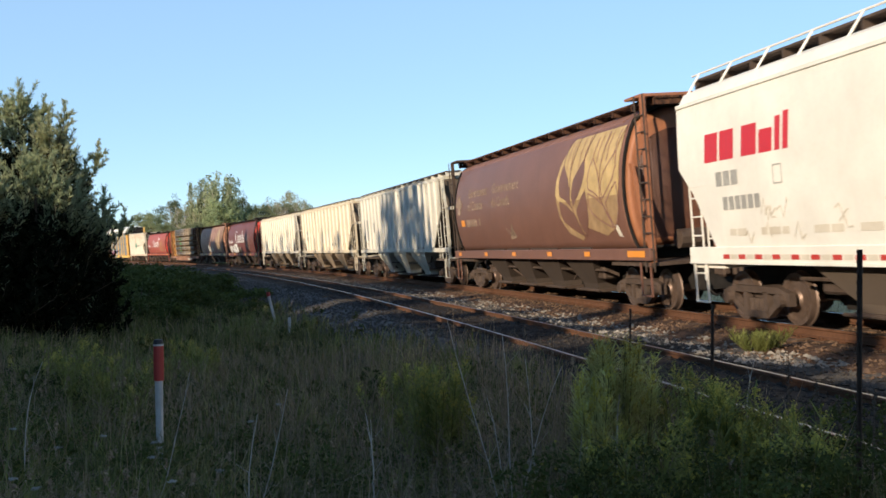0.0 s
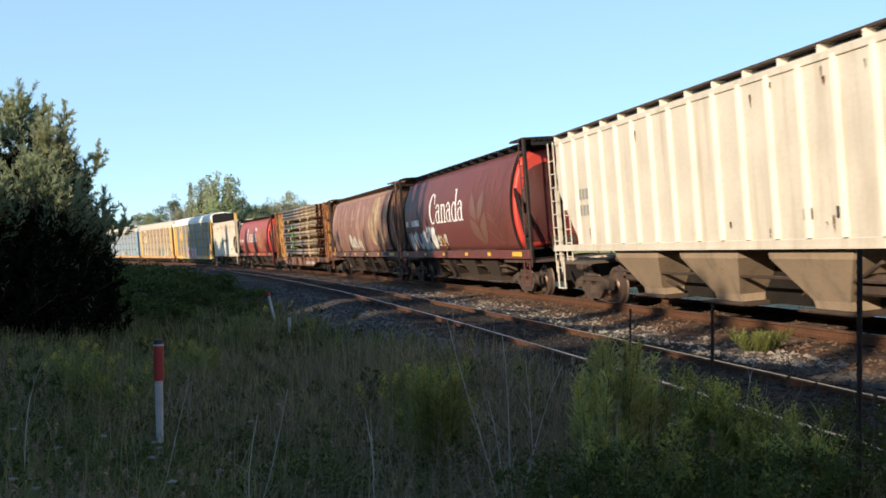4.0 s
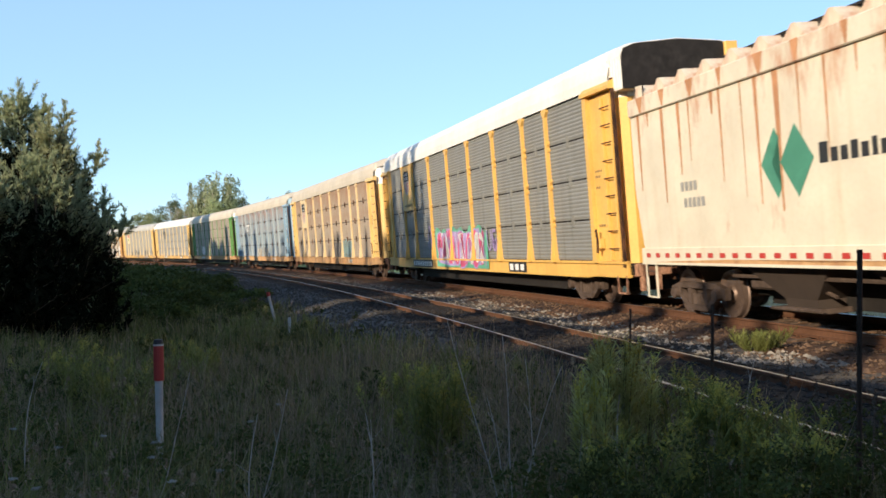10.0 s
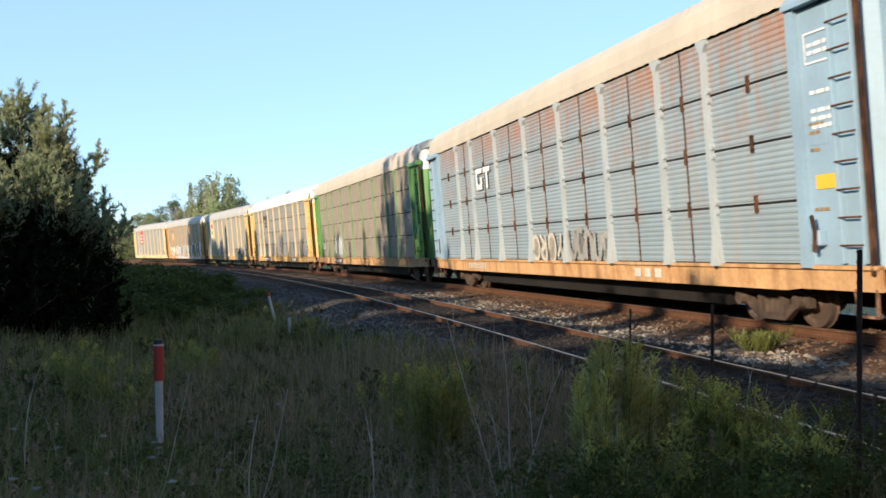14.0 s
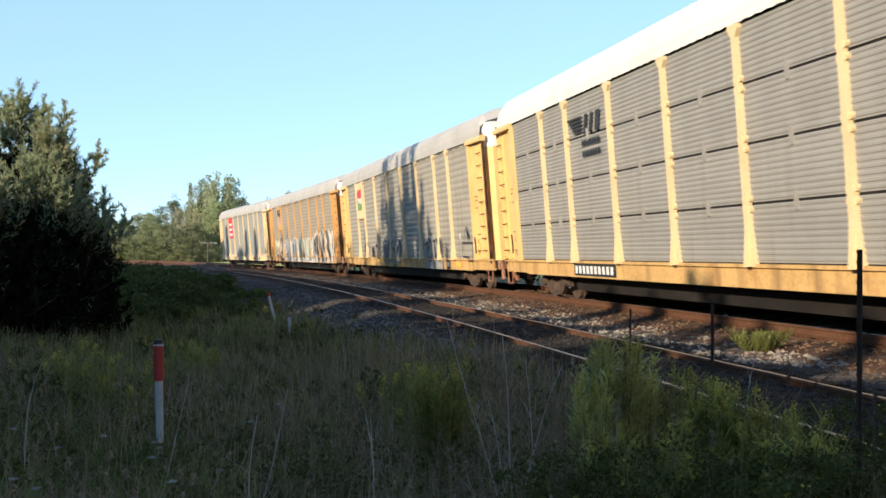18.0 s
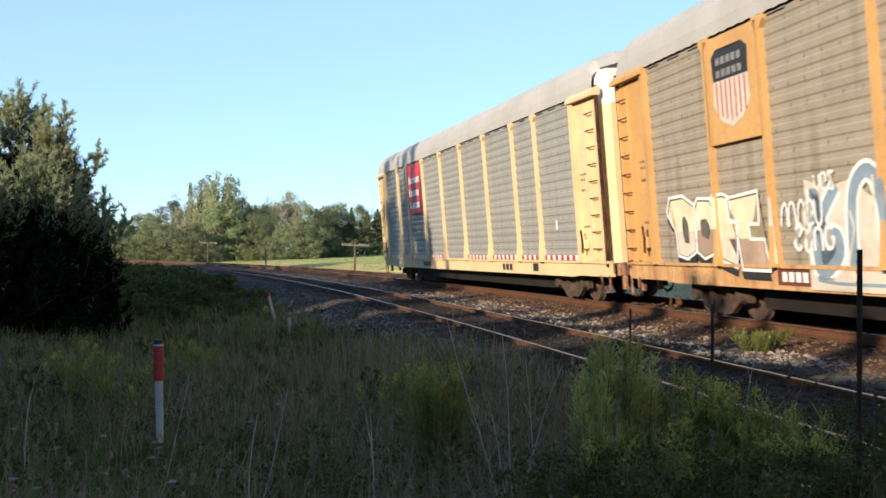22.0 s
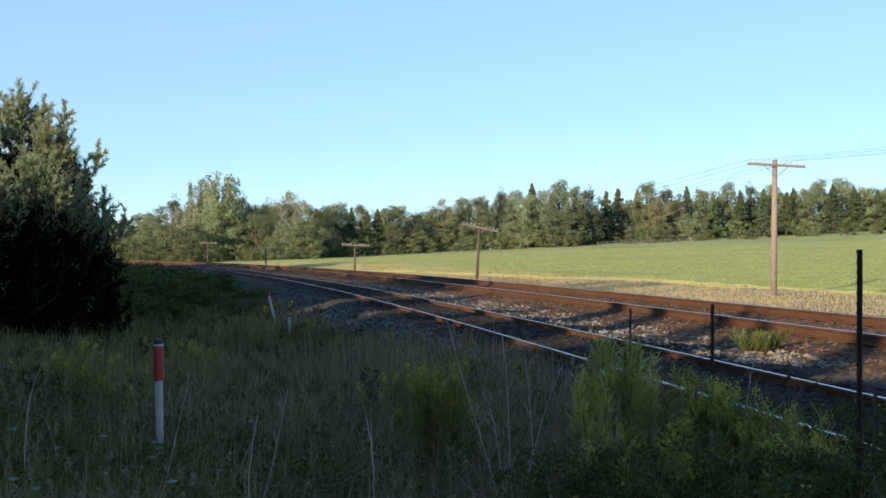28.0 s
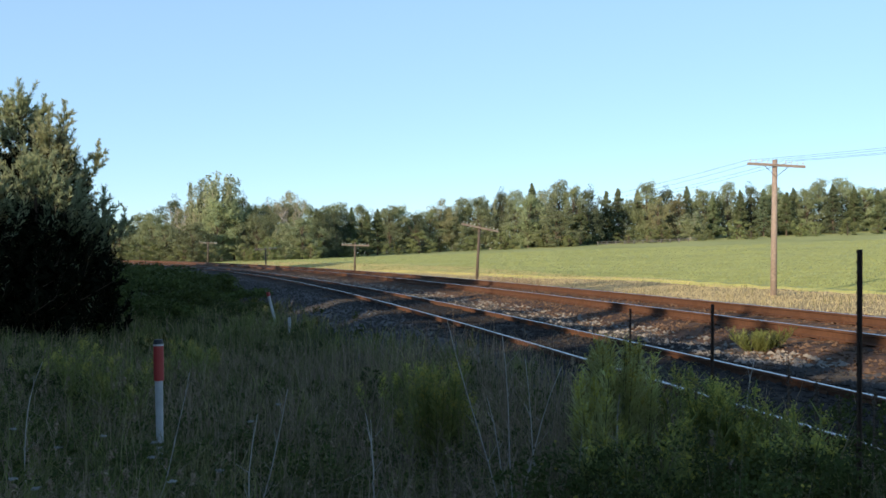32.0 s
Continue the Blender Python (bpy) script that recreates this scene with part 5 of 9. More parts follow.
M_GALV = paint("galvanised_panel", (0.31, 0.305, 0.275), 0.12, 0.4, 0.6, 0.4, dirt_col=(0.16, 0.14, 0.115))
M_GALV_TAN = paint("dusty_tan_panel", (0.38, 0.32, 0.25), 0.85, 0.5, 0.7, 0.7, (0.31, 0.15, 0.075), (0.19, 0.145, 0.10), 0.13)
M_GALV_DARK = paint("weathered_grey_panel", (0.235, 0.235, 0.215), 0.1, 0.4, 0.6, 0.5, dirt_col=(0.09, 0.085, 0.07))
M_GALV_BROWN = paint("brownish_grey_panel", (0.33, 0.285, 0.22), 0.25, 0.45, 0.65, 0.75, (0.22, 0.13, 0.08), (0.15, 0.12, 0.085))
M_GALV_OLIVE = paint("olive_grey_panel", (0.335, 0.312, 0.258), 0.1, 0.5, 0.65, 0.6, dirt_col=(0.16, 0.135, 0.105))
M_GALV_PLAIN = paint("plain_grey_panel", (0.29, 0.283, 0.258), 0.08, 0.4, 0.6, 0.5, dirt_col=(0.2, 0.18, 0.15))
M_BLUEPANEL = paint("faded_blue_panel", (0.265, 0.34, 0.38), 0.62, 0.4, 0.6, 0.6, (0.40, 0.18, 0.085), (0.34, 0.28, 0.22), 0.16)
M_BLUE = paint("faded_blue_paint", (0.27, 0.40, 0.50), 0.2, 0.35, 0.55, 0.3, (0.30, 0.15, 0.08), (0.2, 0.19, 0.17))
M_BLUE_POST = paint("chalky_blue_post", (0.40, 0.45, 0.465), 0.45, 0.4, 0.6, 0.4, (0.34, 0.17, 0.09), (0.25, 0.2, 0.15))
M_SILL_YEL = paint("dirty_yellow_sill", (0.60, 0.38, 0.15), 0.80, 0.8, 0.7, 1.0, (0.36, 0.17, 0.07), (0.20, 0.12, 0.06))
M_YELLOW = paint("railway_yellow", (0.72, 0.50, 0.20), 0.16, 0.3, 0.5, 0.25, dirt_col=(0.28, 0.16, 0.06))
M_YELLOW_PALE = paint("faded_yellow", (0.72, 0.555, 0.315), 0.14, 0.3, 0.55, 0.25, dirt_col=(0.3, 0.2, 0.1))
M_ORANGE_YEL = paint("orange_yellow", (0.60, 0.345, 0.125), 0.3, 0.5, 0.6, 0.6, dirt_col=(0.25, 0.13, 0.05))
M_AMBER = paint("amber_yellow", (0.74, 0.44, 0.11), 0.16, 0.35, 0.5, 0.3, dirt_col=(0.28, 0.14, 0.05))
M_SILL_RUST = paint("rusty_orange_sill", (0.60, 0.36, 0.17), 0.95, 0.7, 0.7, 0.95, (0.30, 0.12, 0.05), (0.20, 0.095, 0.05))
M_GREEN = paint("railway_green", (0.13, 0.30, 0.085), 0.1, 0.35, 0.5, 0.3)
M_TEAL = plain("teal_green_emblem", (0.07, 0.26, 0.17), 0.6, 0, 5, 0.2)
M_GREEN_POST = paint("dirty_green_post", (0.22, 0.32, 0.17), 0.15, 0.6, 0.6, 0.6, dirt_col=(0.2, 0.17, 0.11))
M_ROOF_WHITE = paint("white_roof", (0.80, 0.77, 0.70), 0.05, 0.2, 0.5, 0.15)
M_ROOF_CREAM = paint("cream_roof", (0.562, 0.5, 0.398), 0.1, 0.3, 0.6, 0.3, dirt_col=(0.4, 0.3, 0.16))
M_ROOF_GREY = paint("grey_metal_roof", (0.46, 0.44, 0.40), 0.04, 0.3, 0.55, 0.25, dirt_col=(0.3, 0.27, 0.22))
M_BROWN = paint("brown_hopper_paint", (0.175, 0.085, 0.06), 0.2, 0.3, 0.5, 0.2, (0.17, 0.08, 0.05), (0.08, 0.045, 0.03))
M_BROWN_ROSE = paint("faded_brown_paint", (0.235, 0.115, 0.085), 0.25, 0.3, 0.6, 0.45, (0.15, 0.07, 0.05), (0.42, 0.27, 0.20))
M_MAROON = paint("maroon_hopper_paint", (0.155, 0.045, 0.036), 0.2, 0.4, 0.55, 0.6, (0.12, 0.05, 0.04), (0.09, 0.04, 0.035))
M_RED_CAR = paint("red_hopper_paint", (0.34, 0.068, 0.045), 0.25, 0.45, 0.5, 0.6, (0.17, 0.045, 0.034), (0.36, 0.125, 0.085))
M_RED_END = paint("bright_red_end", (0.55, 0.05, 0.035), 0.08, 0.2, 0.5, 0.2)
M_ORANGE_END = paint("rust_orange_end", (0.36, 0.14, 0.065), 1.1, 0.3, 0.6, 0.3)
M_SALMON_END = paint("salmon_end", (0.52, 0.24, 0.14), 0.25, 0.3, 0.6, 0.3)
M_GOLD = plain("gold_emblem_paint", (0.48, 0.34, 0.15), 0.6, 0, 3, 0.25)
M_FADE = plain("faded_pink_streak", (0.40, 0.255, 0.19), 0.7, 0, 3, 0.3)
M_FADE_GOLD = plain("almost_worn_off_gold", (0.56, 0.30, 0.18), 0.7, 0, 6, 0.4)
M_GOLD_OLD = plain("worn_gold_paint", (0.37, 0.245, 0.13), 0.7, 0, 2.5, 0.4)
M_CHALK_RED = plain("chalky_red_run", (0.46, 0.15, 0.11), 0.75, 0, 3, 0.35)
def worn(name, base, pale, lo, hi, scale=1.0):
    """Old paint rubbed through in uneven vertical streaks."""
    m, n, l, b = material(name, 0.65)
    c = blend(n, l, ramp_between(n, l, grain(n, l, scale, 7, (1.9, 1.9, 0.16), rough=0.6), lo, hi), base, pale)
    c = blend(n, l, ramp_between(n, l, grain(n, l, 1.3, 5), 0.42, 0.72), c, base)
    l.new(c, b.inputs["Base Color"])
    relief(n, l, b, grain(n, l, 30, 3), 0.1, 0.01)
    return m


M_FADED_BODY = worn("streaked_faded_brown", (0.225, 0.112, 0.082), (0.43, 0.28, 0.21), 0.45, 0.68)
M_FADED_FIELD = worn("streaked_worn_gold", (0.235, 0.122, 0.085), (0.54, 0.43, 0.24), 0.42, 0.62, 1.0)
M_CHUTE_DARK = paint("dark_brown_chute", (0.062, 0.047, 0.038), 0.3, 0.4, 0.8, 0.5, (0.09, 0.05, 0.03), (0.035, 0.028, 0.024))
M_FADE_LEAF = plain("dull_gold_leaf", (0.40, 0.215, 0.115), 0.7, 0, 3, 0.25)
M_PALE = plain("aged_white_lettering", (0.62, 0.57, 0.47), 0.6, 0, 6, 0.2)
M_WORN_LET = plain("worn_pale_lettering", (0.36, 0.26, 0.19), 0.7, 0, 9, 0.5)
M_LETTER = plain("white_lettering", (0.80, 0.79, 0.76), 0.5, 0, 4, 0.08)
M_LETTER_RED = plain("red_lettering", (0.55, 0.03, 0.045), 0.5, 0, 4, 0.1)
M_LETTER_GREY = plain("faded_grey_lettering", (0.33, 0.32, 0.29), 0.6, 0, 6, 0.2)
M_LETTER_BLACK = plain("black_lettering", (0.03, 0.03, 0.03), 0.6, 0, 6, 0.3)
M_REFLECT = plain("yellow_reflector", (0.80, 0.48, 0.05), 0.4, 0, 5, 0.1)
M_REFLECT_OR = plain("orange_reflector", (0.75, 0.28, 0.04), 0.4, 0, 5, 0.1)
M_REFLECT_RED = plain("red_reflector", (0.48, 0.05, 0.04), 0.4, 0, 5, 0.1)
M_HOP_WHITE = paint("white_hopper_paint", (0.80, 0.765, 0.68), 0.06, 0.12, 0.5, 0.12, (0.3, 0.16, 0.08), (0.35, 0.3, 0.22))
M_HOP_GREY = paint("pale_grey_hopper_paint", (0.61, 0.575, 0.475), 0.16, 0.4, 0.55, 0.75, (0.28, 0.16, 0.08), (0.20, 0.17, 0.13))
M_HOP_CREAM = paint("cream_hopper_paint", (0.69, 0.59, 0.43), 0.12, 0.35, 0.55, 0.7, (0.36, 0.22, 0.11), (0.40, 0.28, 0.17))
M_HOP_PALE = paint("dusty_white_hopper_paint", (0.66, 0.60, 0.49), 0.12, 0.35, 0.55, 0.65, (0.32, 0.19, 0.10), (0.34, 0.26, 0.17))
M_HOP_RUSTY = paint("rust_streaked_cream_paint", (0.70, 0.635, 0.495), 0.42, 0.3, 0.6, 0.4, (0.48, 0.19, 0.09), (0.54, 0.39, 0.23), 0.20)
M_RIB_CREAM = paint("worn_cream_rib", (0.80, 0.74, 0.60), 0.05, 0.2, 0.5, 0.2, (0.36, 0.22, 0.11), (0.45, 0.35, 0.22))
M_RIB_GREY = paint("worn_grey_rib", (0.68, 0.64, 0.56), 0.05, 0.2, 0.5, 0.25, (0.30, 0.2, 0.11), (0.3, 0.26, 0.2))
M_CHUTE = paint("dusty_tan_chute", (0.34, 0.255, 0.175), 0.3, 0.5, 0.7, 0.6)
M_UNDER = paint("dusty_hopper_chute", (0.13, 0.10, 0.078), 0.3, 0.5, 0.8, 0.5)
M_BULK = rusted("rusty_bulkhead_steel", (0.085, 0.04, 0.026), (0.21, 0.085, 0.042), (0.44, 0.19, 0.065))
M_BULK_IN = rusted("orange_bulkhead_face", (0.20, 0.075, 0.033), (0.48, 0.21, 0.068), (0.72, 0.38, 0.12))
M_DECK = rusted("rusty_flat_car_side", (0.10, 0.05, 0.034), (0.24, 0.11, 0.066), (0.40, 0.22, 0.14))
M_EDGE = rusted("dark_rusty_fitting", (0.035, 0.02, 0.015), (0.075, 0.036, 0.022), (0.14, 0.066, 0.035))
M_STENCIL = plain("worn_dark_stencil", (0.30, 0.20, 0.10), 0.7, 0, 9, 0.4)
def mill_pipe(name):
    """Oiled line pipe: long streaks, rust blotches and a dull gloss."""
    m, n, l, b = material(name, 0.38)
    c = blend(n, l, ramp_between(n, l, grain(n, l, 1.0, 7, (0.35, 5.0, 5.0), rough=0.6), 0.38, 0.62), (0.11, 0.085, 0.058), (0.30, 0.23, 0.15))
    c = blend(n, l, ramp_between(n, l, grain(n, l, 2.2, 6, (0.6, 1.5, 1.5), rough=0.7), 0.54, 0.68), c, (0.14, 0.078, 0.042))
    c = blend(n, l, ramp_between(n, l, grain(n, l, 16, 4), 0.55, 0.8), c, (0.045, 0.036, 0.03))
    l.new(c, b.inputs["Base Color"])
    relief(n, l, b, grain(n, l, 24, 4), 0.2, 0.01)
    return m


M_PIPE = mill_pipe("dark_oiled_pipe")



def punch(m, dx, dz, dark):
    """Rows of small ventilation holes in a side sheet."""
    n, l = m.node_tree.nodes, m.node_tree.links
    b = n["Principled BSDF"]
    src = b.inputs["Base Color"].links[0].from_socket
    tc, sep = n.new("ShaderNodeTexCoord"), n.new("ShaderNodeSeparateXYZ")
    l.new(tc.outputs["Object"], sep.inputs[0])

    def calc(op, a, v):
        x = n.new("ShaderNodeMath")
        x.operation = op
        l.new(a, x.inputs[0])
        if hasattr(v, "links"):
            l.new(v, x.inputs[1])
        elif v is not None:
            x.inputs[1].default_value = v
        return x.outputs[0]
    masks = []
    for axis, pitch, r in (("X", dx, 0.022), ("Z", dz, 0.034)):
        f = calc("ABSOLUTE", calc("SUBTRACT", calc("FRACT", calc("DIVIDE", sep.outputs[axis], pitch), None), 0.5), None)
        masks.append(calc("LESS_THAN", f, r / pitch))
    some = calc("GREATER_THAN", grain(n, l, 1.4, 2), 0.44)
    k = calc("MULTIPLY", calc("MULTIPLY", calc("MULTIPLY", masks[0], masks[1]), some), 0.5)
    l.new(blend(n, l, k, src, dark), b.inputs["Base Color"])


for m_ in (M_GALV, M_GALV_OLIVE, M_GALV_BROWN):
    punch(m_, 0.46, 0.345, (0.06, 0.05, 0.04))


def vary_by_object(m, lo, hi):
    """Pieces that share a material differ a little in tone."""
    n, l = m.node_tree.nodes, m.node_tree.links
    b = n["Principled BSDF"]
    src = b.inputs["Base Color"].links[0].from_socket
    o, r, h = n.new("ShaderNodeObjectInfo"), n.new("ShaderNodeMapRange"), n.new("ShaderNodeHueSaturation")
    r.inputs[3].default_value, r.inputs[4].default_value = lo, hi
    l.new(o.outputs["Random"], r.inputs[0]), l.new(r.outputs[0], h.inputs["Value"])
    l.new(src, h.inputs["Color"]), l.new(h.outputs[0], b.inputs["Base Color"])


vary_by_object(M_PIPE, 0.8, 1.5)
vary_by_object(M_TIE, 0.6, 1.5)
M_BORE = plain("rusty_pipe_bore", (0.20, 0.07, 0.04), 0.85, 0, 6, 0.4)
M_DUNNAGE = plain("pale_dunnage_wood", (0.42, 0.29, 0.17), 0.85, 0, 7, 0.3)
M_STRAP = plain("dark_strap", (0.02, 0.02, 0.02), 0.6)
M_SPRAY = plain("green_spray_paint", (0.22, 0.72, 0.16), 0.7)


def make_side_frame():
    """Cast steel truck side: arched top, bowed bottom, two windows, journal boxes."""
    bm = B()
    for y0, y1 in ((-0.06, 0.06),):
        prism(bm, [(-1.15, 0.36), (-1.15, 0.58), (-0.75, 0.68), (0.75, 0.68), (1.15, 0.58), (1.15, 0.36), (1.02, 0.36), (1.0, 0.50), (0.70, 0.56), (-0.70, 0.56), (-1.0, 0.50), (-1.02, 0.36)], y0, y1)
        prism(bm, [(-1.0, 0.50), (-0.80, 0.54), (-0.40, 0.24), (-0.42, 0.12)], y0, y1)
        prism(bm, [(1.0, 0.50), (0.42, 0.12), (0.40, 0.24), (0.80, 0.54)], y0, y1)
        box(bm, -0.42, 0.42, y0 - 0.02, y1 + 0.02, 0.12, 0.24)
        for x in (-0.34, 0.34):
            box(bm, x - 0.07, x + 0.07, y0, y1, 0.24, 0.58)
    for x in (-0.89, 0.89):
        rod(bm, (x, -0.16, 0.457), (x, 0.10, 0.457), 0.12, 10)
        box(bm, x - 0.15, x + 0.15, -0.07, 0.08, 0.42, 0.60, 0.02)
    for x in (-0.16, 0.0, 0.16):
        rod(bm, (x, 0, 0.24), (x, 0, 0.46), 0.07, 8)
    bmesh.ops.recalc_face_normals(bm, faces=bm.faces)
    return mesh_of("side_frame", bm, M_STEEL)


def make_wheelset():
    """Axle with two flanged wheels, turned about its own middle."""
    outline = [(0.09, 0.10), (0.10, 0.14), (0.05, 0.18), (0.04, 0.33), (0.07, 0.385), (0.07, 0.457), (-0.035, 0.462), (-0.06, 0.488), (-0.075, 0.475), (-0.075, 0.385), (-0.02, 0.33), (-0.03, 0.18), (-0.09, 0.14), (-0.09, 0.10)]
    bm = B()
    n = 28
    for sy in (-1, 1):
        rings = []
        for i in range(n):
            a = 2 * math.pi * i / n
            rings.append([(r * math.cos(a), sy * (0.745 + w), r * math.sin(a)) for w, r in outline])
        vs = [[bm.verts.new(p) for p in r] for r in rings]
        for i in range(n):
            q, w = vs[i], vs[(i + 1) % n]
            for k in range(len(outline) - 1):
                bm.faces.new((q[k], q[k + 1], w[k + 1], w[k]))
    rod(bm, (0, -1.02, 0), (0, 1.02, 0), 0.09, 12)
    bmesh.ops.recalc_face_normals(bm, faces=bm.faces)
    return mesh_of("wheelset", bm, M_WHEEL)


def add_truck(car, x):
    def bolster():
        bm = box(B(), -0.22, 0.22, -0.98, 0.98, 0.42, 0.66, 0.03)
        box(bm, -0.7, 0.7, -0.5, -0.44, 0.28, 0.36), box(bm, -0.7, 0.7, 0.44, 0.5, 0.28, 0.36)
        for sx in (-0.37, 0.37):
            box(bm, sx - 0.03, sx + 0.03, -0.9, 0.9, 0.36, 0.46)
        return mesh_of("truck", bm, M_STEEL)
    truck = put(part("truck", cached("truck", bolster), None, car, "dusty brown cast-steel truck"), x)
    for sy in (-1, 1):
        put(part("side_frame", cached("side_frame", make_side_frame), None, truck), 0, sy * 1.03, 0, 0 if sy < 0 else 180)
    for sx in (-0.89, 0.89):
        w = part("wheelset", cached("wheelset", make_wheelset), None, truck)
        w.matrix_parent_inverse = Matrix.Translation((sx, 0, 0.457))
        wheelsets.append(w)


def add_coupler(car, x):
    s = 1 if x > 0 else -1
    def knuckle():
        bm = box(B(), -1.0, 0.25, -0.09, 0.09, 0.74, 0.94, 0.02)
        box(bm, 0.2, 0.5, -0.17, 0.12, 0.70, 0.98, 0.05)
        box(bm, 0.42, 0.62, 0.02, 0.15, 0.72, 0.96, 0.03)
        return mesh_of("coupler", bm, M_STEEL)
    put(part("coupler", cached("coupler", knuckle), None, car), x - s * 0.62, 0, 0, 0 if s > 0 else 180)
    hose = B()
    pts = [Vector((0, -0.32, 0.72)), Vector((s * 0.15, -0.34, 0.45)), Vector((s * 0.4, -0.34, 0.33)), Vector((s * 0.62, -0.33, 0.38))]
    for a, b in zip(pts, pts[1:]):
        rod(hose, a, b, 0.022, 6, None, False)
    put(part("air_hose", hose, M_BLACK, car), x - s * 0.62)


def ladder(car, x, y, z0, z1, mat, width=0.42, along="x", step=0.36, stand_off=0.10):
    """Two rails and round rungs; along tells which way the rungs run."""
    bm = B()
    def p(u, d, z):
        return (x + u, y + d, z) if along == "x" else (x + d, y + u, z)
    for u in (-width / 2, width / 2):
        a, b = p(u - 0.02, -0.012, z0), p(u + 0.02, 0.012, z1)
        box(bm, min(a[0], b[0]), max(a[0], b[0]), min(a[1], b[1]), max(a[1], b[1]), z0, z1)
    n = int((z1 - z0) / step)
    for i in range(n):
        z = z0 + 0.12 + i * step
        rod(bm, p(-width / 2, 0, z), p(width / 2, 0, z), 0.016, 6)
    return part("ladder", bm, mat, car)


def grab_iron(bm, x0, x1, y, z, out=0.07):
    rod(bm, (x0, y, z), (x0, y - out, z), 0.012, 5), rod(bm, (x1, y, z), (x1, y - out, z), 0.012, 5)
    rod(bm, (x0, y - out, z), (x1, y - out, z), 0.012, 5)
    return bm


# ---- flat painted marks on the camera-side of a car ----
def flat(y):
    return lambda z: y


def mark(parent, name, outlines, surface, mat, label="", lift=0.006, single=True):
    """Painted shapes, given as (x, z) outlines, laid on a side surface y = surface(z)."""
    if not single:
        for pts in outlines:
            mark(parent, name, [pts], surface, mat, label, lift)
        return None
    bm = B()
    for i, pts in enumerate(outlines):
        bm.faces.new([bm.verts.new((x, 0.0003 * i if len(outlines) < 90 else 0, z)) for x, z in pts])
    bmesh.ops.triangulate(bm, faces=bm.faces[:])
    lay(bm, surface, lift)
    return part(name, bm, mat, parent, label)


def lay(bm, surface, lift):
    zs = [v.co.z for v in bm.verts]
    lo, hi = min(zs), max(zs)
    if abs(surface(lo) - surface((lo + hi) / 2)) > 1e-4 or abs(surface(hi) - surface(lo)) > 1e-4:
        n = max(1, int((hi - lo) / 0.11))
        for i in range(1, n + 1):
            bmesh.ops.bisect_plane(bm, geom=bm.verts[:] + bm.edges[:] + bm.faces[:], plane_co=(0, 0, lo + (hi - lo) * i / (n + 1)), plane_no=(0, 0, 1))
    for v in bm.verts:
        v.co.y = surface(v.co.z) - lift - v.co.y
    for f in bm.faces:
        f.normal_update()
        if f.normal.y > 0:
            f.normal_flip()


def words(parent, text, x, z, size, surface, mat, name="lettering", label="", stretch=1.0, slant=0.0, bold=0.0):
    cu = bpy.data.curves.new("lettering", "FONT")
    cu.body, cu.size, cu.offset, cu.resolution_u = text, size, bold, 3
    tmp = bpy.data.objects.new("lettering", cu)
    me = bpy.data.meshes.new_from_object(tmp)
    bm = B()
    bm.from_mesh(me)
    for v in bm.verts:
        v.co = (x + v.co.x * stretch + slant * v.co.y, 0, z + v.co.y)
    lay(bm, surface, 0.008)
    bpy.data.objects.remove(tmp), bpy.data.curves.remove(cu), bpy.data.meshes.remove(me)
    return part(name, bm, mat, parent, label)


def bars(parent, x, z, widths, height, surface, mat, gap=0.05, slant=0.0, name="lettering_bar", label="", tall=None):
    """Plain bars of the size of writing."""
    out = []
    for i, w in enumerate(widths):
        h = height * (tall[i] if tall else 1.0)
        if w > 0:
            out.append([(x, z), (x + w, z), (x + w + slant * h, z + h), (x + slant * h, z + h)])
        x += abs(w) + gap
    return mark(parent, name, out, surface, mat, label, 0.006, False)


def rect(x0, x1, z0, z1):
    return [(x0, z0), (x1, z0), (x1, z1), (x0, z1)]


def ribbon(pts, w):
    """A painted stroke along points."""
    p = [Vector(q) for i, q in enumerate(pts) if i == 0 or (Vector(q) - Vector(pts[i - 1])).length > 1e-4]
    dirs = [(b - a).normalized() for a, b in zip(p, p[1:])]
    rim = []
    for i, q in enumerate(p):
        a, b = dirs[max(0, i - 1)], dirs[min(i, len(dirs) - 1)]
        m = a + b if (a + b).length > 0.3 else b
        m = m.normalized()
        n = Vector((-m.y, m.x)) * (w / 2) / max(0.5, m.dot(b))
        rim.append((q + n, q - n))
    if (p[0] - p[-1]).length < 1e-3:
        return [[tuple(l0), tuple(l1), tuple(r1), tuple(r0)] for (l0, r0), (l1, r1) in zip(rim, rim[1:])]
    return [[tuple(l0) for l0, r0 in rim] + [tuple(r0) for l0, r0 in rim[::-1]]]


def blob(cx, cz, rx, rz, rnd, n=18):
    """An uneven rounded outline."""
    p, q, m = rnd.uniform(0, 6.3), rnd.uniform(0, 6.3), rnd.choice((2, 3))
    out = []
    for i in range(n):
        a = 2 * math.pi * i / n
        k = 1 + 0.13 * math.sin(m * a + p) + 0.07 * math.sin(5 * a + q)
        out.append((cx + rx * k * math.copysign(abs(math.cos(a)) ** 0.75, math.cos(a)), cz + rz * k * math.copysign(abs(math.sin(a)) ** 0.75, math.sin(a))))
    return out


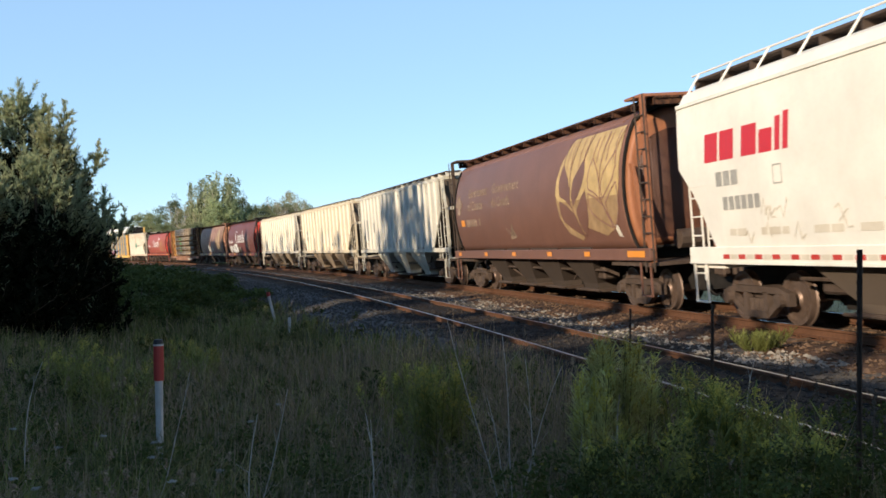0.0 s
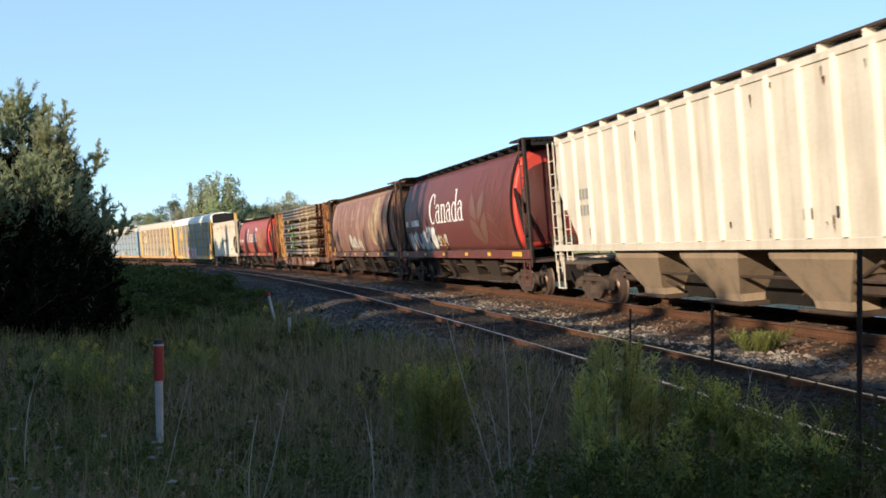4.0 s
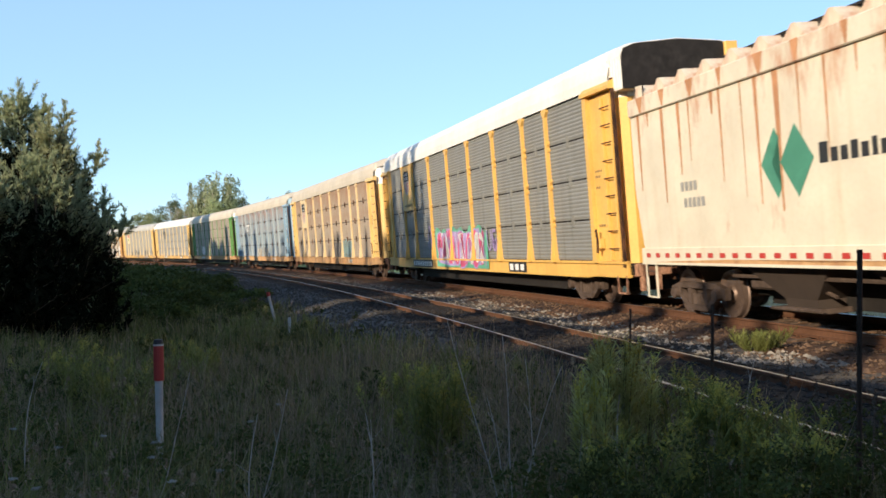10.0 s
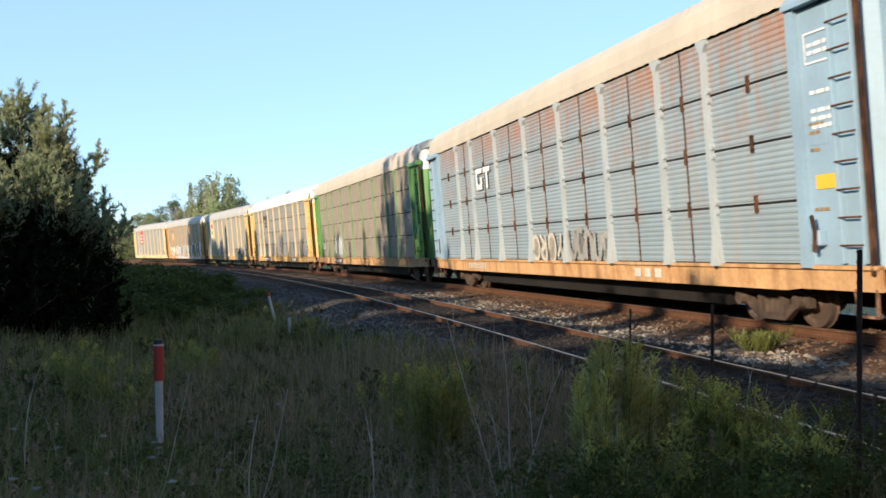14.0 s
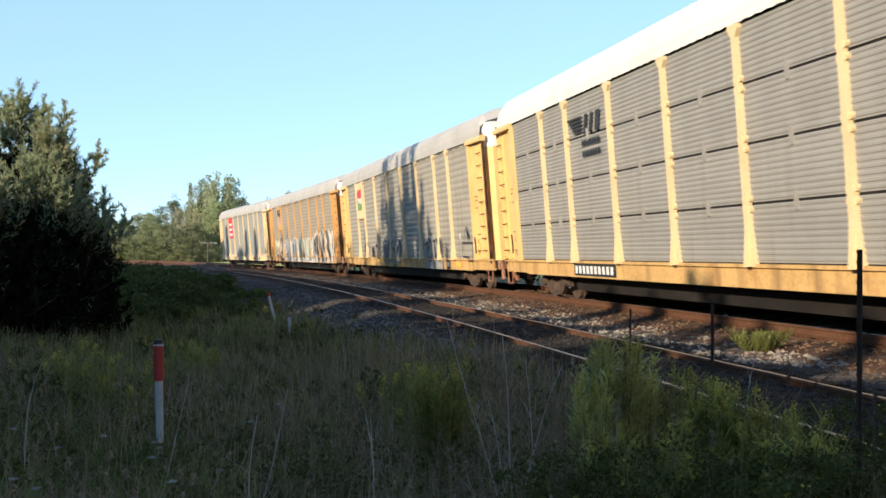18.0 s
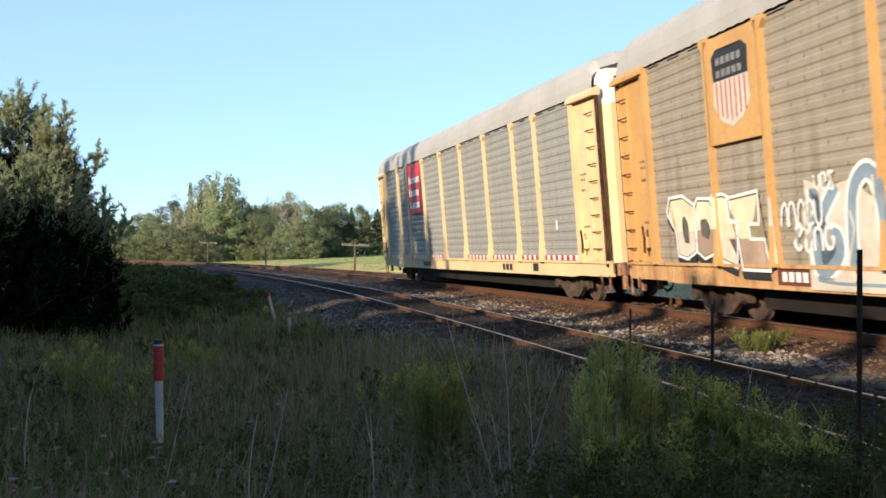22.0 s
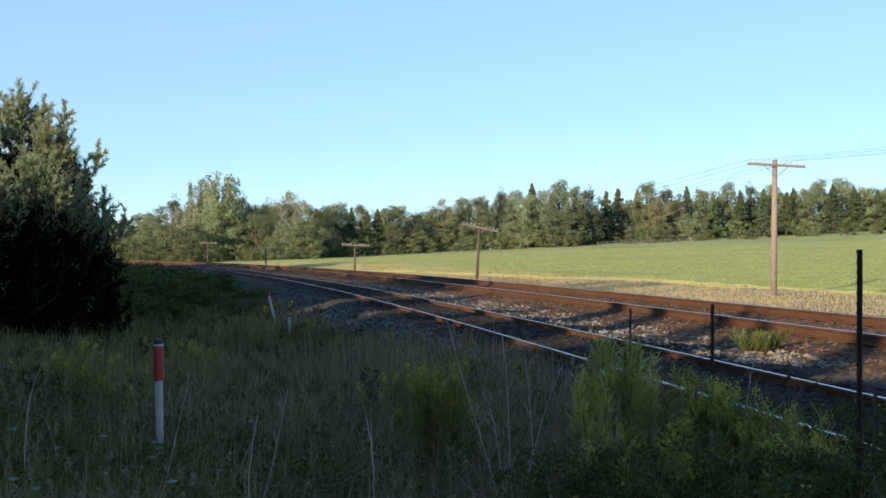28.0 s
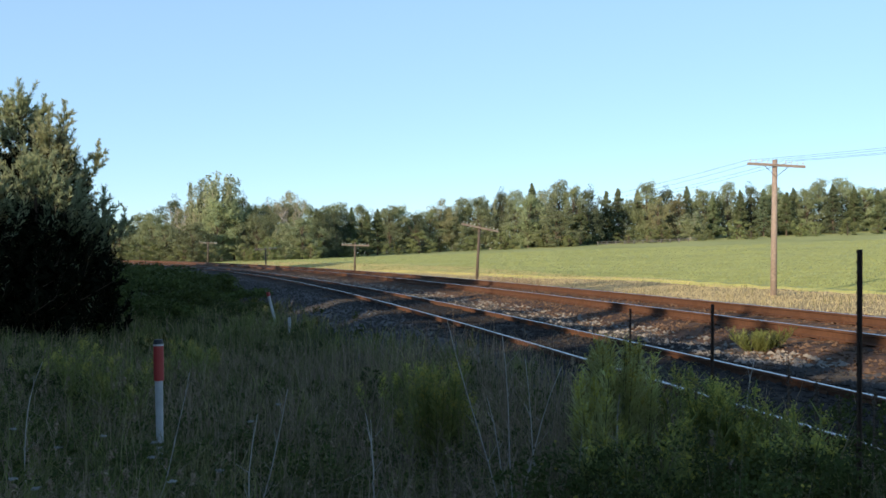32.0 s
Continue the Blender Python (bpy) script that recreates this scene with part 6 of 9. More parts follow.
def piece(parent, x0, x1, z0, z1, fill, stroke, surface, seed, letters, label="", weight=0.3, halo=None, strokes=None):
    """A wildstyle wall piece: uneven pale field, thick bent strokes, thin light edges; it spells nothing."""
    rnd = random.Random(seed)
    w, h = (x1 - x0) / letters, z1 - z0
    m = letters * 5
    low = [(x0 + (x1 - x0) * i / m, z0 + (rnd.uniform(0.0, 0.05) * h if z0 > 0.9 else 0.0)) for i in range(m + 1)]
    ph = rnd.uniform(0, 6)
    up = [(x1 - (x1 - x0) * i / m, z1 - h * (0.10 + 0.07 * math.sin(i * 1.25 + ph) + 0.05 * math.sin(i * 0.6 + 2 * ph))) for i in range(m + 1)]
    if fill:
        mark(parent, "graffiti_fill", [low + up], surface, fill, label, 0.012)
    for j, (wd, pts) in enumerate(strokes or ()):
        q = [Vector(p) for p in pts]
        curve = [0.5 * (2 * b + (c_ - a) * g + (2 * a - 5 * b + 4 * c_ - d) * g * g + (3 * b - a - 3 * c_ + d) * g ** 3) for a, b, c_, d in zip([q[0]] + q, q, q[1:], q[2:] + [q[-1]]) for g in (0, 0.25, 0.5, 0.75)] + [q[-1]]
        mark(parent, "graffiti_edge", ribbon([tuple(p) for p in curve], wd + 0.09), surface, halo or fill, "", 0.0145 + 0.0008 * j)
        mark(parent, "graffiti_stroke", ribbon([tuple(p) for p in curve], wd), surface, stroke, "", 0.0149 + 0.0008 * j)
    for i in range(0 if strokes else letters):
        c = x0 + w * (i + 0.5)
        for k in range(rnd.choice((2, 2, 3))):
            x = c + w * (k - 0.6) * 0.5 + rnd.uniform(-0.05, 0.05)
            top, foot = z1 - h * rnd.uniform(0.10, 0.24), z0 + h * rnd.uniform(0.12, 0.38)
            bend, lean = rnd.choice((-0.3, -0.12, 0.15, 0.32)) * w, rnd.uniform(-0.15, 0.15) * w
            pts = [(x + bend * math.sin(math.pi * g) + lean * g, top + (foot - top) * g) for g in np.linspace(0, 1, 7)]
            if rnd.random() < 0.6:
                pts += [(pts[-1][0] + w * 0.16 * q, foot + h * 0.10 * q * q) for q in (1, 2)]
            wd = weight * rnd.uniform(0.7, 1.2)
            if halo:
                mark(parent, "graffiti_edge", ribbon(pts, wd * 1.45), surface, halo, "", 0.015 + 0.0003 * k)
            mark(parent, "graffiti_stroke", ribbon(pts, wd), surface, stroke, label if not fill else "", 0.018 + 0.0003 * k)
    thin = []
    for i in range(letters * 3):
        x, z = rnd.uniform(x0, x1), rnd.uniform(z0 + 0.3 * h, z1)
        thin += ribbon([(x, z), (x + rnd.uniform(-0.15, 0.15), z - h * 0.15), (x + rnd.uniform(-0.2, 0.2), z - h * rnd.uniform(0.2, 0.5))], 0.045)
    tagged(mark(parent, "graffiti_line", thin, surface, halo or stroke, "", 0.021), kind="stuff")


# ---- car kinds ----
def corrugated(x0, x1, z0, z1, pitch, depth, mat, name="side_panel"):
    """A sheet with horizontal pressed ribs; its outer face is near y = 0."""
    n = max(2, int(round((z1 - z0) / pitch)))
    zs, ys = [], []
    for i in range(n):
        a = z0 + (z1 - z0) * i / n
        d = (z1 - z0) / n
        for g, h in ((0.0, 0), (0.30, 0), (0.45, 1), (0.85, 1)):
            zs.append(a + d * g), ys.append(-depth * h)
    zs.append(z1), ys.append(0)
    k = len(zs)
    v = [(x0, y, z) for y, z in zip(ys, zs)] + [(x1, y, z) for y, z in zip(ys, zs)]
    f = [(i, k + i, k + i + 1, i + 1) for i in range(k - 1)]
    return quick_mesh(name, v, f, mat)


def autorack(no, center, label, panel, post, sill, roof, end, posts, rows, pitch, logo=None, end_top=None):
    car = tagged(new("autorack_car"), label, "freight car", "autorack cars")
    HB, YS = 13.5, -1.46
    # floor and sills
    deck = box(B(), -HB, HB, -1.40, 1.40, 0.80, 1.06)
    part("deck", deck, M_BLACK, car)
    beam = box(B(), -12.9, 12.9, -0.30, 0.30, 0.36, 0.80)
    for x in np.arange(-8.5, 8.6, 1.7):
        box(beam, float(x) - 0.05, float(x) + 0.05, -1.35, 1.35, 0.66, 0.80)
    part("centre_sill", beam, M_BLACK, car)
    # deep black box added in place of the shade under the deck
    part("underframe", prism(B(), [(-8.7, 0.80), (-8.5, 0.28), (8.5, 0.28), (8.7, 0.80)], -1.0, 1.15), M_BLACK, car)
    for sy in (-1, 1):
        s = B()
        prism(s, [(-HB, 0.74), (-11.6, 0.74), (-11.2, 0.70), (11.2, 0.70), (11.6, 0.74), (HB, 0.74), (HB, 1.10), (-HB, 1.10)], sy * 1.42 - 0.06, sy * 1.42 + 0.06)
        box(s, -HB, HB, min(sy * 1.40, sy * 1.53), max(sy * 1.40, sy * 1.53), 1.06, 1.12)
        bmesh.ops.recalc_face_normals(s, faces=s.faces)
        part("side_sill", s, sill, car)
    # side sheets between the posts
    zz = [1.12 + (5.20 - 1.12) * i / rows for i in range(rows + 1)]
    for a, b in zip(posts, posts[1:]):
        w = round(b - a, 3)
        for r in range(rows):
            g = 0.022 if rows > 1 else 0.0
            me = cached(("panel", panel.name, w, rows, r, pitch), lambda: corrugated(0, w, zz[r] + g, zz[r + 1] - g, pitch, 0.017 if rows == 1 else 0.012, panel))
            put(part("side_panel", me, None, car), a, YS)
    if rows > 1:
        part("backing_sheet", box(B(), posts[0], posts[-1], -1.44, -1.42, 1.12, 5.2), M_BLACK, car)
        hinge = B()
        for a, b in zip(posts, posts[1:]):
            for r in range(1, rows):
                m = (a + b) / 2
                box(hinge, m - 0.028, m + 0.028, -1.52, -1.46, zz[r] - 0.15, zz[r] + 0.15)
        tagged(part("hinge", hinge, M_EDGE if no in (5, 6) else panel, car), kind="stuff")
        if no in (4, 5):
            for a, b in zip(posts[1:-2], posts[2:-1]):
                m = (a + b) / 2
                put(part("panel_strap", cached(("strap", no), lambda: mesh_of("panel_strap", box(B(), -0.022, 0.022, -1.482, -1.462, 1.14, 5.18), M_EDGE if no == 5 else panel)), None, car, "thin rusty strap down the panel"), m)
    else:
        slot = cached("vent_slot", lambda: mesh_of("vent_slot", box(B(), -0.26, 0.26, -1.482, -1.46, 5.13, 5.16), M_BLACK))
        for a, b in zip(posts, posts[1:]):
            n = int((b - a - 0.4) / 0.8)
            for i in range(n):
                put(part("vent_slot", slot, None, car), a + (b - a) * (i + 0.5) / n)
    # far side, seen from above only
    part("far_side_sheet", box(B(), -HB, HB, 1.44, 1.47, 1.12, 5.2), panel, car)
    # posts with flared feet and gusset heads
    def post_mesh():
        bm = prism(B(), [(-0.16, 1.08), (0.16, 1.08), (0.075, 1.75), (0.06, 4.98), (0.17, 5.12), (0.17, 5.20), (-0.17, 5.20), (-0.17, 5.12), (-0.06, 4.98), (-0.075, 1.75)], -1.555, -1.455)
        prism(bm, [(-1.555, 1.08), (-1.64, 1.08), (-1.555, 1.8)], -0.05, 0.05, "x")
        for z in (2.14, 3.16, 4.18) if rows > 1 else ():
            for x in (-0.075, 0.075):
                for dz in (-0.09, 0.09):
                    rod(bm, (x, -1.53, z + dz), (x, -1.46, z + dz), 0.06, 8)
        bmesh.ops.recalc_face_normals(bm, faces=bm.faces)
        return mesh_of("post", bm, post)
    for x in posts[1:-1]:
        put(part("post", cached(("post", post.name, rows), post_mesh), None, car), x)
    # end bays: recessed sheet, corner posts, ladder, hood, lock gear
    for sx, inner in ((-1, posts[0]), (1, posts[-1])):
        outer = sx * 13.2
        rim = sx * 13.42
        a, b = sorted((inner, rim))
        part("end_bay_sheet", box(B(), a, b, -1.47, -1.43, 1.12, 5.06, 0.006), end, car)
        part("corner_post", prism(B(), [(inner - 0.13, 1.08), (inner + 0.13, 1.08), (inner + 0.10, 2.0), (inner + 0.10, 5.10), (inner - 0.10, 5.10), (inner - 0.10, 2.0)], -1.57, -1.46), end, car)
        part("edge_angle", box(B(), rim - 0.03, rim + 0.03, -1.53, -1.45, 0.98, 5.32), M_EDGE, car, "dark rusty edge of the end bay")
        part("end_hood", prism(B(), [(-1.63, 5.08), (-1.40, 5.08), (-1.40, 5.28), (-1.52, 5.28), (-1.63, 5.16)], a - 0.1, b + 0.05, "x"), end, car)
        lx = rim - sx * 0.36
        for q in (-0.25, 0.25):
            stile = cached(("stile", end.name), lambda: mesh_of("ladder_stile", box(B(), -0.035, 0.035, -1.56, -1.47, 1.15, 4.95, 0.006), end))
            put(part("ladder_stile", stile, None, car), lx + q)
        for i in range(9):
            iron = cached(("rung", end.name), lambda: mesh_of("ladder_rung", rod(rod(rod(B(), (-0.25, -1.57, 0), (0.25, -1.57, 0), 0.016, 6), (-0.25, -1.50, 0.03), (-0.25, -1.57, 0), 0.014, 5), (0.25, -1.50, 0.03), (0.25, -1.57, 0), 0.014, 5), M_EDGE))
            put(part("ladder_rung", iron, None, car), lx, 0, 1.42 + i * 0.41)
        gx = inner + sx * 0.34
        part("lock_box", box(B(), gx - 0.13, gx + 0.13, -1.62, -1.47, 1.42, 1.66, 0.02), end, car)
        part("lock_lever", prism(B(), [(gx - 0.02, 1.34), (gx + 0.05, 1.32), (gx + 0.09, 1.62), (gx + 0.03, 1.90), (gx - 0.04, 1.88), (gx + 0.02, 1.62)], -1.65, -1.62), M_EDGE, car, "rusty locking lever")
        part("placard", box(B(), min(inner + sx * 0.18, inner + sx * 0.62), max(inner + sx * 0.18, inner + sx * 0.62), -1.476, -1.471, 2.95, 3.35), end, car)
        for z_, ws in ((3.25, (0.1, 0.14, 0.08)), (3.12, (0.14, 0.1)), (2.86, (0.08, 0.12)), (1.95, (0.1, 0.1, 0.1))):
            bars(car, min(inner + sx * 0.22, inner + sx * 0.58), z_, ws, 0.05, flat(-1.478), M_STENCIL, 0.03)
        # end doors: a shallow folded pair with a white head, ribs or a hatch, and a ladder
        for sy in (-1, 1):
            d = prism(B(), [(outer, sy * 1.42), (outer + sx * 0.28, sy * 1.15), (outer + sx * 0.32, sy * 0.02), (outer + sx * 0.22, sy * 0.02), (outer, sy * 1.30)], 0.95, 4.88, "z")
            bmesh.ops.recalc_face_normals(d, faces=d.faces)
            part("end_door", d, end, car)
            for y in (0.22, 0.5, 0.78, 1.06) if no in (5, 6) else ():
                part("door_rib", box(B(), outer + sx * 0.34 - 0.04, outer + sx * 0.34 + 0.04, sy * y - 0.035, sy * y + 0.035, 1.0, 4.72), end, car)
            d = prism(B(), [(outer, sy * 1.42), (outer + sx * 0.28, sy * 1.15), (outer + sx * 0.32, sy * 0.02), (outer + sx * 0.22, sy * 0.02), (outer, sy * 1.30)], 4.88, 5.7, "z")
            bmesh.ops.recalc_face_normals(d, faces=d.faces)
            part("door_head", d, end_top or M_ROOF_WHITE, car)
        xd = outer + sx * 0.33
        if no not in (5, 6):
            part("door_hatch", box(B(), min(xd, xd + sx * 0.02), max(xd, xd + sx * 0.02), -0.75, -0.15, 1.35, 2.35, 0.006), end, car)
            part("door_slot", box(B(), min(xd, xd + sx * 0.025), max(xd, xd + sx * 0.025), -0.6, 0.1, 3.45, 3.56), M_EDGE, car, "dark slotted bracket")
        for z_ in (2.55, 2.65, 3.9):
            bm = box(B(), min(xd, xd + sx * 0.006), max(xd, xd + sx * 0.006), -0.7, -0.1, z_, z_ + 0.035)
            part("stencil_bar", bm, M_STENCIL, car)
        for y in (0.86, 1.22):
            part("ladder_stile", box(B(), min(xd, xd + sx * 0.10), max(xd, xd + sx * 0.10), y - 0.03, y + 0.03, 1.0, 4.85), end, car)
        for i in range(9):
            rg = cached(("door_rung", sx), lambda: mesh_of("ladder_rung", rod(B(), (xd + sx * 0.11, 0.84, 0), (xd + sx * 0.11, 1.24, 0), 0.016, 6), M_EDGE))
            put(part("ladder_rung", rg, None, car), 0, 0, 1.25 + i * 0.42)
        step = B()
        box(step, outer - 0.25, outer + 0.25, -1.50, -1.44, 0.36, 0.40)
        for q in (-0.25, 0.22):
            box(step, outer + q, outer + q + 0.03, -1.50, -1.46, 0.36, 0.78)
        part("stirrup_step", step, M_DECK, car)
        part("end_sill", box(B(), min(outer, outer + sx * 0.42), max(outer, outer + sx * 0.42), -1.3, 1.3, 0.75, 1.05, 0.02), M_DECK, car, "rusty end sill")
        for y in (-1.15, -0.75):
            part("end_strut", box(B(), min(outer + sx * 0.30, outer + sx * 0.44), max(outer + sx * 0.30, outer + sx * 0.44), y - 0.05, y + 0.05, 0.42, 0.76, 0.01), M_DECK, car)
        part("draft_box", box(B(), min(outer - sx * 0.4, outer + sx * 0.5), max(outer - sx * 0.4, outer + sx * 0.5), -0.3, 0.3, 0.60, 0.98, 0.03), M_EDGE, car)
    # roof, with fine cross ribs
    def roof_mesh():
        half = [(-1.53, 5.20), (-1.53, 5.44), (-1.48, 5.74), (-1.26, 6.00), (-0.75, 6.18), (0, 6.25)]
        prof = half + [(-y, z) for y, z in half[-2::-1]]
        xs = np.linspace(-13.3, 13.3, 161)
        v = []
        for i, x in enumerate(xs):
            e = 0.02 if i % 2 else 0.0
            tip = max(0, abs(x) - 13.0) * 0.7
            v += [(float(x), y, z + e - tip * (z - 5.2) / 0.65) for y, z in prof]
        m = len(prof)
        f = [(i * m + j, (i + 1) * m + j, (i + 1) * m + j + 1, i * m + j + 1) for i in range(len(xs) - 1) for j in range(m - 1)]
        return quick_mesh("roof", v, f, roof)
    part("roof", cached(("roof", roof.name), roof_mesh), None, car)
    for sx in (-1, 1):
        part("roof_end", prism(B(), [(-1.5, 5.2), (-1.44, 5.62), (-1.2, 5.84), (0, 6.02), (1.2, 5.84), (1.44, 5.62), (1.5, 5.2)], sx * 13.1 - 0.03, sx * 13.1 + 0.03, "x"), roof, car)
    for x in (-10.06, 10.06):
        add_truck(car, x)
    for x in (-14.28, 14.28):
        add_coupler(car, x)
    cars.append((car, center, 28.5853))
    return car


POSTS = [-11.9, -9.1, -7.17, -4.3, -1.42, 1.42, 4.3, 7.17, 9.1, 11.9]
SLACK = (-0.37, -0.76, -0.66, -0.62, -0.33, -0.18, 0.06, 0.43)      # each coupling stretches a little differently
K0 = -53.1925 - 19 * SPEED


def shield(car, x0, x1, z0, z1, plate, top, low=0.14, broad=0.32):
    """An emblem plate with a shield of plain shapes: dark head, striped body."""
    part("emblem_plate", box(B(), x0, x1, -1.555, -1.50, z0, z1, 0.008), plate, car)
    s = flat(-1.557)
    m, w, h = (x0 + x1) / 2, (x1 - x0) * broad, z1 - z0
    a, b = z0 + h * low, z1 - h * 0.12
    k = b - (b - a) * 0.40
    mark(car, "emblem_head", [[(m - w, k), (m + w, k), (m + w * 1.05, b - 0.12), (m + w * 0.75, b), (m, b - 0.05), (m - w * 0.75, b), (m - w * 1.05, b - 0.12)]], s, top, "dark shield head")
    mark(car, "emblem_field", [[(m - w, k), (m + w, k), (m + w * 1.05, a + 0.42), (m + w * 0.6, a + 0.12), (m, a), (m - w * 0.6, a + 0.12), (m - w * 1.05, a + 0.42)]], s, M_PALE, "pale shield body")
    st = []
    for i in range(-3, 4):
        st.append(rect(m + i * w * 0.27 - 0.018, m + i * w * 0.27 + 0.018, a + 0.10 + abs(i) * 0.05, k - 0.02))
    mark(car, "emblem_stripes", st, s, M_LETTER_RED, "red shield stripes", 0.012)
    bars(car, m - w * 0.8, k + 0.32 * (b - k) + 0.10, [w * 0.23] * 5, 0.13, s, M_LETTER, w * 0.08, 0, "emblem_bar")
    bars(car, m - w * 0.8, k + 0.06, [w * 0.23] * 5, 0.13, s, M_LETTER, w * 0.08, 0, "emblem_bar")


def sill_panel(car, x0, x1, count, dark=True, ink=None):
    """A dark board on the sill with light bars of lettering, or bars alone."""
    if dark:
        mark(car, "stencil_panel", [rect(x0, x1, 0.745, 1.075)], flat(-1.485), M_LETTER_BLACK, "black lettering board")
    w = (x1 - x0 - 0.16) / count
    bars(car, x0 + 0.08 + w * 0.11, 0.80, [w * 0.62] * count, 0.19, flat(-1.493), ink or M_LETTER, w * 0.38)


def scrawl(parent, x0, x1, z0, z1, surface, seed, letters, body, rim, weight, label="", core=None):
    """Sprayed letter-like loops and hooks with a lighter rim; they spell nothing."""
    rnd = random.Random(seed)
    forms = ([(0.9, 0.85), (0.4, 1.0), (0.05, 0.78), (0.5, 0.55), (0.95, 0.3), (0.5, 0.0), (0.05, 0.2)], [(0.05, 1.0), (0.1, 0.2), (0.5, 0.0), (0.9, 0.25), (0.95, 1.0)],
             [(0.05, 0.0), (0.1, 0.7), (0.5, 1.0), (0.9, 0.7), (0.95, 0.0)], [(0.1, 0.0), (0.15, 1.0), (0.75, 0.95), (0.8, 0.6), (0.2, 0.5), (0.9, 0.0)],
             [(0.9, 0.9), (0.3, 0.95), (0.05, 0.5), (0.3, 0.05), (0.85, 0.1), (0.9, 0.5), (0.55, 0.45)], [(0.05, 0.95), (0.9, 0.95), (0.45, 0.5), (0.1, 0.05), (0.95, 0.05)],
             [(0.1, 0.9), (0.45, 0.5), (0.9, 1.0), (0.5, 0.45), (0.55, 0.0)])
    w, h = (x1 - x0) / letters, z1 - z0
    last = -1
    for i in range(letters):
        k = rnd.choice([j for j in range(len(forms)) if j != last])
        last = k
        form = [(1 - a if k % 2 == i % 2 else a, 1 - b if rnd_turn else b) for rnd_turn in (rnd.random() < 0.5,) for a, b in forms[k]]
        lean, lift, tall = rnd.uniform(-0.12, 0.2) * w, rnd.uniform(0.0, 0.12) * h, rnd.uniform(0.82, 1.0)
        q = [Vector((x0 + w * (i + 0.06 + 0.88 * a + rnd.uniform(-0.05, 0.05)) + lean * b, z0 + lift + h * tall * 0.9 * b + rnd.uniform(-0.03, 0.03) * h)) for a, b in form]
        line = [0.5 * (2 * b + (c_ - a) * g + (2 * a - 5 * b + 4 * c_ - d) * g * g + (3 * b - a - 3 * c_ + d) * g ** 3) for a, b, c_, d in zip([q[0]] + q, q, q[1:], q[2:] + [q[-1]]) for g in (0, 0.25, 0.5, 0.75)] + [q[-1]]
        line = [tuple(p) for p in line]
        if rim:
            mark(parent, "graffiti_edge", ribbon(line, weight * 1.65), surface, rim, label if not i else "", 0.0145 + 0.0011 * i)
        mark(parent, "graffiti_stroke", ribbon(line, weight), surface, body, "", 0.0150 + 0.0011 * i)
        if core:
            mark(parent, "graffiti_core", ribbon(line, weight * 0.42), surface, core, "", 0.0154 + 0.0011 * i)


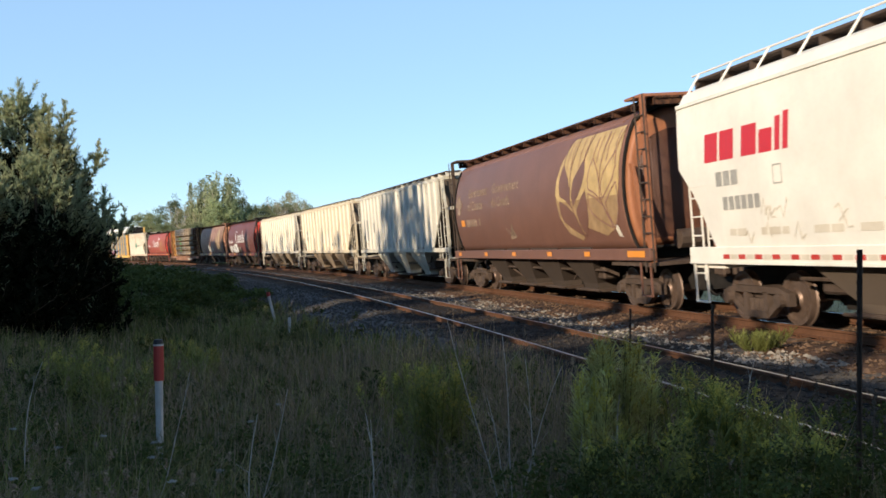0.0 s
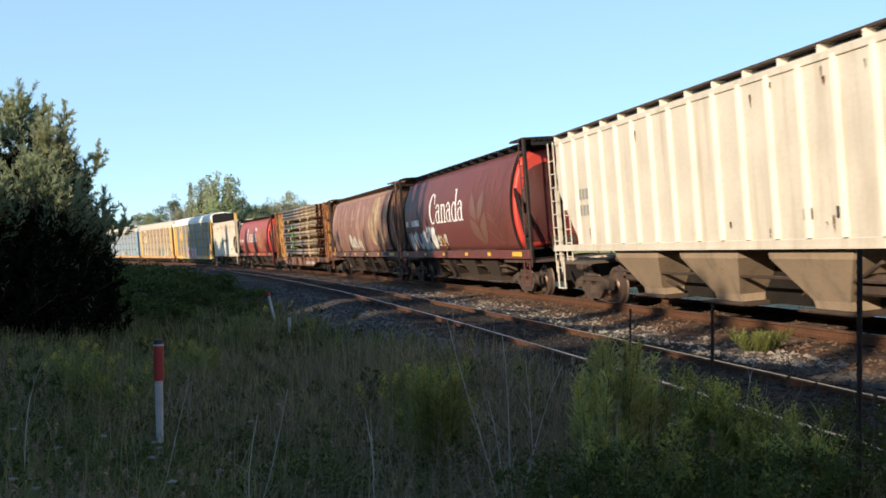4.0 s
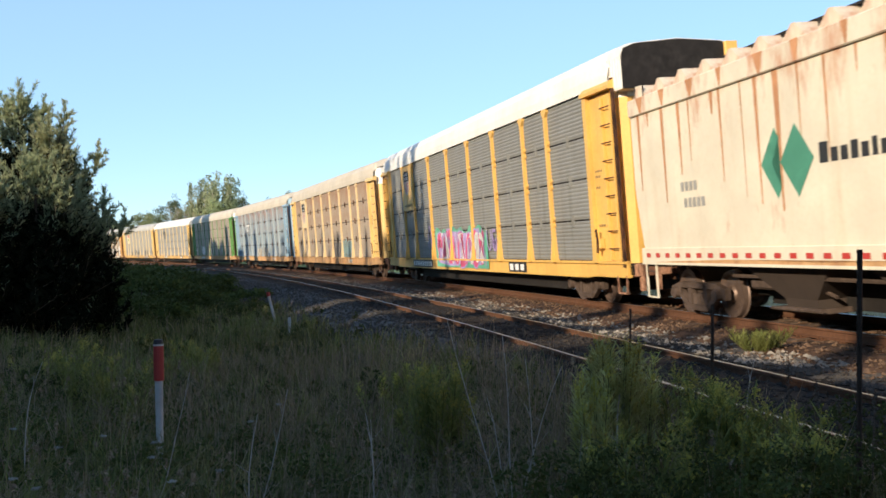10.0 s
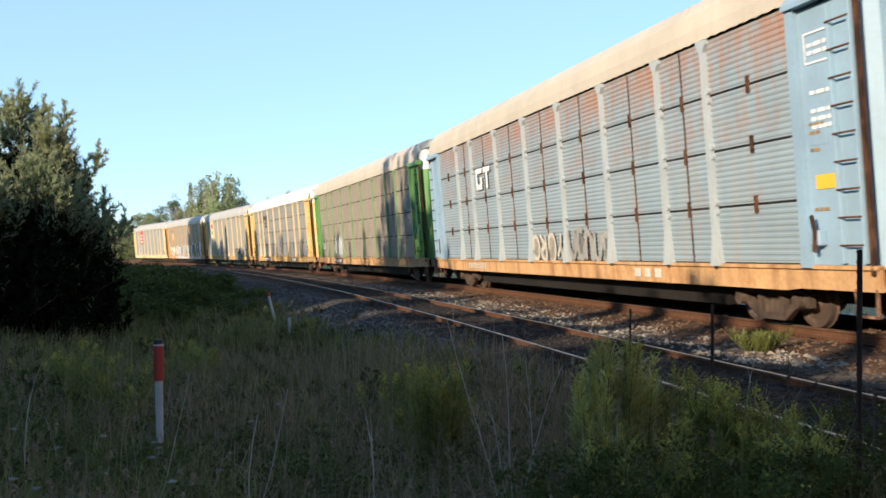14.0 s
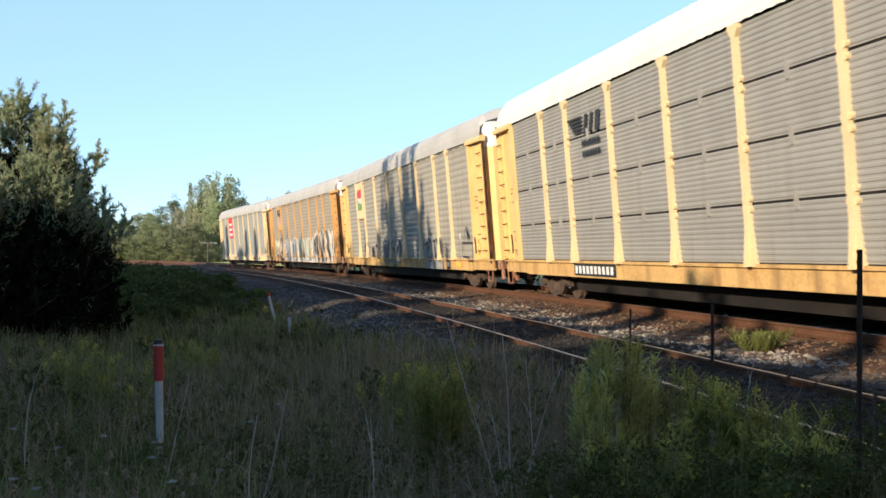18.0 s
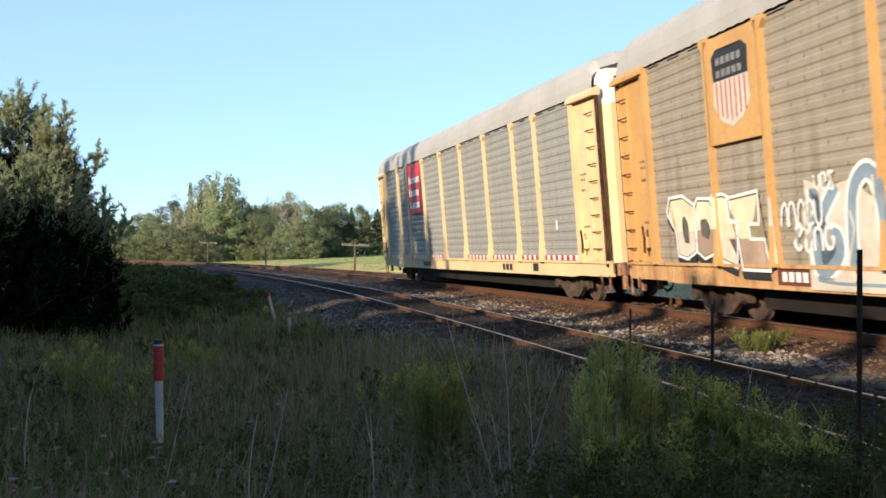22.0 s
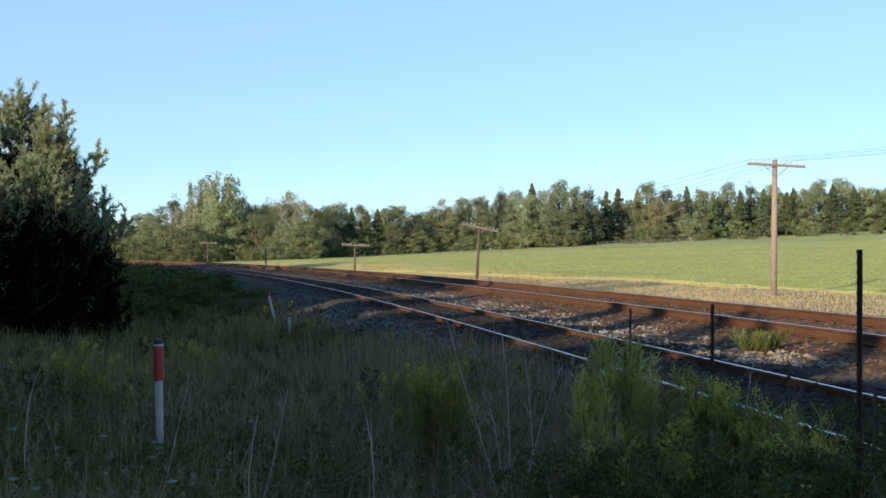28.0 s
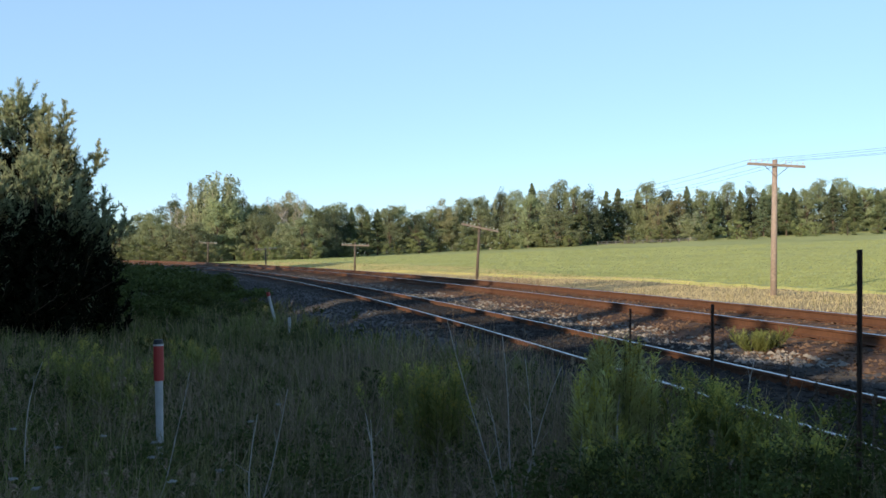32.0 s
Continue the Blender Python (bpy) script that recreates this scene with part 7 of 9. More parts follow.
def build_autoracks():
    k = [K0 + i * 28.5853 + d for i, d in enumerate(SLACK)]
    side = flat(-1.505)
    # last car: grey sheets, pale yellow posts, red emblem panel
    c = autorack(0, k[0], "grey-panelled autorack with pale yellow posts and red emblem board", M_GALV, M_YELLOW_PALE, M_YELLOW_PALE, M_ROOF_GREY, M_YELLOW_PALE, POSTS, 1, 0.23)
    part("emblem_board", box(B(), -7.06, -4.42, -1.53, -1.497, 3.0, 5.12, 0.006), M_LETTER_RED, c, "red emblem board")
    for z, n in ((4.32, 8), (3.78, 7), (3.26, 7)):
        bars(c, -6.78, z, [0.20] * n, 0.24, flat(-1.532), M_LETTER, 0.055, 0.03, "emblem_bar", "white bars of lettering", [1.35] + [1.0] * (n - 1))
    for a, b in zip(POSTS[:-1], POSTS[1:]):
        n = int((b - a - 0.4) / 0.2)
        for m_, par in ((M_REFLECT_RED, 0), (M_LETTER, 1)):
            if abs(a) > 1.5 or a > 0:
                mark(c, "reflector", [rect(a + 0.22 + i * 0.2, a + 0.41 + i * 0.2, 1.135, 1.26) for i in range(n) if i % 2 == par], flat(-1.53), m_, "", 0.006, False)
    sill_panel(c, -5.4, -3.9, 7, False, M_LETTER_BLACK)
    sill_panel(c, 5.25, 6.45, 3, False, M_LETTER_BLACK)
    mark(c, "stencil_panel", [rect(8.15, 8.6, 0.80, 1.02)], flat(-1.485), M_LETTER_BLACK)
    mark(c, "paper_label", [rect(10.2, 10.32, 1.95, 2.2)], flat(-1.48), M_LETTER, "small white paper label")
    # brownish car with long graffiti
    c = autorack(1, k[1], "brownish autorack with orange posts, shield emblem and long graffiti", M_GALV_BROWN, M_ORANGE_YEL, M_SILL_RUST, M_ROOF_GREY, M_ORANGE_YEL, POSTS, 1, 0.23)
    shield(c, -9.1, -7.2, 3.25, 5.15, M_ORANGE_YEL, M_LETTER_BLACK)
    grey, sky_, lime = plain("grey_spray", (0.12, 0.11, 0.10), 0.7, 0, 3, 0.35), plain("dull_blue_spray", (0.25, 0.33, 0.40), 0.7, 0, 3, 0.3), plain("lime_spray", (0.36, 0.42, 0.22), 0.7, 0, 3, 0.3)
    tarn = plain("tarnished_white_spray", (0.66, 0.58, 0.48), 0.7, 0, 3, 0.25)
    chrome = plain("yellowed_white_spray", (0.78, 0.68, 0.47), 0.6, 0, 2.5, 0.25)
    smoke = plain("smoky_salmon_spray", (0.46, 0.33, 0.25), 0.7, 0, 2.0, 0.4)
    blocks = (([(-11.21, 2.12), (-11.06, 2.42), (-10.46, 2.44), (-9.97, 2.24), (-9.91, 1.78), (-10.0, 1.33), (-10.38, 1.19), (-10.8, 1.26), (-10.82, 1.72)], (-10.40, 1.76, 0.13, 0.27)),
              ([(-9.98, 2.2), (-9.82, 2.35), (-9.3, 2.32), (-9.17, 2.04), (-9.15, 1.56), (-9.29, 1.29), (-9.65, 1.2), (-9.94, 1.33), (-9.96, 1.78)], (-9.57, 1.77, 0.17, 0.20)),
              ([(-9.25, 2.36), (-8.83, 2.38), (-8.6, 2.31), (-8.59, 1.86), (-8.32, 1.86), (-8.44, 1.05), (-9.17, 1.21), (-9.2, 1.88)], None),
              ([(-8.68, 2.29), (-7.59, 2.36), (-7.61, 1.8), (-7.95, 1.81), (-7.92, 1.55), (-7.46, 1.54), (-7.33, 1.01), (-8.25, 1.02), (-8.4, 1.86), (-8.62, 1.9)], None))
    for i, (body, hole) in enumerate(blocks):
        mark(c, "graffiti_shadow", [[(x - 0.03, z - 0.16) for x, z in body]], side, M_LETTER_BLACK, "black drop shadow of the block graffiti" if not i else "", 0.009 + 0.0006 * i)
        mark(c, "graffiti_fill", [body], side, chrome, "yellowed white block graffiti" if not i else "", 0.012 + 0.002 * i)
        low = min(z for x, z in body)
        mark(c, "graffiti_patch", [[(x, max(low, min(z, low + 0.55))) for x, z in body]], side, smoke if i % 2 else tarn, "", 0.0126 + 0.002 * i)
        mark(c, "graffiti_edge", ribbon(body + body[:1], 0.055), side, M_LETTER, "", 0.0216 + 0.0005 * i)
        mark(c, "graffiti_line", ribbon([(x * 0.93 + 0.07 * sum(q[0] for q in body) / len(body), z * 0.93 + 0.07 * 1.7) for x, z in body + body[:1]], 0.025), side, grey, "", 0.0213)
        if hole:
            mark(c, "graffiti_counter", [blob(*hole, random.Random(40 + i))], side, grey, "", 0.0215)
    mark(c, "graffiti_patch", [[(-9.17, 1.28), (-9.03, 1.26), (-9.035, 2.34), (-9.165, 2.34)]], flat(-1.556), chrome, "graffiti run over the post", 0.004)
    scrawl(c, -6.95, -5.72, 1.72, 2.2, side, 71, 5, M_LETTER, None, 0.05, "small white scrawled graffiti")
    scrawl(c, -6.6, -5.5, 1.35, 1.8, side, 72, 4, M_LETTER, None, 0.06)
    scrawl(c, -5.95, -5.4, 2.25, 2.55, side, 73, 3, M_LETTER, None, 0.04)
    mark(c, "sill_patch", [rect(-7.2, -4.5, 0.78, 1.05)], flat(-1.483), M_MAROON, "dull red patch on the sill", 0.004)
    bars(c, -7.05, 0.84, [0.15] * 4 + [-0.25] + [0.15] * 6, 0.16, flat(-1.49), M_LETTER, 0.05)
    piece(c, -6.2, -0.4, 0.74, 2.45, tarn, sky_, side, 6, 5, "", 0.2, M_PALE, [(0.05, [(-6.0, 0.9), (-5.0, 0.85), (-1.0, 0.9)])])
    scrawl(c, -6.1, -0.5, 0.95, 2.5, side, 61, 6, sky_, M_LETTER, 0.20, "blue graffiti with white edges")
    piece(c, -0.2, 5.3, 0.74, 2.5, tarn, sky_, side, 7, 6, "", 0.2, M_PALE, [(0.08, [(0.2, 0.95), (2.0, 0.86), (4.4, 0.95)])])
    scrawl(c, -0.1, 5.2, 0.95, 2.65, side, 62, 5, sky_, M_LETTER, 0.26, "blue and lime graffiti with white edges", lime)
    piece(c, 5.2, 11.0, 0.74, 2.95, tarn, grey, side, 8, 6, "large grey and white graffiti", 0.27, M_PALE, [
        (0.62, [(6.8, 2.25), (6.1, 2.2), (5.7, 1.75), (6.3, 1.45), (6.6, 1.15), (6.3, 0.82)]), (0.5, [(7.3, 2.5), (7.4, 1.9), (7.8, 1.3), (8.2, 0.85)]),
        (0.46, [(8.8, 2.55), (8.4, 2.0), (8.7, 1.5), (9.2, 0.86)]), (0.5, [(9.3, 2.6), (9.9, 2.55), (10.1, 2.0), (9.6, 1.75), (10.1, 1.4), (10.5, 0.95)]), (0.14, [(6.7, 0.85), (7.3, 1.2), (7.8, 0.86)])])
    mark(c, "graffiti_outline", ribbon([(5.2 + 5.8 * i / 30, 2.78 - 2.33 * (0.03 + 0.07 * math.sin(i * 1.05))) for i in range(31)], 0.045), side, grey, "", 0.022)
    for i, x_ in enumerate(POSTS[2:-1]):        # the spray runs on over the posts
        up = (2.25, 2.35, 2.4, 2.45, 2.5, 2.7, 2.75)[i]
        mark(c, "graffiti_patch", [[(x_ - 0.14, 1.14), (x_ + 0.14, 1.14), (x_ + 0.068, 1.78), (x_ + 0.06, up - 0.08), (x_ + 0.01, up), (x_ - 0.06, up - 0.05), (x_ - 0.068, 1.78)]], flat(-1.556), tarn if i in (0, 4, 6) else grey if i == 5 else sky_, "", 0.004)
    scrawl(c, 10.6, 11.75, 1.0, 2.75, side, 63, 2, M_LETTER, None, 0.07, "white scrawled graffiti")
    scrawl(c, 10.5, 11.7, 2.0, 2.9, side, 64, 4, M_LETTER, None, 0.05)
    # grey car, yellow posts, coloured flag emblem
    c = autorack(2, k[2], "grey-panelled autorack with yellow posts and red-green emblem", M_GALV_OLIVE, M_YELLOW_PALE, M_SILL_YEL, M_ROOF_GREY, M_YELLOW, POSTS, 1, 0.23)
    part("emblem_plate", box(B(), -9.18, -7.1, -1.56, -1.50, 3.2, 5.15, 0.006), M_YELLOW_PALE, c, "yellow emblem board")
    s = flat(-1.562)
    mark(c, "emblem_flag", [[(-8.62, 4.62), (-8.35, 4.80), (-8.0, 4.74), (-7.52, 4.84), (-7.52, 4.38), (-7.9, 4.28), (-8.3, 4.36), (-8.62, 4.30)]], s, M_LETTER_RED, "red wave")
    mark(c, "emblem_flag", [[(-8.62, 4.36), (-8.62, 3.62), (-8.3, 3.72), (-7.95, 3.62), (-7.52, 3.74), (-7.52, 3.98), (-8.1, 4.06)]], s, M_GREEN, "green wave")
    bars(c, -8.5, 4.05, [0.24, 0.2, 0.26], 0.26, s, M_LETTER, 0.04, 0.1, "emblem_bar")
    silver = plain("silver_grey_spray", (0.30, 0.29, 0.265), 0.6, 0, 4, 0.25)
    scrawl(c, -3.15, 0.55, 0.85, 2.0, side, 15, 6, silver, M_LETTER_BLACK, 0.17, "silver bubble graffiti outlined in black")
    scrawl(c, -6.0, -4.5, 1.1, 1.8, side, 17, 3, M_LETTER_BLACK, None, 0.05, "thin black line graffiti")
    scrawl(c, -7.9, -6.5, 1.3, 2.0, side, 14, 3, M_LETTER_GREY, None, 0.06, "faint grey line graffiti")
    piece(c, 4.85, 7.5, 0.70, 1.98, silver, M_LETTER_BLACK, side, 16, 3, "silver block graffiti with heavy black strokes", 0.1, silver, [
        (0.11, [(4.92, 1.67), (5.56, 1.77), (5.61, 1.55), (5.31, 1.51), (5.48, 1.04)]), (0.16, [(5.73, 1.79), (5.99, 1.81), (6.03, 1.40), (5.86, 1.04)]), (0.2, [(5.31, 1.20), (5.56, 1.04), (5.78, 1.08)]),
        (0.13, [(6.25, 1.81), (6.59, 1.79), (6.46, 1.51), (6.68, 1.24), (6.42, 1.04)]), (0.2, [(6.85, 1.81), (7.36, 1.79), (7.44, 1.47), (7.15, 1.32), (7.10, 0.96)]), (0.06, [(5.56, 0.96), (5.65, 0.73)]), (0.07, [(6.25, 0.96), (6.42, 0.73)])])
    sill_panel(c, 7.9, 8.45, 3)
    mark(c, "reflector", [rect(9.3, 9.9, 0.82, 0.97)], flat(-1.49), M_REFLECT)
    mark(c, "paper_label", [rect(9.95, 10.05, 1.85, 2.05)], flat(-1.48), M_LETTER, "small white paper label")
    mark(c, "graffiti_outline", ribbon([(10.35, 1.2), (10.35, 1.7), (11.6, 1.7), (11.5, 1.05), (11.0, 1.05), (11.0, 1.2), (10.35, 1.2)], 0.05) + ribbon([(10.7, 1.7), (10.7, 1.95), (10.95, 2.3), (11.2, 1.98), (11.1, 1.7)], 0.04), side, M_LETTER_BLACK, "black outline sketch", 0.03)
    # grey car with black mark
    c = autorack(3, k[3], "grey-panelled autorack with yellow posts and white roof", M_GALV_PLAIN, M_YELLOW_PALE, M_SILL_YEL, M_ROOF_WHITE, M_YELLOW, POSTS, 4, 0.10)
    mark(c, "emblem_bar", [rect(-7.0 + 0.10 * i, -6.0, 4.62 - i * 0.09, 4.67 - i * 0.09) for i in range(5)] + [[(-5.95, 4.22), (-5.75, 4.22), (-5.6, 4.68), (-5.8, 4.68)], [(-5.6, 4.22), (-5.42, 4.22), (-5.25, 4.68), (-5.42, 4.68)], [(-5.2, 4.22), (-4.95, 4.22), (-4.8, 4.68), (-5.08, 4.68)]], side, M_LETTER_BLACK, "black striped emblem", 0.006, False)
    bars(c, -6.1, 3.92, [0.13] * 7, 0.15, side, M_LETTER_BLACK, 0.04), bars(c, -6.1, 3.66, [0.13] * 7, 0.15, side, M_LETTER_BLACK, 0.04)
    sill_panel(c, -7.35, -4.6, 10), sill_panel(c, 5.35, 7.0, 3), sill_panel(c, 11.3, 11.75, 2)
    # green-ended car
    c = autorack(4, k[4], "weathered brown-grey autorack with green posts and ends", M_GALV_BROWN, M_GREEN_POST, M_SILL_RUST, M_ROOF_CREAM, M_GREEN, POSTS, 4, 0.10)
    mark(c, "graffiti_line", ribbon([(-11.45, 2.15), (-11.35, 1.75), (-11.1, 1.6), (-11.0, 2.0), (-10.75, 1.65), (-10.5, 1.7), (-10.4, 2.15)], 0.07) + ribbon([(-10.9, 1.3), (-10.75, 1.45), (-10.6, 1.3)], 0.04), side, M_LETTER, "white line graffiti", 0.02)
    haze_ = plain("thin_white_spray", (0.50, 0.46, 0.40), 0.7, 0, 2.0, 0.35)
    mark(c, "graffiti_fill", [blob(-5.0, 1.75, 0.75, 0.62, random.Random(3)), blob(-6.4, 1.7, 0.8, 0.35, random.Random(4))], side, haze_, "thin cloud of white spray", 0.010, False)
    scrawl(c, -7.2, -4.4, 1.15, 2.35, side, 25, 4, M_LETTER, None, 0.08, "white line graffiti")
    scrawl(c, -7.0, -4.9, 1.3, 2.2, side, 27, 5, M_LETTER, None, 0.05)
    sill_panel(c, -7.8, -5.3, 10)
    # blue car
    c = autorack(5, k[5], "faded blue autorack with rust-stained sheets and orange sill", M_BLUEPANEL, M_BLUE_POST, M_SILL_RUST, M_ROOF_CREAM, M_BLUE, POSTS, 4, 0.10, None, M_BLUE)
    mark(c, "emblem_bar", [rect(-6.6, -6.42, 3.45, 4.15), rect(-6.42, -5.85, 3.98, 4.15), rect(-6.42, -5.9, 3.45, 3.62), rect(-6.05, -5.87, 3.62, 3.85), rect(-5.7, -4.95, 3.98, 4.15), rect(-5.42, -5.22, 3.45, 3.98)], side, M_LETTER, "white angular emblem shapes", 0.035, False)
    scrawl(c, -1.25, 1.25, 1.1, 1.95, side, 35, 4, M_PALE, M_LETTER_GREY, 0.09, "white-edged graffiti")
    scrawl(c, 1.6, 4.3, 1.12, 1.95, side, 36, 5, M_LETTER_GREY, None, 0.16, "faint dark grey graffiti")
    mark(c, "reflector", [rect(12.2, 12.75, 2.28, 2.5)], flat(-1.478), M_REFLECT)
    mark(c, "stencil_panel", ribbon([(12.15, 4.2), (12.8, 4.2), (12.8, 4.65), (12.15, 4.65), (12.15, 4.2)], 0.03), flat(-1.478), M_LETTER, "", 0.01)
    for z_ in (3.2, 3.32, 3.44, 3.72, 4.32, 4.44):
        bars(c, 12.2, z_, [0.12, 0.2, 0.14], 0.06, flat(-1.478), M_LETTER, 0.04)
    sill_panel(c, 5.3, 6.95, 3, False, M_PALE), sill_panel(c, -8.6, -6.2, 10, False, M_PALE)
    # tan car
    c = autorack(6, k[6], "dusty tan autorack with yellow posts and worn shield emblem", M_GALV_TAN, M_YELLOW_PALE, M_SILL_RUST, M_ROOF_CREAM, M_YELLOW, POSTS, 4, 0.10)
    shield(c, -9.1, -7.2, 3.15, 5.15, M_YELLOW_PALE, M_LETTER_BLACK)
    teal_f = plain("faded_teal_spray", (0.24, 0.34, 0.33), 0.7, 0, 2, 0.3)
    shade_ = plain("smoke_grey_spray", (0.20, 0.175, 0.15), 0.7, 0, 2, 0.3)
    piece(c, 1.8, 4.15, 1.1, 2.05, shade_, M_LETTER_GREY, side, 45, 3, "smoke-grey block graffiti", 0.05, shade_, [(0.05, [(2.1, 1.3), (2.3, 1.9), (2.6, 1.4), (2.8, 1.9), (3.2, 1.5), (3.6, 1.95), (3.9, 1.4)])])
    piece(c, 4.55, 7.05, 1.1, 2.2, teal_f, shade_, side, 46, 3, "faded teal block graffiti", 0.06, teal_f, [(0.07, [(4.8, 1.7), (5.0, 2.0), (5.3, 1.7), (5.6, 2.0), (5.9, 1.7), (6.3, 2.0), (6.7, 1.8)]), (0.05, [(5.0, 1.3), (5.8, 1.22), (6.7, 1.32)])])
    sill_panel(c, 5.5, 6.85, 3, False, M_PALE)
    # yellow lead autorack, its near end standing open above
    c = autorack(7, k[7], "grey-panelled autorack with bright yellow posts, shield and graffiti", M_GALV_DARK, M_AMBER, M_AMBER, M_ROOF_WHITE, M_AMBER, POSTS, 4, 0.10)
    shield(c, -9.1, -7.2, 3.2, 5.15, M_AMBER, M_LETTER_BLACK, 0.34, 0.25)
    bars(c, -8.75, 3.38, [0.10] * 8 + [-0.06] + [0.10] * 2, 0.09, flat(-1.557), M_STENCIL, 0.03)
    pink, teal, violet = plain("pink_spray", (0.62, 0.10, 0.22), 0.6, 0, 3, 0.3), plain("teal_spray", (0.13, 0.42, 0.28), 0.6, 0, 3, 0.3), plain("violet_spray", (0.40, 0.30, 0.55), 0.6, 0, 3, 0.3)
    piece(c, -3.9, 3.0, 0.80, 2.35, teal, violet, side, 55, 6, "pink and violet block graffiti with teal edge", 0.34, violet, [(0.5, [(-3.5, 1.75), (-1.5, 1.85), (0.5, 1.75), (2.2, 1.9)]), (0.5, [(-3.4, 1.25), (-1.5, 1.15), (0.5, 1.3), (2.2, 1.2)])])
    scrawl(c, -3.7, 2.7, 0.9, 2.2, side, 58, 8, pink, violet, 0.20)
    scrawl(c, -3.7, 2.7, 0.95, 2.25, side, 52, 10, M_LETTER, None, 0.035)
    scrawl(c, -5.1, -4.55, 1.5, 2.6, side, 59, 1, violet, None, 0.06, "violet line graffiti")
    scrawl(c, 3.0, 4.1, 1.4, 2.2, side, 60, 2, violet, None, 0.07)
    arch = [(-1.45, 5.0), (-1.45, 5.74), (-1.38, 5.92), (-1.1, 6.02), (0, 6.10), (1.1, 6.02), (1.38, 5.92), (1.45, 5.74), (1.45, 5.0)]
    lip = prism(B(), arch, 13.1, 13.86, "x")
    bmesh.ops.recalc_face_normals(lip, faces=lip.faces)
    part("roof_lip", lip, M_ROOF_WHITE, c, "white hood over the end doors")
    for i in range(5):
        part("hood_rib", box(B(), 13.2 + i * 0.14, 13.25 + i * 0.14, -1.475, -1.44, 5.05, 5.72), M_ROOF_WHITE, c)
    part("door_edge", box(B(), 13.88, 13.98, 1.14, 1.46, 5.0, 5.98, 0.02), M_AMBER, c)
    # solid black plate stands in for the unlit inside of the open end
    part("open_end", prism(B(), [(y * 0.985, 5.0 + (z - 5.0) * 0.985) for y, z in arch], 13.84, 13.875, "x"), M_BLACK, c, "black plate in place of the unlit opening above the end doors")
    sill_panel(c, -8.25, -4.75, 10), sill_panel(c, 5.0, 6.65, 3)


def hopper_base(car, length, body_half, sill, under, chutes, chute_mat, sill_z=(1.10, 1.42), wide=0.44):
    """Sill, end platforms, chutes, gates, trucks and couplers under a covered hopper."""
    hb = length / 2 - 0.75
    for sy in (-1, 1):
        s = box(B(), -hb, hb, sy * 1.46 - 0.05, sy * 1.46 + 0.05, sill_z[0], sill_z[1], 0.01)
        box(s, -hb, hb, min(sy * 1.40, sy * 1.52), max(sy * 1.40, sy * 1.52), sill_z[0] - 0.03, sill_z[0] + 0.02)
        part("side_sill", s, sill, car)
    # black box added behind the chutes, standing in for shade
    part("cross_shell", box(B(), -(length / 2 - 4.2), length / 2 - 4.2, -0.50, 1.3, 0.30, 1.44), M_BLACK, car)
    for sx in (-1, 1):
        for q in (4.3, 5.2):
            part("brake_rod", rod(B(), (sx * (length / 2 - q), -1.2, 1.15), (sx * (length / 2 - q - 1.6), -0.9, 0.55), 0.035, 6), M_STEEL, car)
        part("brake_cylinder", box(B(), min(sx * (length / 2 - 4.4), sx * (length / 2 - 5.6)), max(sx * (length / 2 - 4.4), sx * (length / 2 - 5.6)), -1.05, -0.6, 0.62, 0.95, 0.04), M_STEEL, car)
    spine = box(B(), -hb - 0.1, hb + 0.1, -0.32, 0.32, 0.42, 1.02)
    part("centre_sill", spine, M_BLACK, car)
    for sx in (-1, 1):
        p = box(B(), min(sx * (body_half - 1.4), sx * hb), max(sx * (body_half - 1.4), sx * hb), -1.42, 1.42, 1.02, 1.10)
        part("end_platform", p, under, car)
        st = B()
        for q in (-0.24, 0.24):
            box(st, sx * (hb - 0.35) + q - 0.015, sx * (hb - 0.35) + q + 0.015, -1.49, -1.45, 0.36, 1.1)
        box(st, sx * (hb - 0.35) - 0.25, sx * (hb - 0.35) + 0.25, -1.50, -1.44, 0.36, 0.39)
        part("stirrup_step", st, sill, car)
    span = 2 * (length / 2 - 4.2) / chutes
    for i in range(chutes):
        c0 = -(length / 2 - 4.2) + span * (i + 0.5)
        def ring(z, hx, hy):
            return [(c0 - hx, -hy, z), (c0 + hx, -hy, z), (c0 + hx, hy, z), (c0 - hx, hy, z)]
        ch = loft(B(), [ring(1.45, span * wide, 1.38), ring(1.20, span * (wide - 0.02), 1.37), ring(0.50, 0.48, 1.02), ring(0.36, 0.48, 0.98)])
        part("chute", ch, chute_mat, car)
        g = box(B(), c0 - 0.62, c0 + 0.62, -1.06, 1.06, 0.27, 0.36, 0.01)
        rod(g, (c0 - 0.75, -1.12, 0.33), (c0 + 0.75, -1.12, 0.33), 0.03, 6)
        part("outlet_gate", g, M_STEEL, car)
    rodm = B()
    rod(rodm, (-length / 2 + 4, -1.15, 0.86), (length / 2 - 4, -1.15, 0.86), 0.035, 6)
    part("brake_pipe", rodm, M_STEEL, car)
    for sx in (-1, 1):
        add_truck(car, sx * (length / 2 - 2.35))
        add_coupler(car, sx * length / 2)


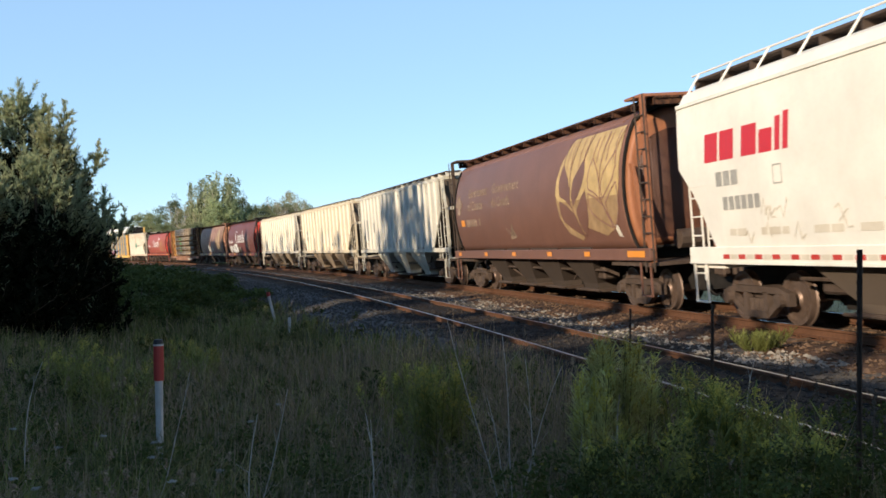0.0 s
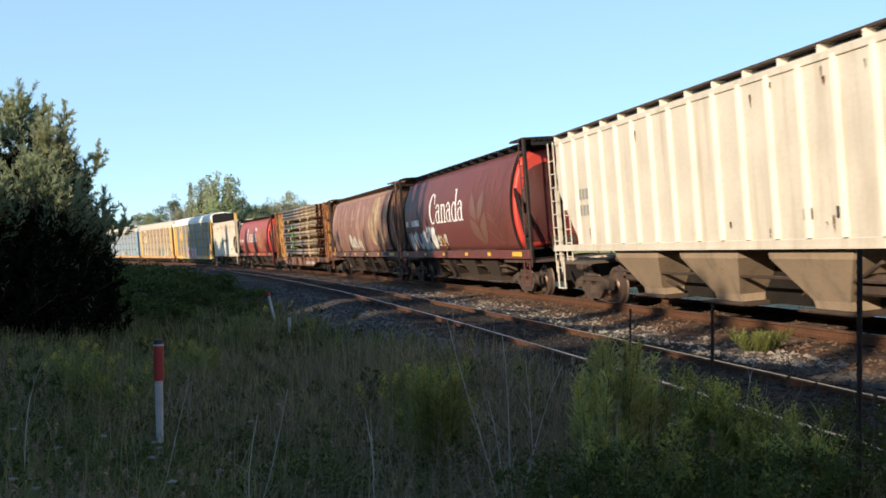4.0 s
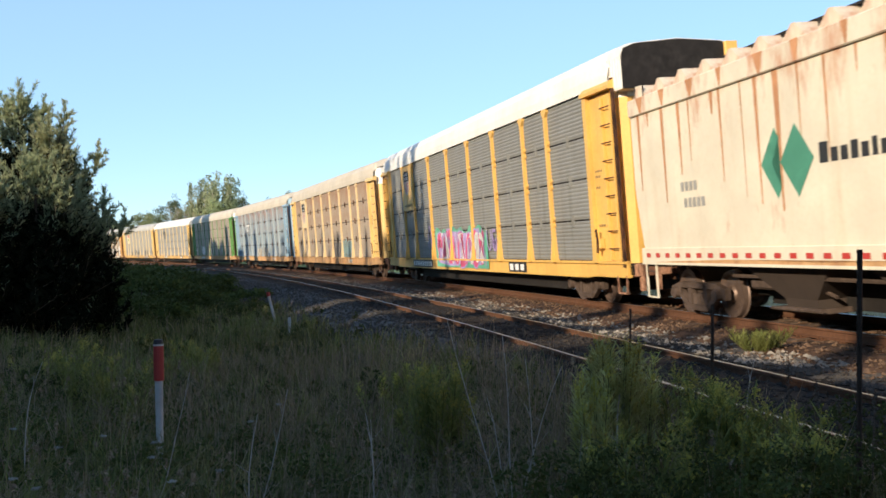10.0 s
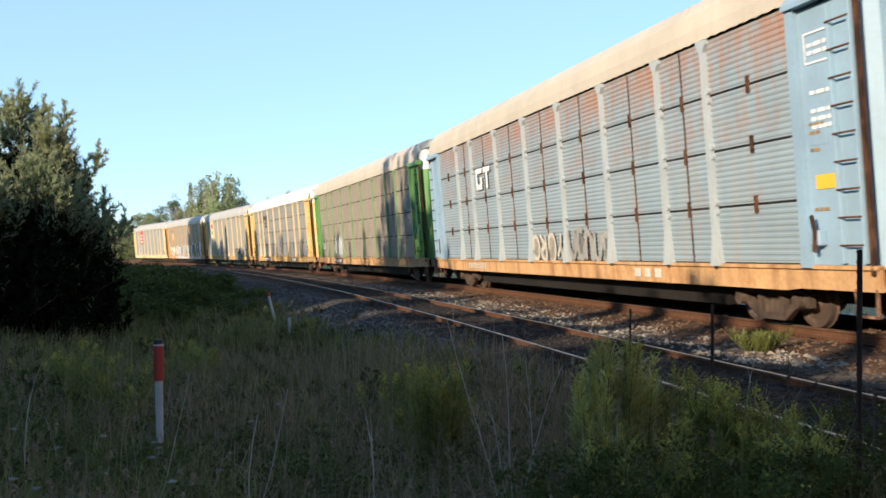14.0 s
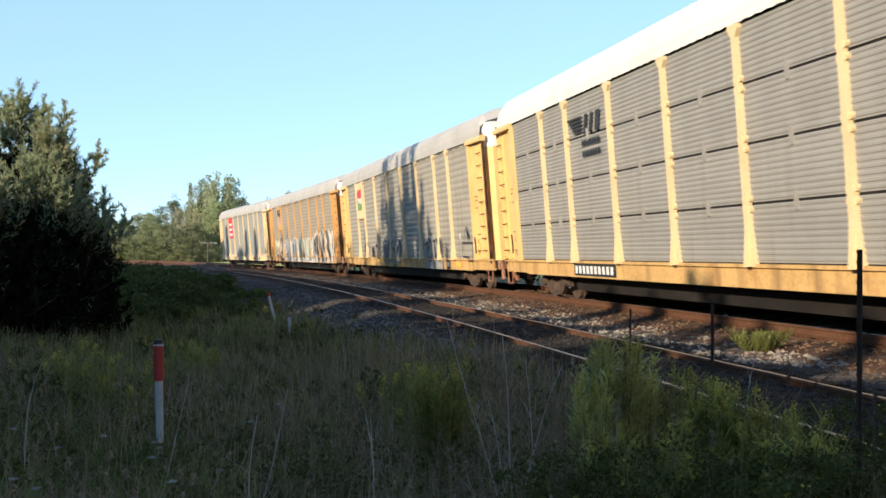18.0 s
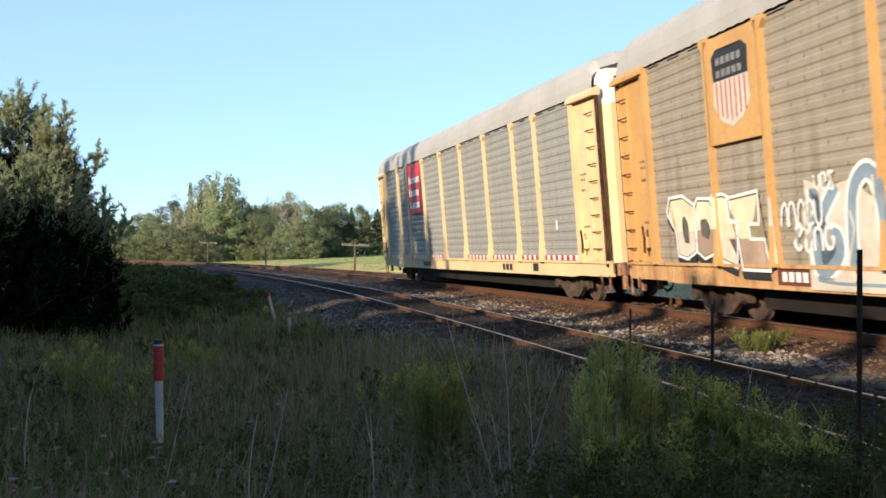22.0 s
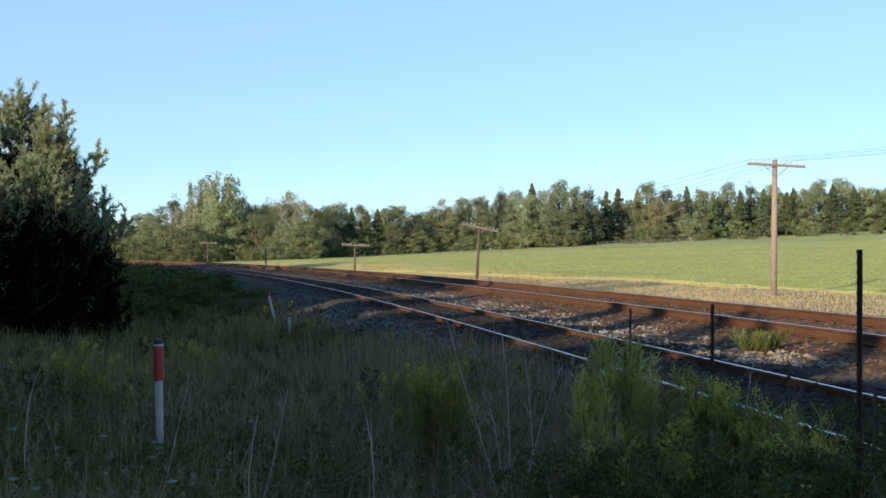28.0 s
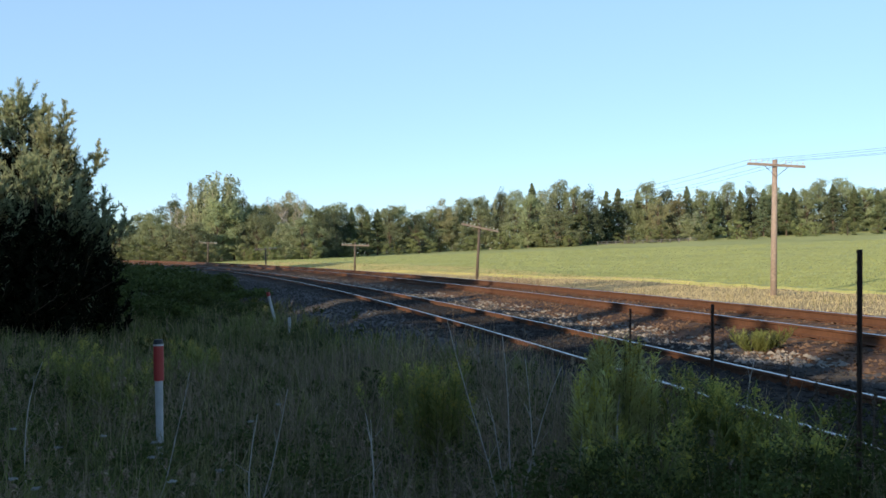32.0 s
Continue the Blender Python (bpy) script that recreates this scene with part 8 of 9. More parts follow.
def running_board(car, half, z, mat, width=0.55, raised=0.12, y=-0.62, both=True, brackets=None):
    """Roof walkway on brackets, with its open-grid slats."""
    for side in ((y, -y) if both else (y,)):
        bm = B()
        for k in range(5):
            yy = side - width / 2 + width * k / 4
            box(bm, -half, half, yy - 0.05, yy + 0.05, z + raised, z + raised + 0.04)
        part("running_board", bm, mat, car)
    n = int(half * 2 / 1.05)
    me = cached(("bracket", width, z, raised, (brackets or mat).name), lambda: mesh_of("walkway_bracket", box(B(), -0.03, 0.03, -width / 2 - 0.06, width / 2, z - 0.06, z + raised), brackets or mat))
    for i in range(n + 1):
        x = -half + 0.1 + (2 * half - 0.2) * i / n
        for side in ((y, -y) if both else (y,)):
            put(part("walkway_bracket", me, None, car), x, side)


def cylinder_side(z):
    return -1.57 * math.sqrt(max(0.05, 1 - ((z - 2.72) / 2.42) ** 2))


def cylindrical_hopper(center, length, label, body, end, sill, top_band, half=7.9, reflect=None, shade=None):
    car = tagged(new("covered_hopper_car"), label, "freight car", "cylindrical hopper cars")
    zs = np.linspace(1.40, 4.28, 15)
    prof = [(cylinder_side(float(z)), float(z)) for z in zs] + [(-0.92, 4.46), (-0.5, 4.60), (0, 4.64)]
    prof = prof + [(-y, z) for y, z in prof[-2::-1]]
    # barrel body with a slight tuck at each end
    def ring(x, k):
        return [(x, y * k, 2.75 + (z - 2.75) * k) for y, z in prof]
    part("body", loft(B(), [ring(-half, 0.985), ring(-half + 0.15, 1.0), ring(half - 0.15, 1.0), ring(half, 0.985)]), body, car, smooth=True)
    band = B()
    for x in np.arange(-half + 0.05, half - 0.6, 1.02):
        x = float(x)
        prism(band, [(cylinder_side(4.27) - 0.012, 4.20), (cylinder_side(4.30) - 0.012, 4.30), (-0.93, 4.455), (-0.93, 4.43)], x, x + 0.98, "x")
    bmesh.ops.recalc_face_normals(band, faces=band.faces)
    part("roof_edge_band", band, top_band, car, "paler band along the roof edge")
    # dished ends, rim and end frames
    for sx in (-1, 1):
        x = sx * (half - 0.004)
        part("end_rim", loft(B(), [[(x, y * 1.0, 2.75 + (z - 2.75) * 1.0) for y, z in prof], [(x + sx * 0.05, y * 1.012, 2.75 + (z - 2.75) * 1.012) for y, z in prof], [(x + sx * 0.05, y * 0.972, 2.75 + (z - 2.75) * 0.972) for y, z in prof], [(x, y * 0.972, 2.75 + (z - 2.75) * 0.972) for y, z in prof]], True, False), M_BLACK, car, "dark end rim")
        part("end_sheet", loft(B(), [[(sx * half, y * 0.97, 2.75 + (z - 2.75) * 0.97) for y, z in prof], [(sx * (half + 0.06), y * 0.85, 2.75 + (z - 2.75) * 0.85) for y, z in prof], [(sx * (half - 0.35), y * 0.3, 1.9 + (z - 2.75) * 0.3) for y, z in prof]]), end, car, smooth=True)
        xe = sx * (length / 2 - 0.85)
        fr = B()
        for yy in (-1.38, 1.38):
            box(fr, xe - 0.06, xe + 0.06, yy - 0.05, yy + 0.05, 1.1, 4.68)
            prism(fr, [(xe - sx * 0.05, 1.1), (xe + sx * 0.05, 1.1), (sx * (half + 0.05), 3.3), (sx * (half - 0.08), 3.3)], yy - 0.04, yy + 0.04)
        box(fr, min(xe, sx * half) - 0.05, max(xe, sx * half) + 0.05, -1.42, 1.42, 4.66, 4.72)
        bmesh.ops.recalc_face_normals(fr, faces=fr.faces)
        part("end_frame", fr, shade or (end if sx > 0 else M_STEEL), car)
        ladder(car, xe - sx * 0.02, -1.47, 0.9, 4.7, M_STEEL)
        ladder(car, xe + sx * 0.10, 0.9, 1.1, 4.5, M_STEEL, 0.42, "y")
        cr = rod(B(), (xe - sx * 0.55, -0.5, 1.55), (xe - sx * 0.55, 0.2, 1.55), 0.22, 10)
        part("brake_reservoir", cr, M_STEEL, car)
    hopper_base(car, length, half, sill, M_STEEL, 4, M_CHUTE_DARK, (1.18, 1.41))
    running_board(car, length / 2 - 0.75, 4.54, M_EDGE if shade is None else shade, 0.66, 0.07, -0.74)
    for x in np.arange(-half + 1.2, half - 1.1, 2.6):
        put(part("hatch_cover", cached(("hatch", body.name), lambda: mesh_of("hatch_cover", rod(B(), (0, 0, 4.5), (0, 0, 4.66), 0.35, 12), body)), None, car), float(x))
    sl = flat(-1.512)
    for x in (-7.65, -4.3, -1.3, 1.85, 4.55):
        mark(car, "reflector", [rect(x, x + 0.36, 1.23, 1.35)], sl, reflect or M_REFLECT)
    mark(car, "reflector", [rect(7.1, 8.0, 1.22, 1.36)], sl, reflect or M_REFLECT)
    cars.append((car, center, length))
    return car


BODY_PARTS = ("body", "roof_edge_band", "end_rim", "end_sheet", "hatch_cover", "emblem_field", "emblem_leaf", "emblem_line", "emblem_maple_leaf", "lettering", "lettering_bar", "paint_streak", "paint_patch", "chalk_scrawl", "paper_label", "flag_bar",
              "graffiti_fill", "graffiti_edge", "graffiti_line", "graffiti_stroke", "faded_paint")


def slide_body(car, dx):
    for o in car.children:
        if o.name.split(".")[0] in BODY_PARTS:
            o.location.x += dx


def ear(car, x0, w, z0, h, surface, leaf, line, filled, lift=0.010):
    """Grain ear of four pointed leaves and three awns, filled or in outline."""
    leaves = ([(0.15, 0.98), (0.03, 0.80), (0.0, 0.68), (0.03, 0.55), (0.22, 0.50), (0.42, 0.40), (0.43, 0.60), (0.35, 0.78)], [(0.92, 1.0), (0.95, 0.80), (0.86, 0.64), (0.70, 0.52), (0.50, 0.40), (0.46, 0.56), (0.55, 0.74), (0.74, 0.88)],
              [(0.0, 0.50), (0.0, 0.32), (0.08, 0.22), (0.30, 0.12), (0.68, 0.0), (0.66, 0.12), (0.52, 0.30), (0.28, 0.42)], [(0.98, 0.60), (1.02, 0.40), (0.98, 0.22), (0.88, 0.10), (0.76, 0.0), (0.64, 0.18), (0.60, 0.34), (0.78, 0.48)])
    def at(p):
        return (x0 + w * p[0], z0 + h * p[1])
    for pts in leaves:
        q = [at(p) for p in pts]
        if filled:
            mark(car, "emblem_leaf", [q], surface, leaf, "pointed leaf of the grain emblem", lift)
        else:
            mark(car, "emblem_leaf", ribbon(q + q[:1], 0.04), surface, line, "outlined leaf of the grain emblem", lift)
    for pts in ([(0.15, 0.98), (0.2, 1.1), (0.26, 1.24)], [(0.43, 0.6), (0.45, 0.85), (0.52, 1.05), (0.62, 1.27)], [(0.92, 1.0), (0.98, 1.12), (1.1, 1.3)], [(0.44, 0.42), (0.58, 0.2), (0.72, 0.0)]):
        mark(car, "emblem_line", ribbon([at(p) for p in pts], 0.04), surface, line, "", lift + 0.004)


def serif_word(car, text, x, z, size, stretch, surface, mat, label):
    """Upright roman letters with thick stems, thin joins and flat serifs."""
    def arc(cx, cz, rx, rz, a0, a1, n=18):
        return [(cx + rx * math.cos(math.radians(a0 + (a1 - a0) * i / n)), cz + rz * math.sin(math.radians(a0 + (a1 - a0) * i / n))) for i in range(n + 1)]

    def ring(cx, cz, rx, rz, tx, tz, a0, a1, slip=0.0):
        o, i = arc(cx, cz, rx, rz, a0, a1), arc(cx + slip, cz, rx - tx, rz - tz, a0, a1)
        return [[p, q, i[k + 1], i[k]] for k, (p, q) in enumerate(zip(o, o[1:]))]
    glyphs = {
        "C": (ring(0.40, 0.50, 0.40, 0.52, 0.15, 0.05, 48, 312, 0.03) + [rect(0.64, 0.72, 0.64, 0.98)], 0.80),
        "a": (ring(0.24, 0.21, 0.24, 0.22, 0.11, 0.05, 0, 360) + ring(0.27, 0.44, 0.23, 0.20, 0.12, 0.05, 0, 165) + [rect(0.37, 0.50, 0.03, 0.45), rect(0.46, 0.59, 0.0, 0.05)], 0.61),
        "n": (ring(0.31, 0.41, 0.23, 0.21, 0.12, 0.06, 0, 170) + [rect(0.07, 0.20, 0.0, 0.60), rect(0.42, 0.54, 0.0, 0.42), rect(0.0, 0.27, 0.0, 0.05), rect(0.35, 0.61, 0.0, 0.05), rect(0.0, 0.12, 0.56, 0.61)], 0.64),
        "d": (ring(0.27, 0.30, 0.27, 0.32, 0.12, 0.05, 0, 360) + [rect(0.41, 0.54, 0.0, 1.0), rect(0.32, 0.45, 0.95, 1.0), rect(0.50, 0.63, 0.0, 0.05)], 0.65)}
    for ch in text:
        shapes, step = glyphs[ch]
        mark(car, "lettering", [[(x + u * size * stretch, z + v * size) for u, v in q] for q in shapes], surface, mat, label, 0.009)
        x += step * size * stretch


def build_cylinders(joints):
    def mid(i, slack):
        return (joints[i] + joints[i + 1]) / 2 + slack, joints[i] - joints[i + 1]
    cs = cylinder_side
    half = 7.38
    # brown car behind the white lead car
    c, l = mid(1, -0.37)
    car = cylindrical_hopper(c, l, "brown cylindrical grain hopper with a faded gold grain emblem", M_BROWN, M_ORANGE_END, M_BROWN, M_BROWN_ROSE, half, M_REFLECT_OR)
    mark(car, "emblem_field", [[(4.1, 4.19), (3.55, 3.7), (3.22, 3.2), (3.15, 2.85), (3.35, 2.65), (7.15, 2.65), (7.22, 3.0), (7.2, 3.6), (7.25, 4.19)]], cs, M_GOLD, "faded gold emblem field", 0.004)
    mark(car, "emblem_field", [[(3.15, 2.85), (3.3, 2.25), (3.75, 1.82), (4.5, 1.62), (5.0, 1.95), (5.5, 1.85), (6.1, 1.72), (6.7, 1.9), (7.0, 2.2), (7.15, 2.65), (7.15, 2.75), (3.3, 2.75)]], cs, M_GOLD_OLD, "worn lower edge of the emblem field", 0.0032)
    ear(car, 3.42, 1.85, 1.72, 1.95, cs, M_BROWN, M_BROWN, True, 0.009)
    ear(car, 5.38, 1.72, 1.90, 1.75, cs, M_BROWN, M_BROWN_ROSE, False, 0.009)
    for x in (3.95, 4.2, 4.75, 5.05, 5.9, 6.2, 6.45, 6.85):
        mark(car, "emblem_line", ribbon([(x, 3.45), (x + 0.06, 3.8), (x + 0.2, 4.15)], 0.035), cs, M_BROWN_ROSE, "", 0.009)
    words(car, "Government\nof Canada", -5.58, 3.25, 0.44, cs, M_WORN_LET, label="cream lettering", bold=0.006)
    words(car, "Gouvernement\ndu Canada", -2.73, 3.25, 0.44, cs, M_WORN_LET, label="cream lettering", bold=0.006)
    mark(car, "emblem_maple_leaf", [[(x + 0.2, z) for x, z in ((-7.0, 2.7), (-6.75, 2.72), (-6.9, 2.95), (-6.55, 3.0), (-6.65, 3.2), (-6.85, 3.2), (-6.88, 3.45), (-7.0, 3.3), (-7.12, 3.45), (-7.15, 3.2), (-7.35, 3.2), (-7.45, 3.0), (-7.1, 2.95), (-7.25, 2.72))]], cs, M_WORN_LET)
    bars(car, -5.9, 2.25, [0.16] * 6 + [-0.2, 0.14], 0.24, cs, M_WORN_LET, 0.06)
    mark(car, "reflector", [rect(-6.8, -6.35, 2.28, 2.5)], cs, M_REFLECT_OR)
    mark(car, "chalk_scrawl", ribbon([(-1.5, 2.1), (-1.1, 1.9), (-0.9, 2.2), (-0.7, 1.8), (-1.3, 1.75)], 0.035), cs, M_WORN_LET)
    mark(car, "paper_label", [[(6.75, 1.7), (6.95, 1.68), (6.85, 1.95), (6.65, 1.97)]], cs, M_PALE, "torn white paper label")
    slide_body(car, -0.18)
    # maroon car
    c, l = mid(5, -0.70)
    car = cylindrical_hopper(c, l, "dark maroon cylindrical grain hopper with white lettering and graffiti", M_MAROON, M_RED_END, M_MAROON, M_MAROON, half, None, M_BLACK)
    serif_word(car, "Canada", -2.75, 2.50, 1.18, 1.08, cs, M_LETTER, "large white lettering")
    bars(car, -7.05, 2.48, [0.18, 0.18, -0.5, 0.18, 0.18, 0.18, 0.18, 0.18, 0.18], 0.26, cs, M_LETTER, 0.06)
    mark(car, "paint_patch", [rect(-6.5, -6.05, 2.46, 2.76)], cs, M_SALMON_END, "overpainted patch")
    ear(car, 3.0, 1.8, 1.6, 1.9, cs, M_BROWN, M_BROWN, True)
    ear(car, 4.9, 1.8, 1.6, 1.9, cs, M_BROWN, M_BROWN, False)
    scrawl(car, -6.8, -2.1, 1.50, 2.30, cs, 65, 6, M_LETTER, M_LETTER_GREY, 0.19, "white block graffiti with grey edges")
    scrawl(car, -2.1, -0.5, 1.55, 2.1, cs, 66, 3, M_PALE, None, 0.03, "thin white looping scrawl")
    mark(car, "graffiti_stroke", ribbon([(-1.35, 2.0), (-1.15, 1.75), (-0.95, 1.5)], 0.09), cs, M_REFLECT, "yellow stroke", 0.018)
    # faded brown car
    c, l = mid(6, -0.13)
    car = cylindrical_hopper(c, l, "faded brown cylindrical grain hopper with worn gold emblem", M_BROWN_ROSE, M_SALMON_END, M_BROWN, M_FADE, half)
    mark(car, "faded_paint", [rect(-7.25, 3.1, 1.45, 4.18)], cs, M_FADED_BODY, "brown paint faded in pale vertical streaks", 0.003)
    mark(car, "emblem_field", [[(4.1, 4.19), (3.55, 3.7), (3.15, 3.2), (3.05, 2.85), (3.2, 2.3), (3.6, 1.9), (4.4, 1.72), (5.2, 1.95), (6.3, 1.85), (7.0, 2.2), (7.2, 3.0), (7.25, 4.19)]], cs, M_FADED_FIELD, "worn pale gold emblem field", 0.005)
    ear(car, 3.5, 1.7, 1.8, 1.85, cs, M_FADED_BODY, M_BROWN_ROSE, False, 0.009)
    ear(car, 5.25, 1.7, 1.95, 1.7, cs, M_FADED_BODY, M_BROWN_ROSE, False, 0.009)
    words(car, "Government\nof Canada", -5.6, 3.2, 0.40, cs, M_FADE, label="worn pinkish lettering")
    words(car, "Gouvernement\ndu Canada", -2.8, 3.2, 0.40, cs, M_FADE, label="worn pinkish lettering")
    scrawl(car, -2.2, -0.5, 1.6, 2.3, cs, 75, 3, M_PALE, M_LETTER_GREY, 0.20, "pale grey block graffiti")
    scrawl(car, -0.4, 0.9, 1.6, 2.1, cs, 76, 3, M_PALE, None, 0.06)
    mark(car, "stencil_panel", [rect(5.7, 6.8, 1.22, 1.37)], flat(-1.513), M_LETTER_BLACK, "black stencil board")
    # red car
    c, l = mid(8, -0.32)
    car = cylindrical_hopper(c, l, "red cylindrical grain hopper with white lettering and gold grain leaves", M_RED_CAR, M_RED_END, M_RED_CAR, M_RED_CAR, half, None, M_BLACK)
    rnd = random.Random(33)
    for i in range(14):
        x, w_ = -2.5 + 5.1 * i / 13 + rnd.uniform(-0.1, 0.1), rnd.uniform(0.03, 0.11)
        a_, b_ = rnd.uniform(1.42, 1.9), rnd.uniform(2.1, 2.5)
        mark(car, "paint_streak", [[(x - w_ * 0.4 - 0.12, b_), (x + w_ * 0.4 - 0.12, b_), (x + w_, a_), (x - w_, a_)]], cs, M_CHALK_RED, "chalky pink run below the lettering", 0.003 + 0.0002 * i)
    serif_word(car, "Canada", -2.67, 2.47, 1.18, 1.08, cs, M_LETTER, "large white lettering")
    mark(car, "flag_bar", [[(1.5, 3.42), (1.68, 3.42), (1.80, 3.82), (1.62, 3.82)], [(1.95, 3.46), (2.2, 3.46), (2.28, 3.72), (2.03, 3.72)], [(2.4, 3.42), (2.58, 3.42), (2.70, 3.82), (2.52, 3.82)]], cs, M_LETTER, "", 0.006, False)
    ear(car, 2.95, 1.8, 1.6, 1.92, cs, M_FADE_LEAF, M_FADE_LEAF, True)
    ear(car, 4.85, 1.85, 1.62, 1.95, cs, M_FADE_LEAF, M_FADE_LEAF, False)
    bars(car, -7.15, 2.5, [0.17, 0.17, -0.5, 0.17, 0.17, 0.17, 0.17, 0.17, 0.17], 0.24, cs, M_LETTER, 0.06)
    bars(car, -7.0, 2.02, [0.42, 0.42, 0.42], 0.15, cs, M_BLACK, 0.08)
    words(car, "Gouvernement\ndu Canada", -1.75, 1.80, 0.20, cs, M_FADE_GOLD, label="almost worn-off gold lettering")
    words(car, "Government\nof Canada", -0.45, 1.80, 0.20, cs, M_FADE_GOLD, label="almost worn-off gold lettering")
    mark(car, "paper_label", [[(6.5, 1.75), (6.75, 1.72), (6.68, 2.0), (6.45, 2.02)]], cs, M_PALE, "torn white paper label")
    slide_body(car, -0.35)


def ribbed_hopper(center, length, label, body, ribs, half, patches, seed, numbers=None, chute=None, clean=None, yellow=()):
    """Straight-sided covered hopper with pressed vertical ribs and open sloped ends."""
    car = tagged(new("covered_hopper_car"), label, "freight car", "ribbed hopper cars")
    clean = clean or body
    side = [(-half + 1.35, 1.52), (half - 1.35, 1.52), (half, 2.95), (half, 4.22), (-half, 4.22), (-half, 2.95)]
    for sy in (-1, 1):
        s = prism(B(), side, sy * 1.47 - 0.02, sy * 1.47 + 0.02)
        bmesh.ops.recalc_face_normals(s, faces=s.faces)
        part("side_sheet", s, body, car)
    part("top_chord", box(B(), -half, half, -1.52, -1.44, 4.16, 4.28, 0.01), body, car)
        # ribs
    n = ribs
    def rib(h):
        bm = prism(B(), [(-0.055, -1.49), (-0.035, -1.56), (0.035, -1.56), (0.055, -1.49)], 4.20 - h, 4.20, "z")
        bmesh.ops.recalc_face_normals(bm, faces=bm.faces)
        return mesh_of("rib", bm, clean)
    for i in range(n):
        x = -half + 0.5 + (2 * half - 1.0) * i / (n - 1)
        h = 2.66 if abs(x) < half - 1.35 else 2.66 - (abs(x) - half + 1.35) * 1.06
        put(part("rib", cached(("rib", body.name, round(h, 2)), lambda: rib(h)), None, car), x)
        if i in yellow:
            mark(car, "rib_patch", [rect(x - 0.034, x + 0.034, 1.58, 1.98)], flat(-1.562), M_REFLECT, "worn yellow patch")
    # roof, slope sheets, bulkheads
    r = prism(B(), [(-1.49, 4.22), (-1.0, 4.46), (0, 4.54), (1.0, 4.46), (1.49, 4.22)], -half, half, "x")
    bmesh.ops.recalc_face_normals(r, faces=r.faces)
    part("roof", r, body, car)
    for sx in (-1, 1):
        sl = prism(B(), [(sx * half, 4.2), (sx * (half - 0.05), 3.0), (sx * (half - 1.9), 1.5), (sx * (half - 2.0), 1.6), (sx * (half - 0.15), 3.05), (sx * (half - 0.15), 4.2)], -1.45, 1.45)
        bmesh.ops.recalc_face_normals(sl, faces=sl.faces)
        # the dark under-car colour paints in the shade of the open end
        part("slope_sheet", sl, M_UNDER, car, "brown slope sheet, coloured dark for the shade in the open end")
        xe = sx * (length / 2 - 0.95)
        fr = B()
        for yy in (-1.36, 1.36):
            box(fr, xe - 0.06, xe + 0.06, yy - 0.05, yy + 0.05, 1.1, 3.1)
            prism(fr, [(xe - 0.05, 3.0), (xe + 0.05, 3.0), (sx * half + 0.05, 4.22), (sx * half - 0.05, 4.22)], yy - 0.05, yy + 0.05)
        box(fr, xe - 0.06, xe + 0.06, -1.4, 1.4, 3.0, 3.12)
        bmesh.ops.recalc_face_normals(fr, faces=fr.faces)
        part("end_frame", fr, body, car)
        ladder(car, xe, -1.46, 0.8, 4.3, body)
        ladder(car, xe - sx * 0.9, -1.46, 1.1, 2.6, body, 0.4)
        ladder(car, xe + sx * 0.10, 0.95, 1.0, 4.3, body, 0.42, "y")
        part("crossover_platform", box(B(), min(xe, xe + sx * 0.3), max(xe, xe + sx * 0.3), -1.3, 1.3, 1.10, 1.15), body, car)
        part("brake_reservoir", rod(B(), (xe - sx * 0.6, -0.6, 1.5), (xe - sx * 0.6, 0.3, 1.5), 0.2, 10), M_STEEL, car)
    hopper_base(car, length, half, body, M_UNDER, 3, chute or M_CHUTE, (1.40, 1.53), 0.36)
    running_board(car, length / 2 - 0.8, 4.36, M_STEEL, 0.5, 0.10, -1.0, True, clean)
    rnd = random.Random(seed)
    if patches:
        for x0, x1, z0, z1, m in patches:
            mark(car, "paint_patch", [rect(x0, x1, z0, z1)], flat(-1.493), m, "overpainted patch", 0.008)
    scuffs = []
    for i in range(14):
        x, z = rnd.uniform(-half + 0.8, half - 0.8), rnd.choice((rnd.uniform(3.8, 4.1), rnd.uniform(1.6, 1.9)))
        wd, ht = rnd.uniform(0.015, 0.05), rnd.uniform(0.05, 0.22)
        scuffs.append([(x - wd, z + ht * 0.4), (x + wd * 0.7, z + ht * 0.5), (x + wd, z), (x + wd * 0.2, z - ht), (x - wd * 0.5, z - ht * 0.5)])
    mark(car, "rust_scuff", scuffs, flat(-1.493), M_EDGE, "small dark stain", 0.005, False)
    for x0 in numbers or ():
        bars(car, x0, 2.65, [0.16] * 3, 0.26, flat(-1.493), M_LETTER_GREY, 0.06, label="faded grey marks")
        bars(car, x0, 2.25, [0.16] * 4, 0.26, flat(-1.493), M_LETTER_GREY, 0.06)
    cars.append((car, center, length))
    return car


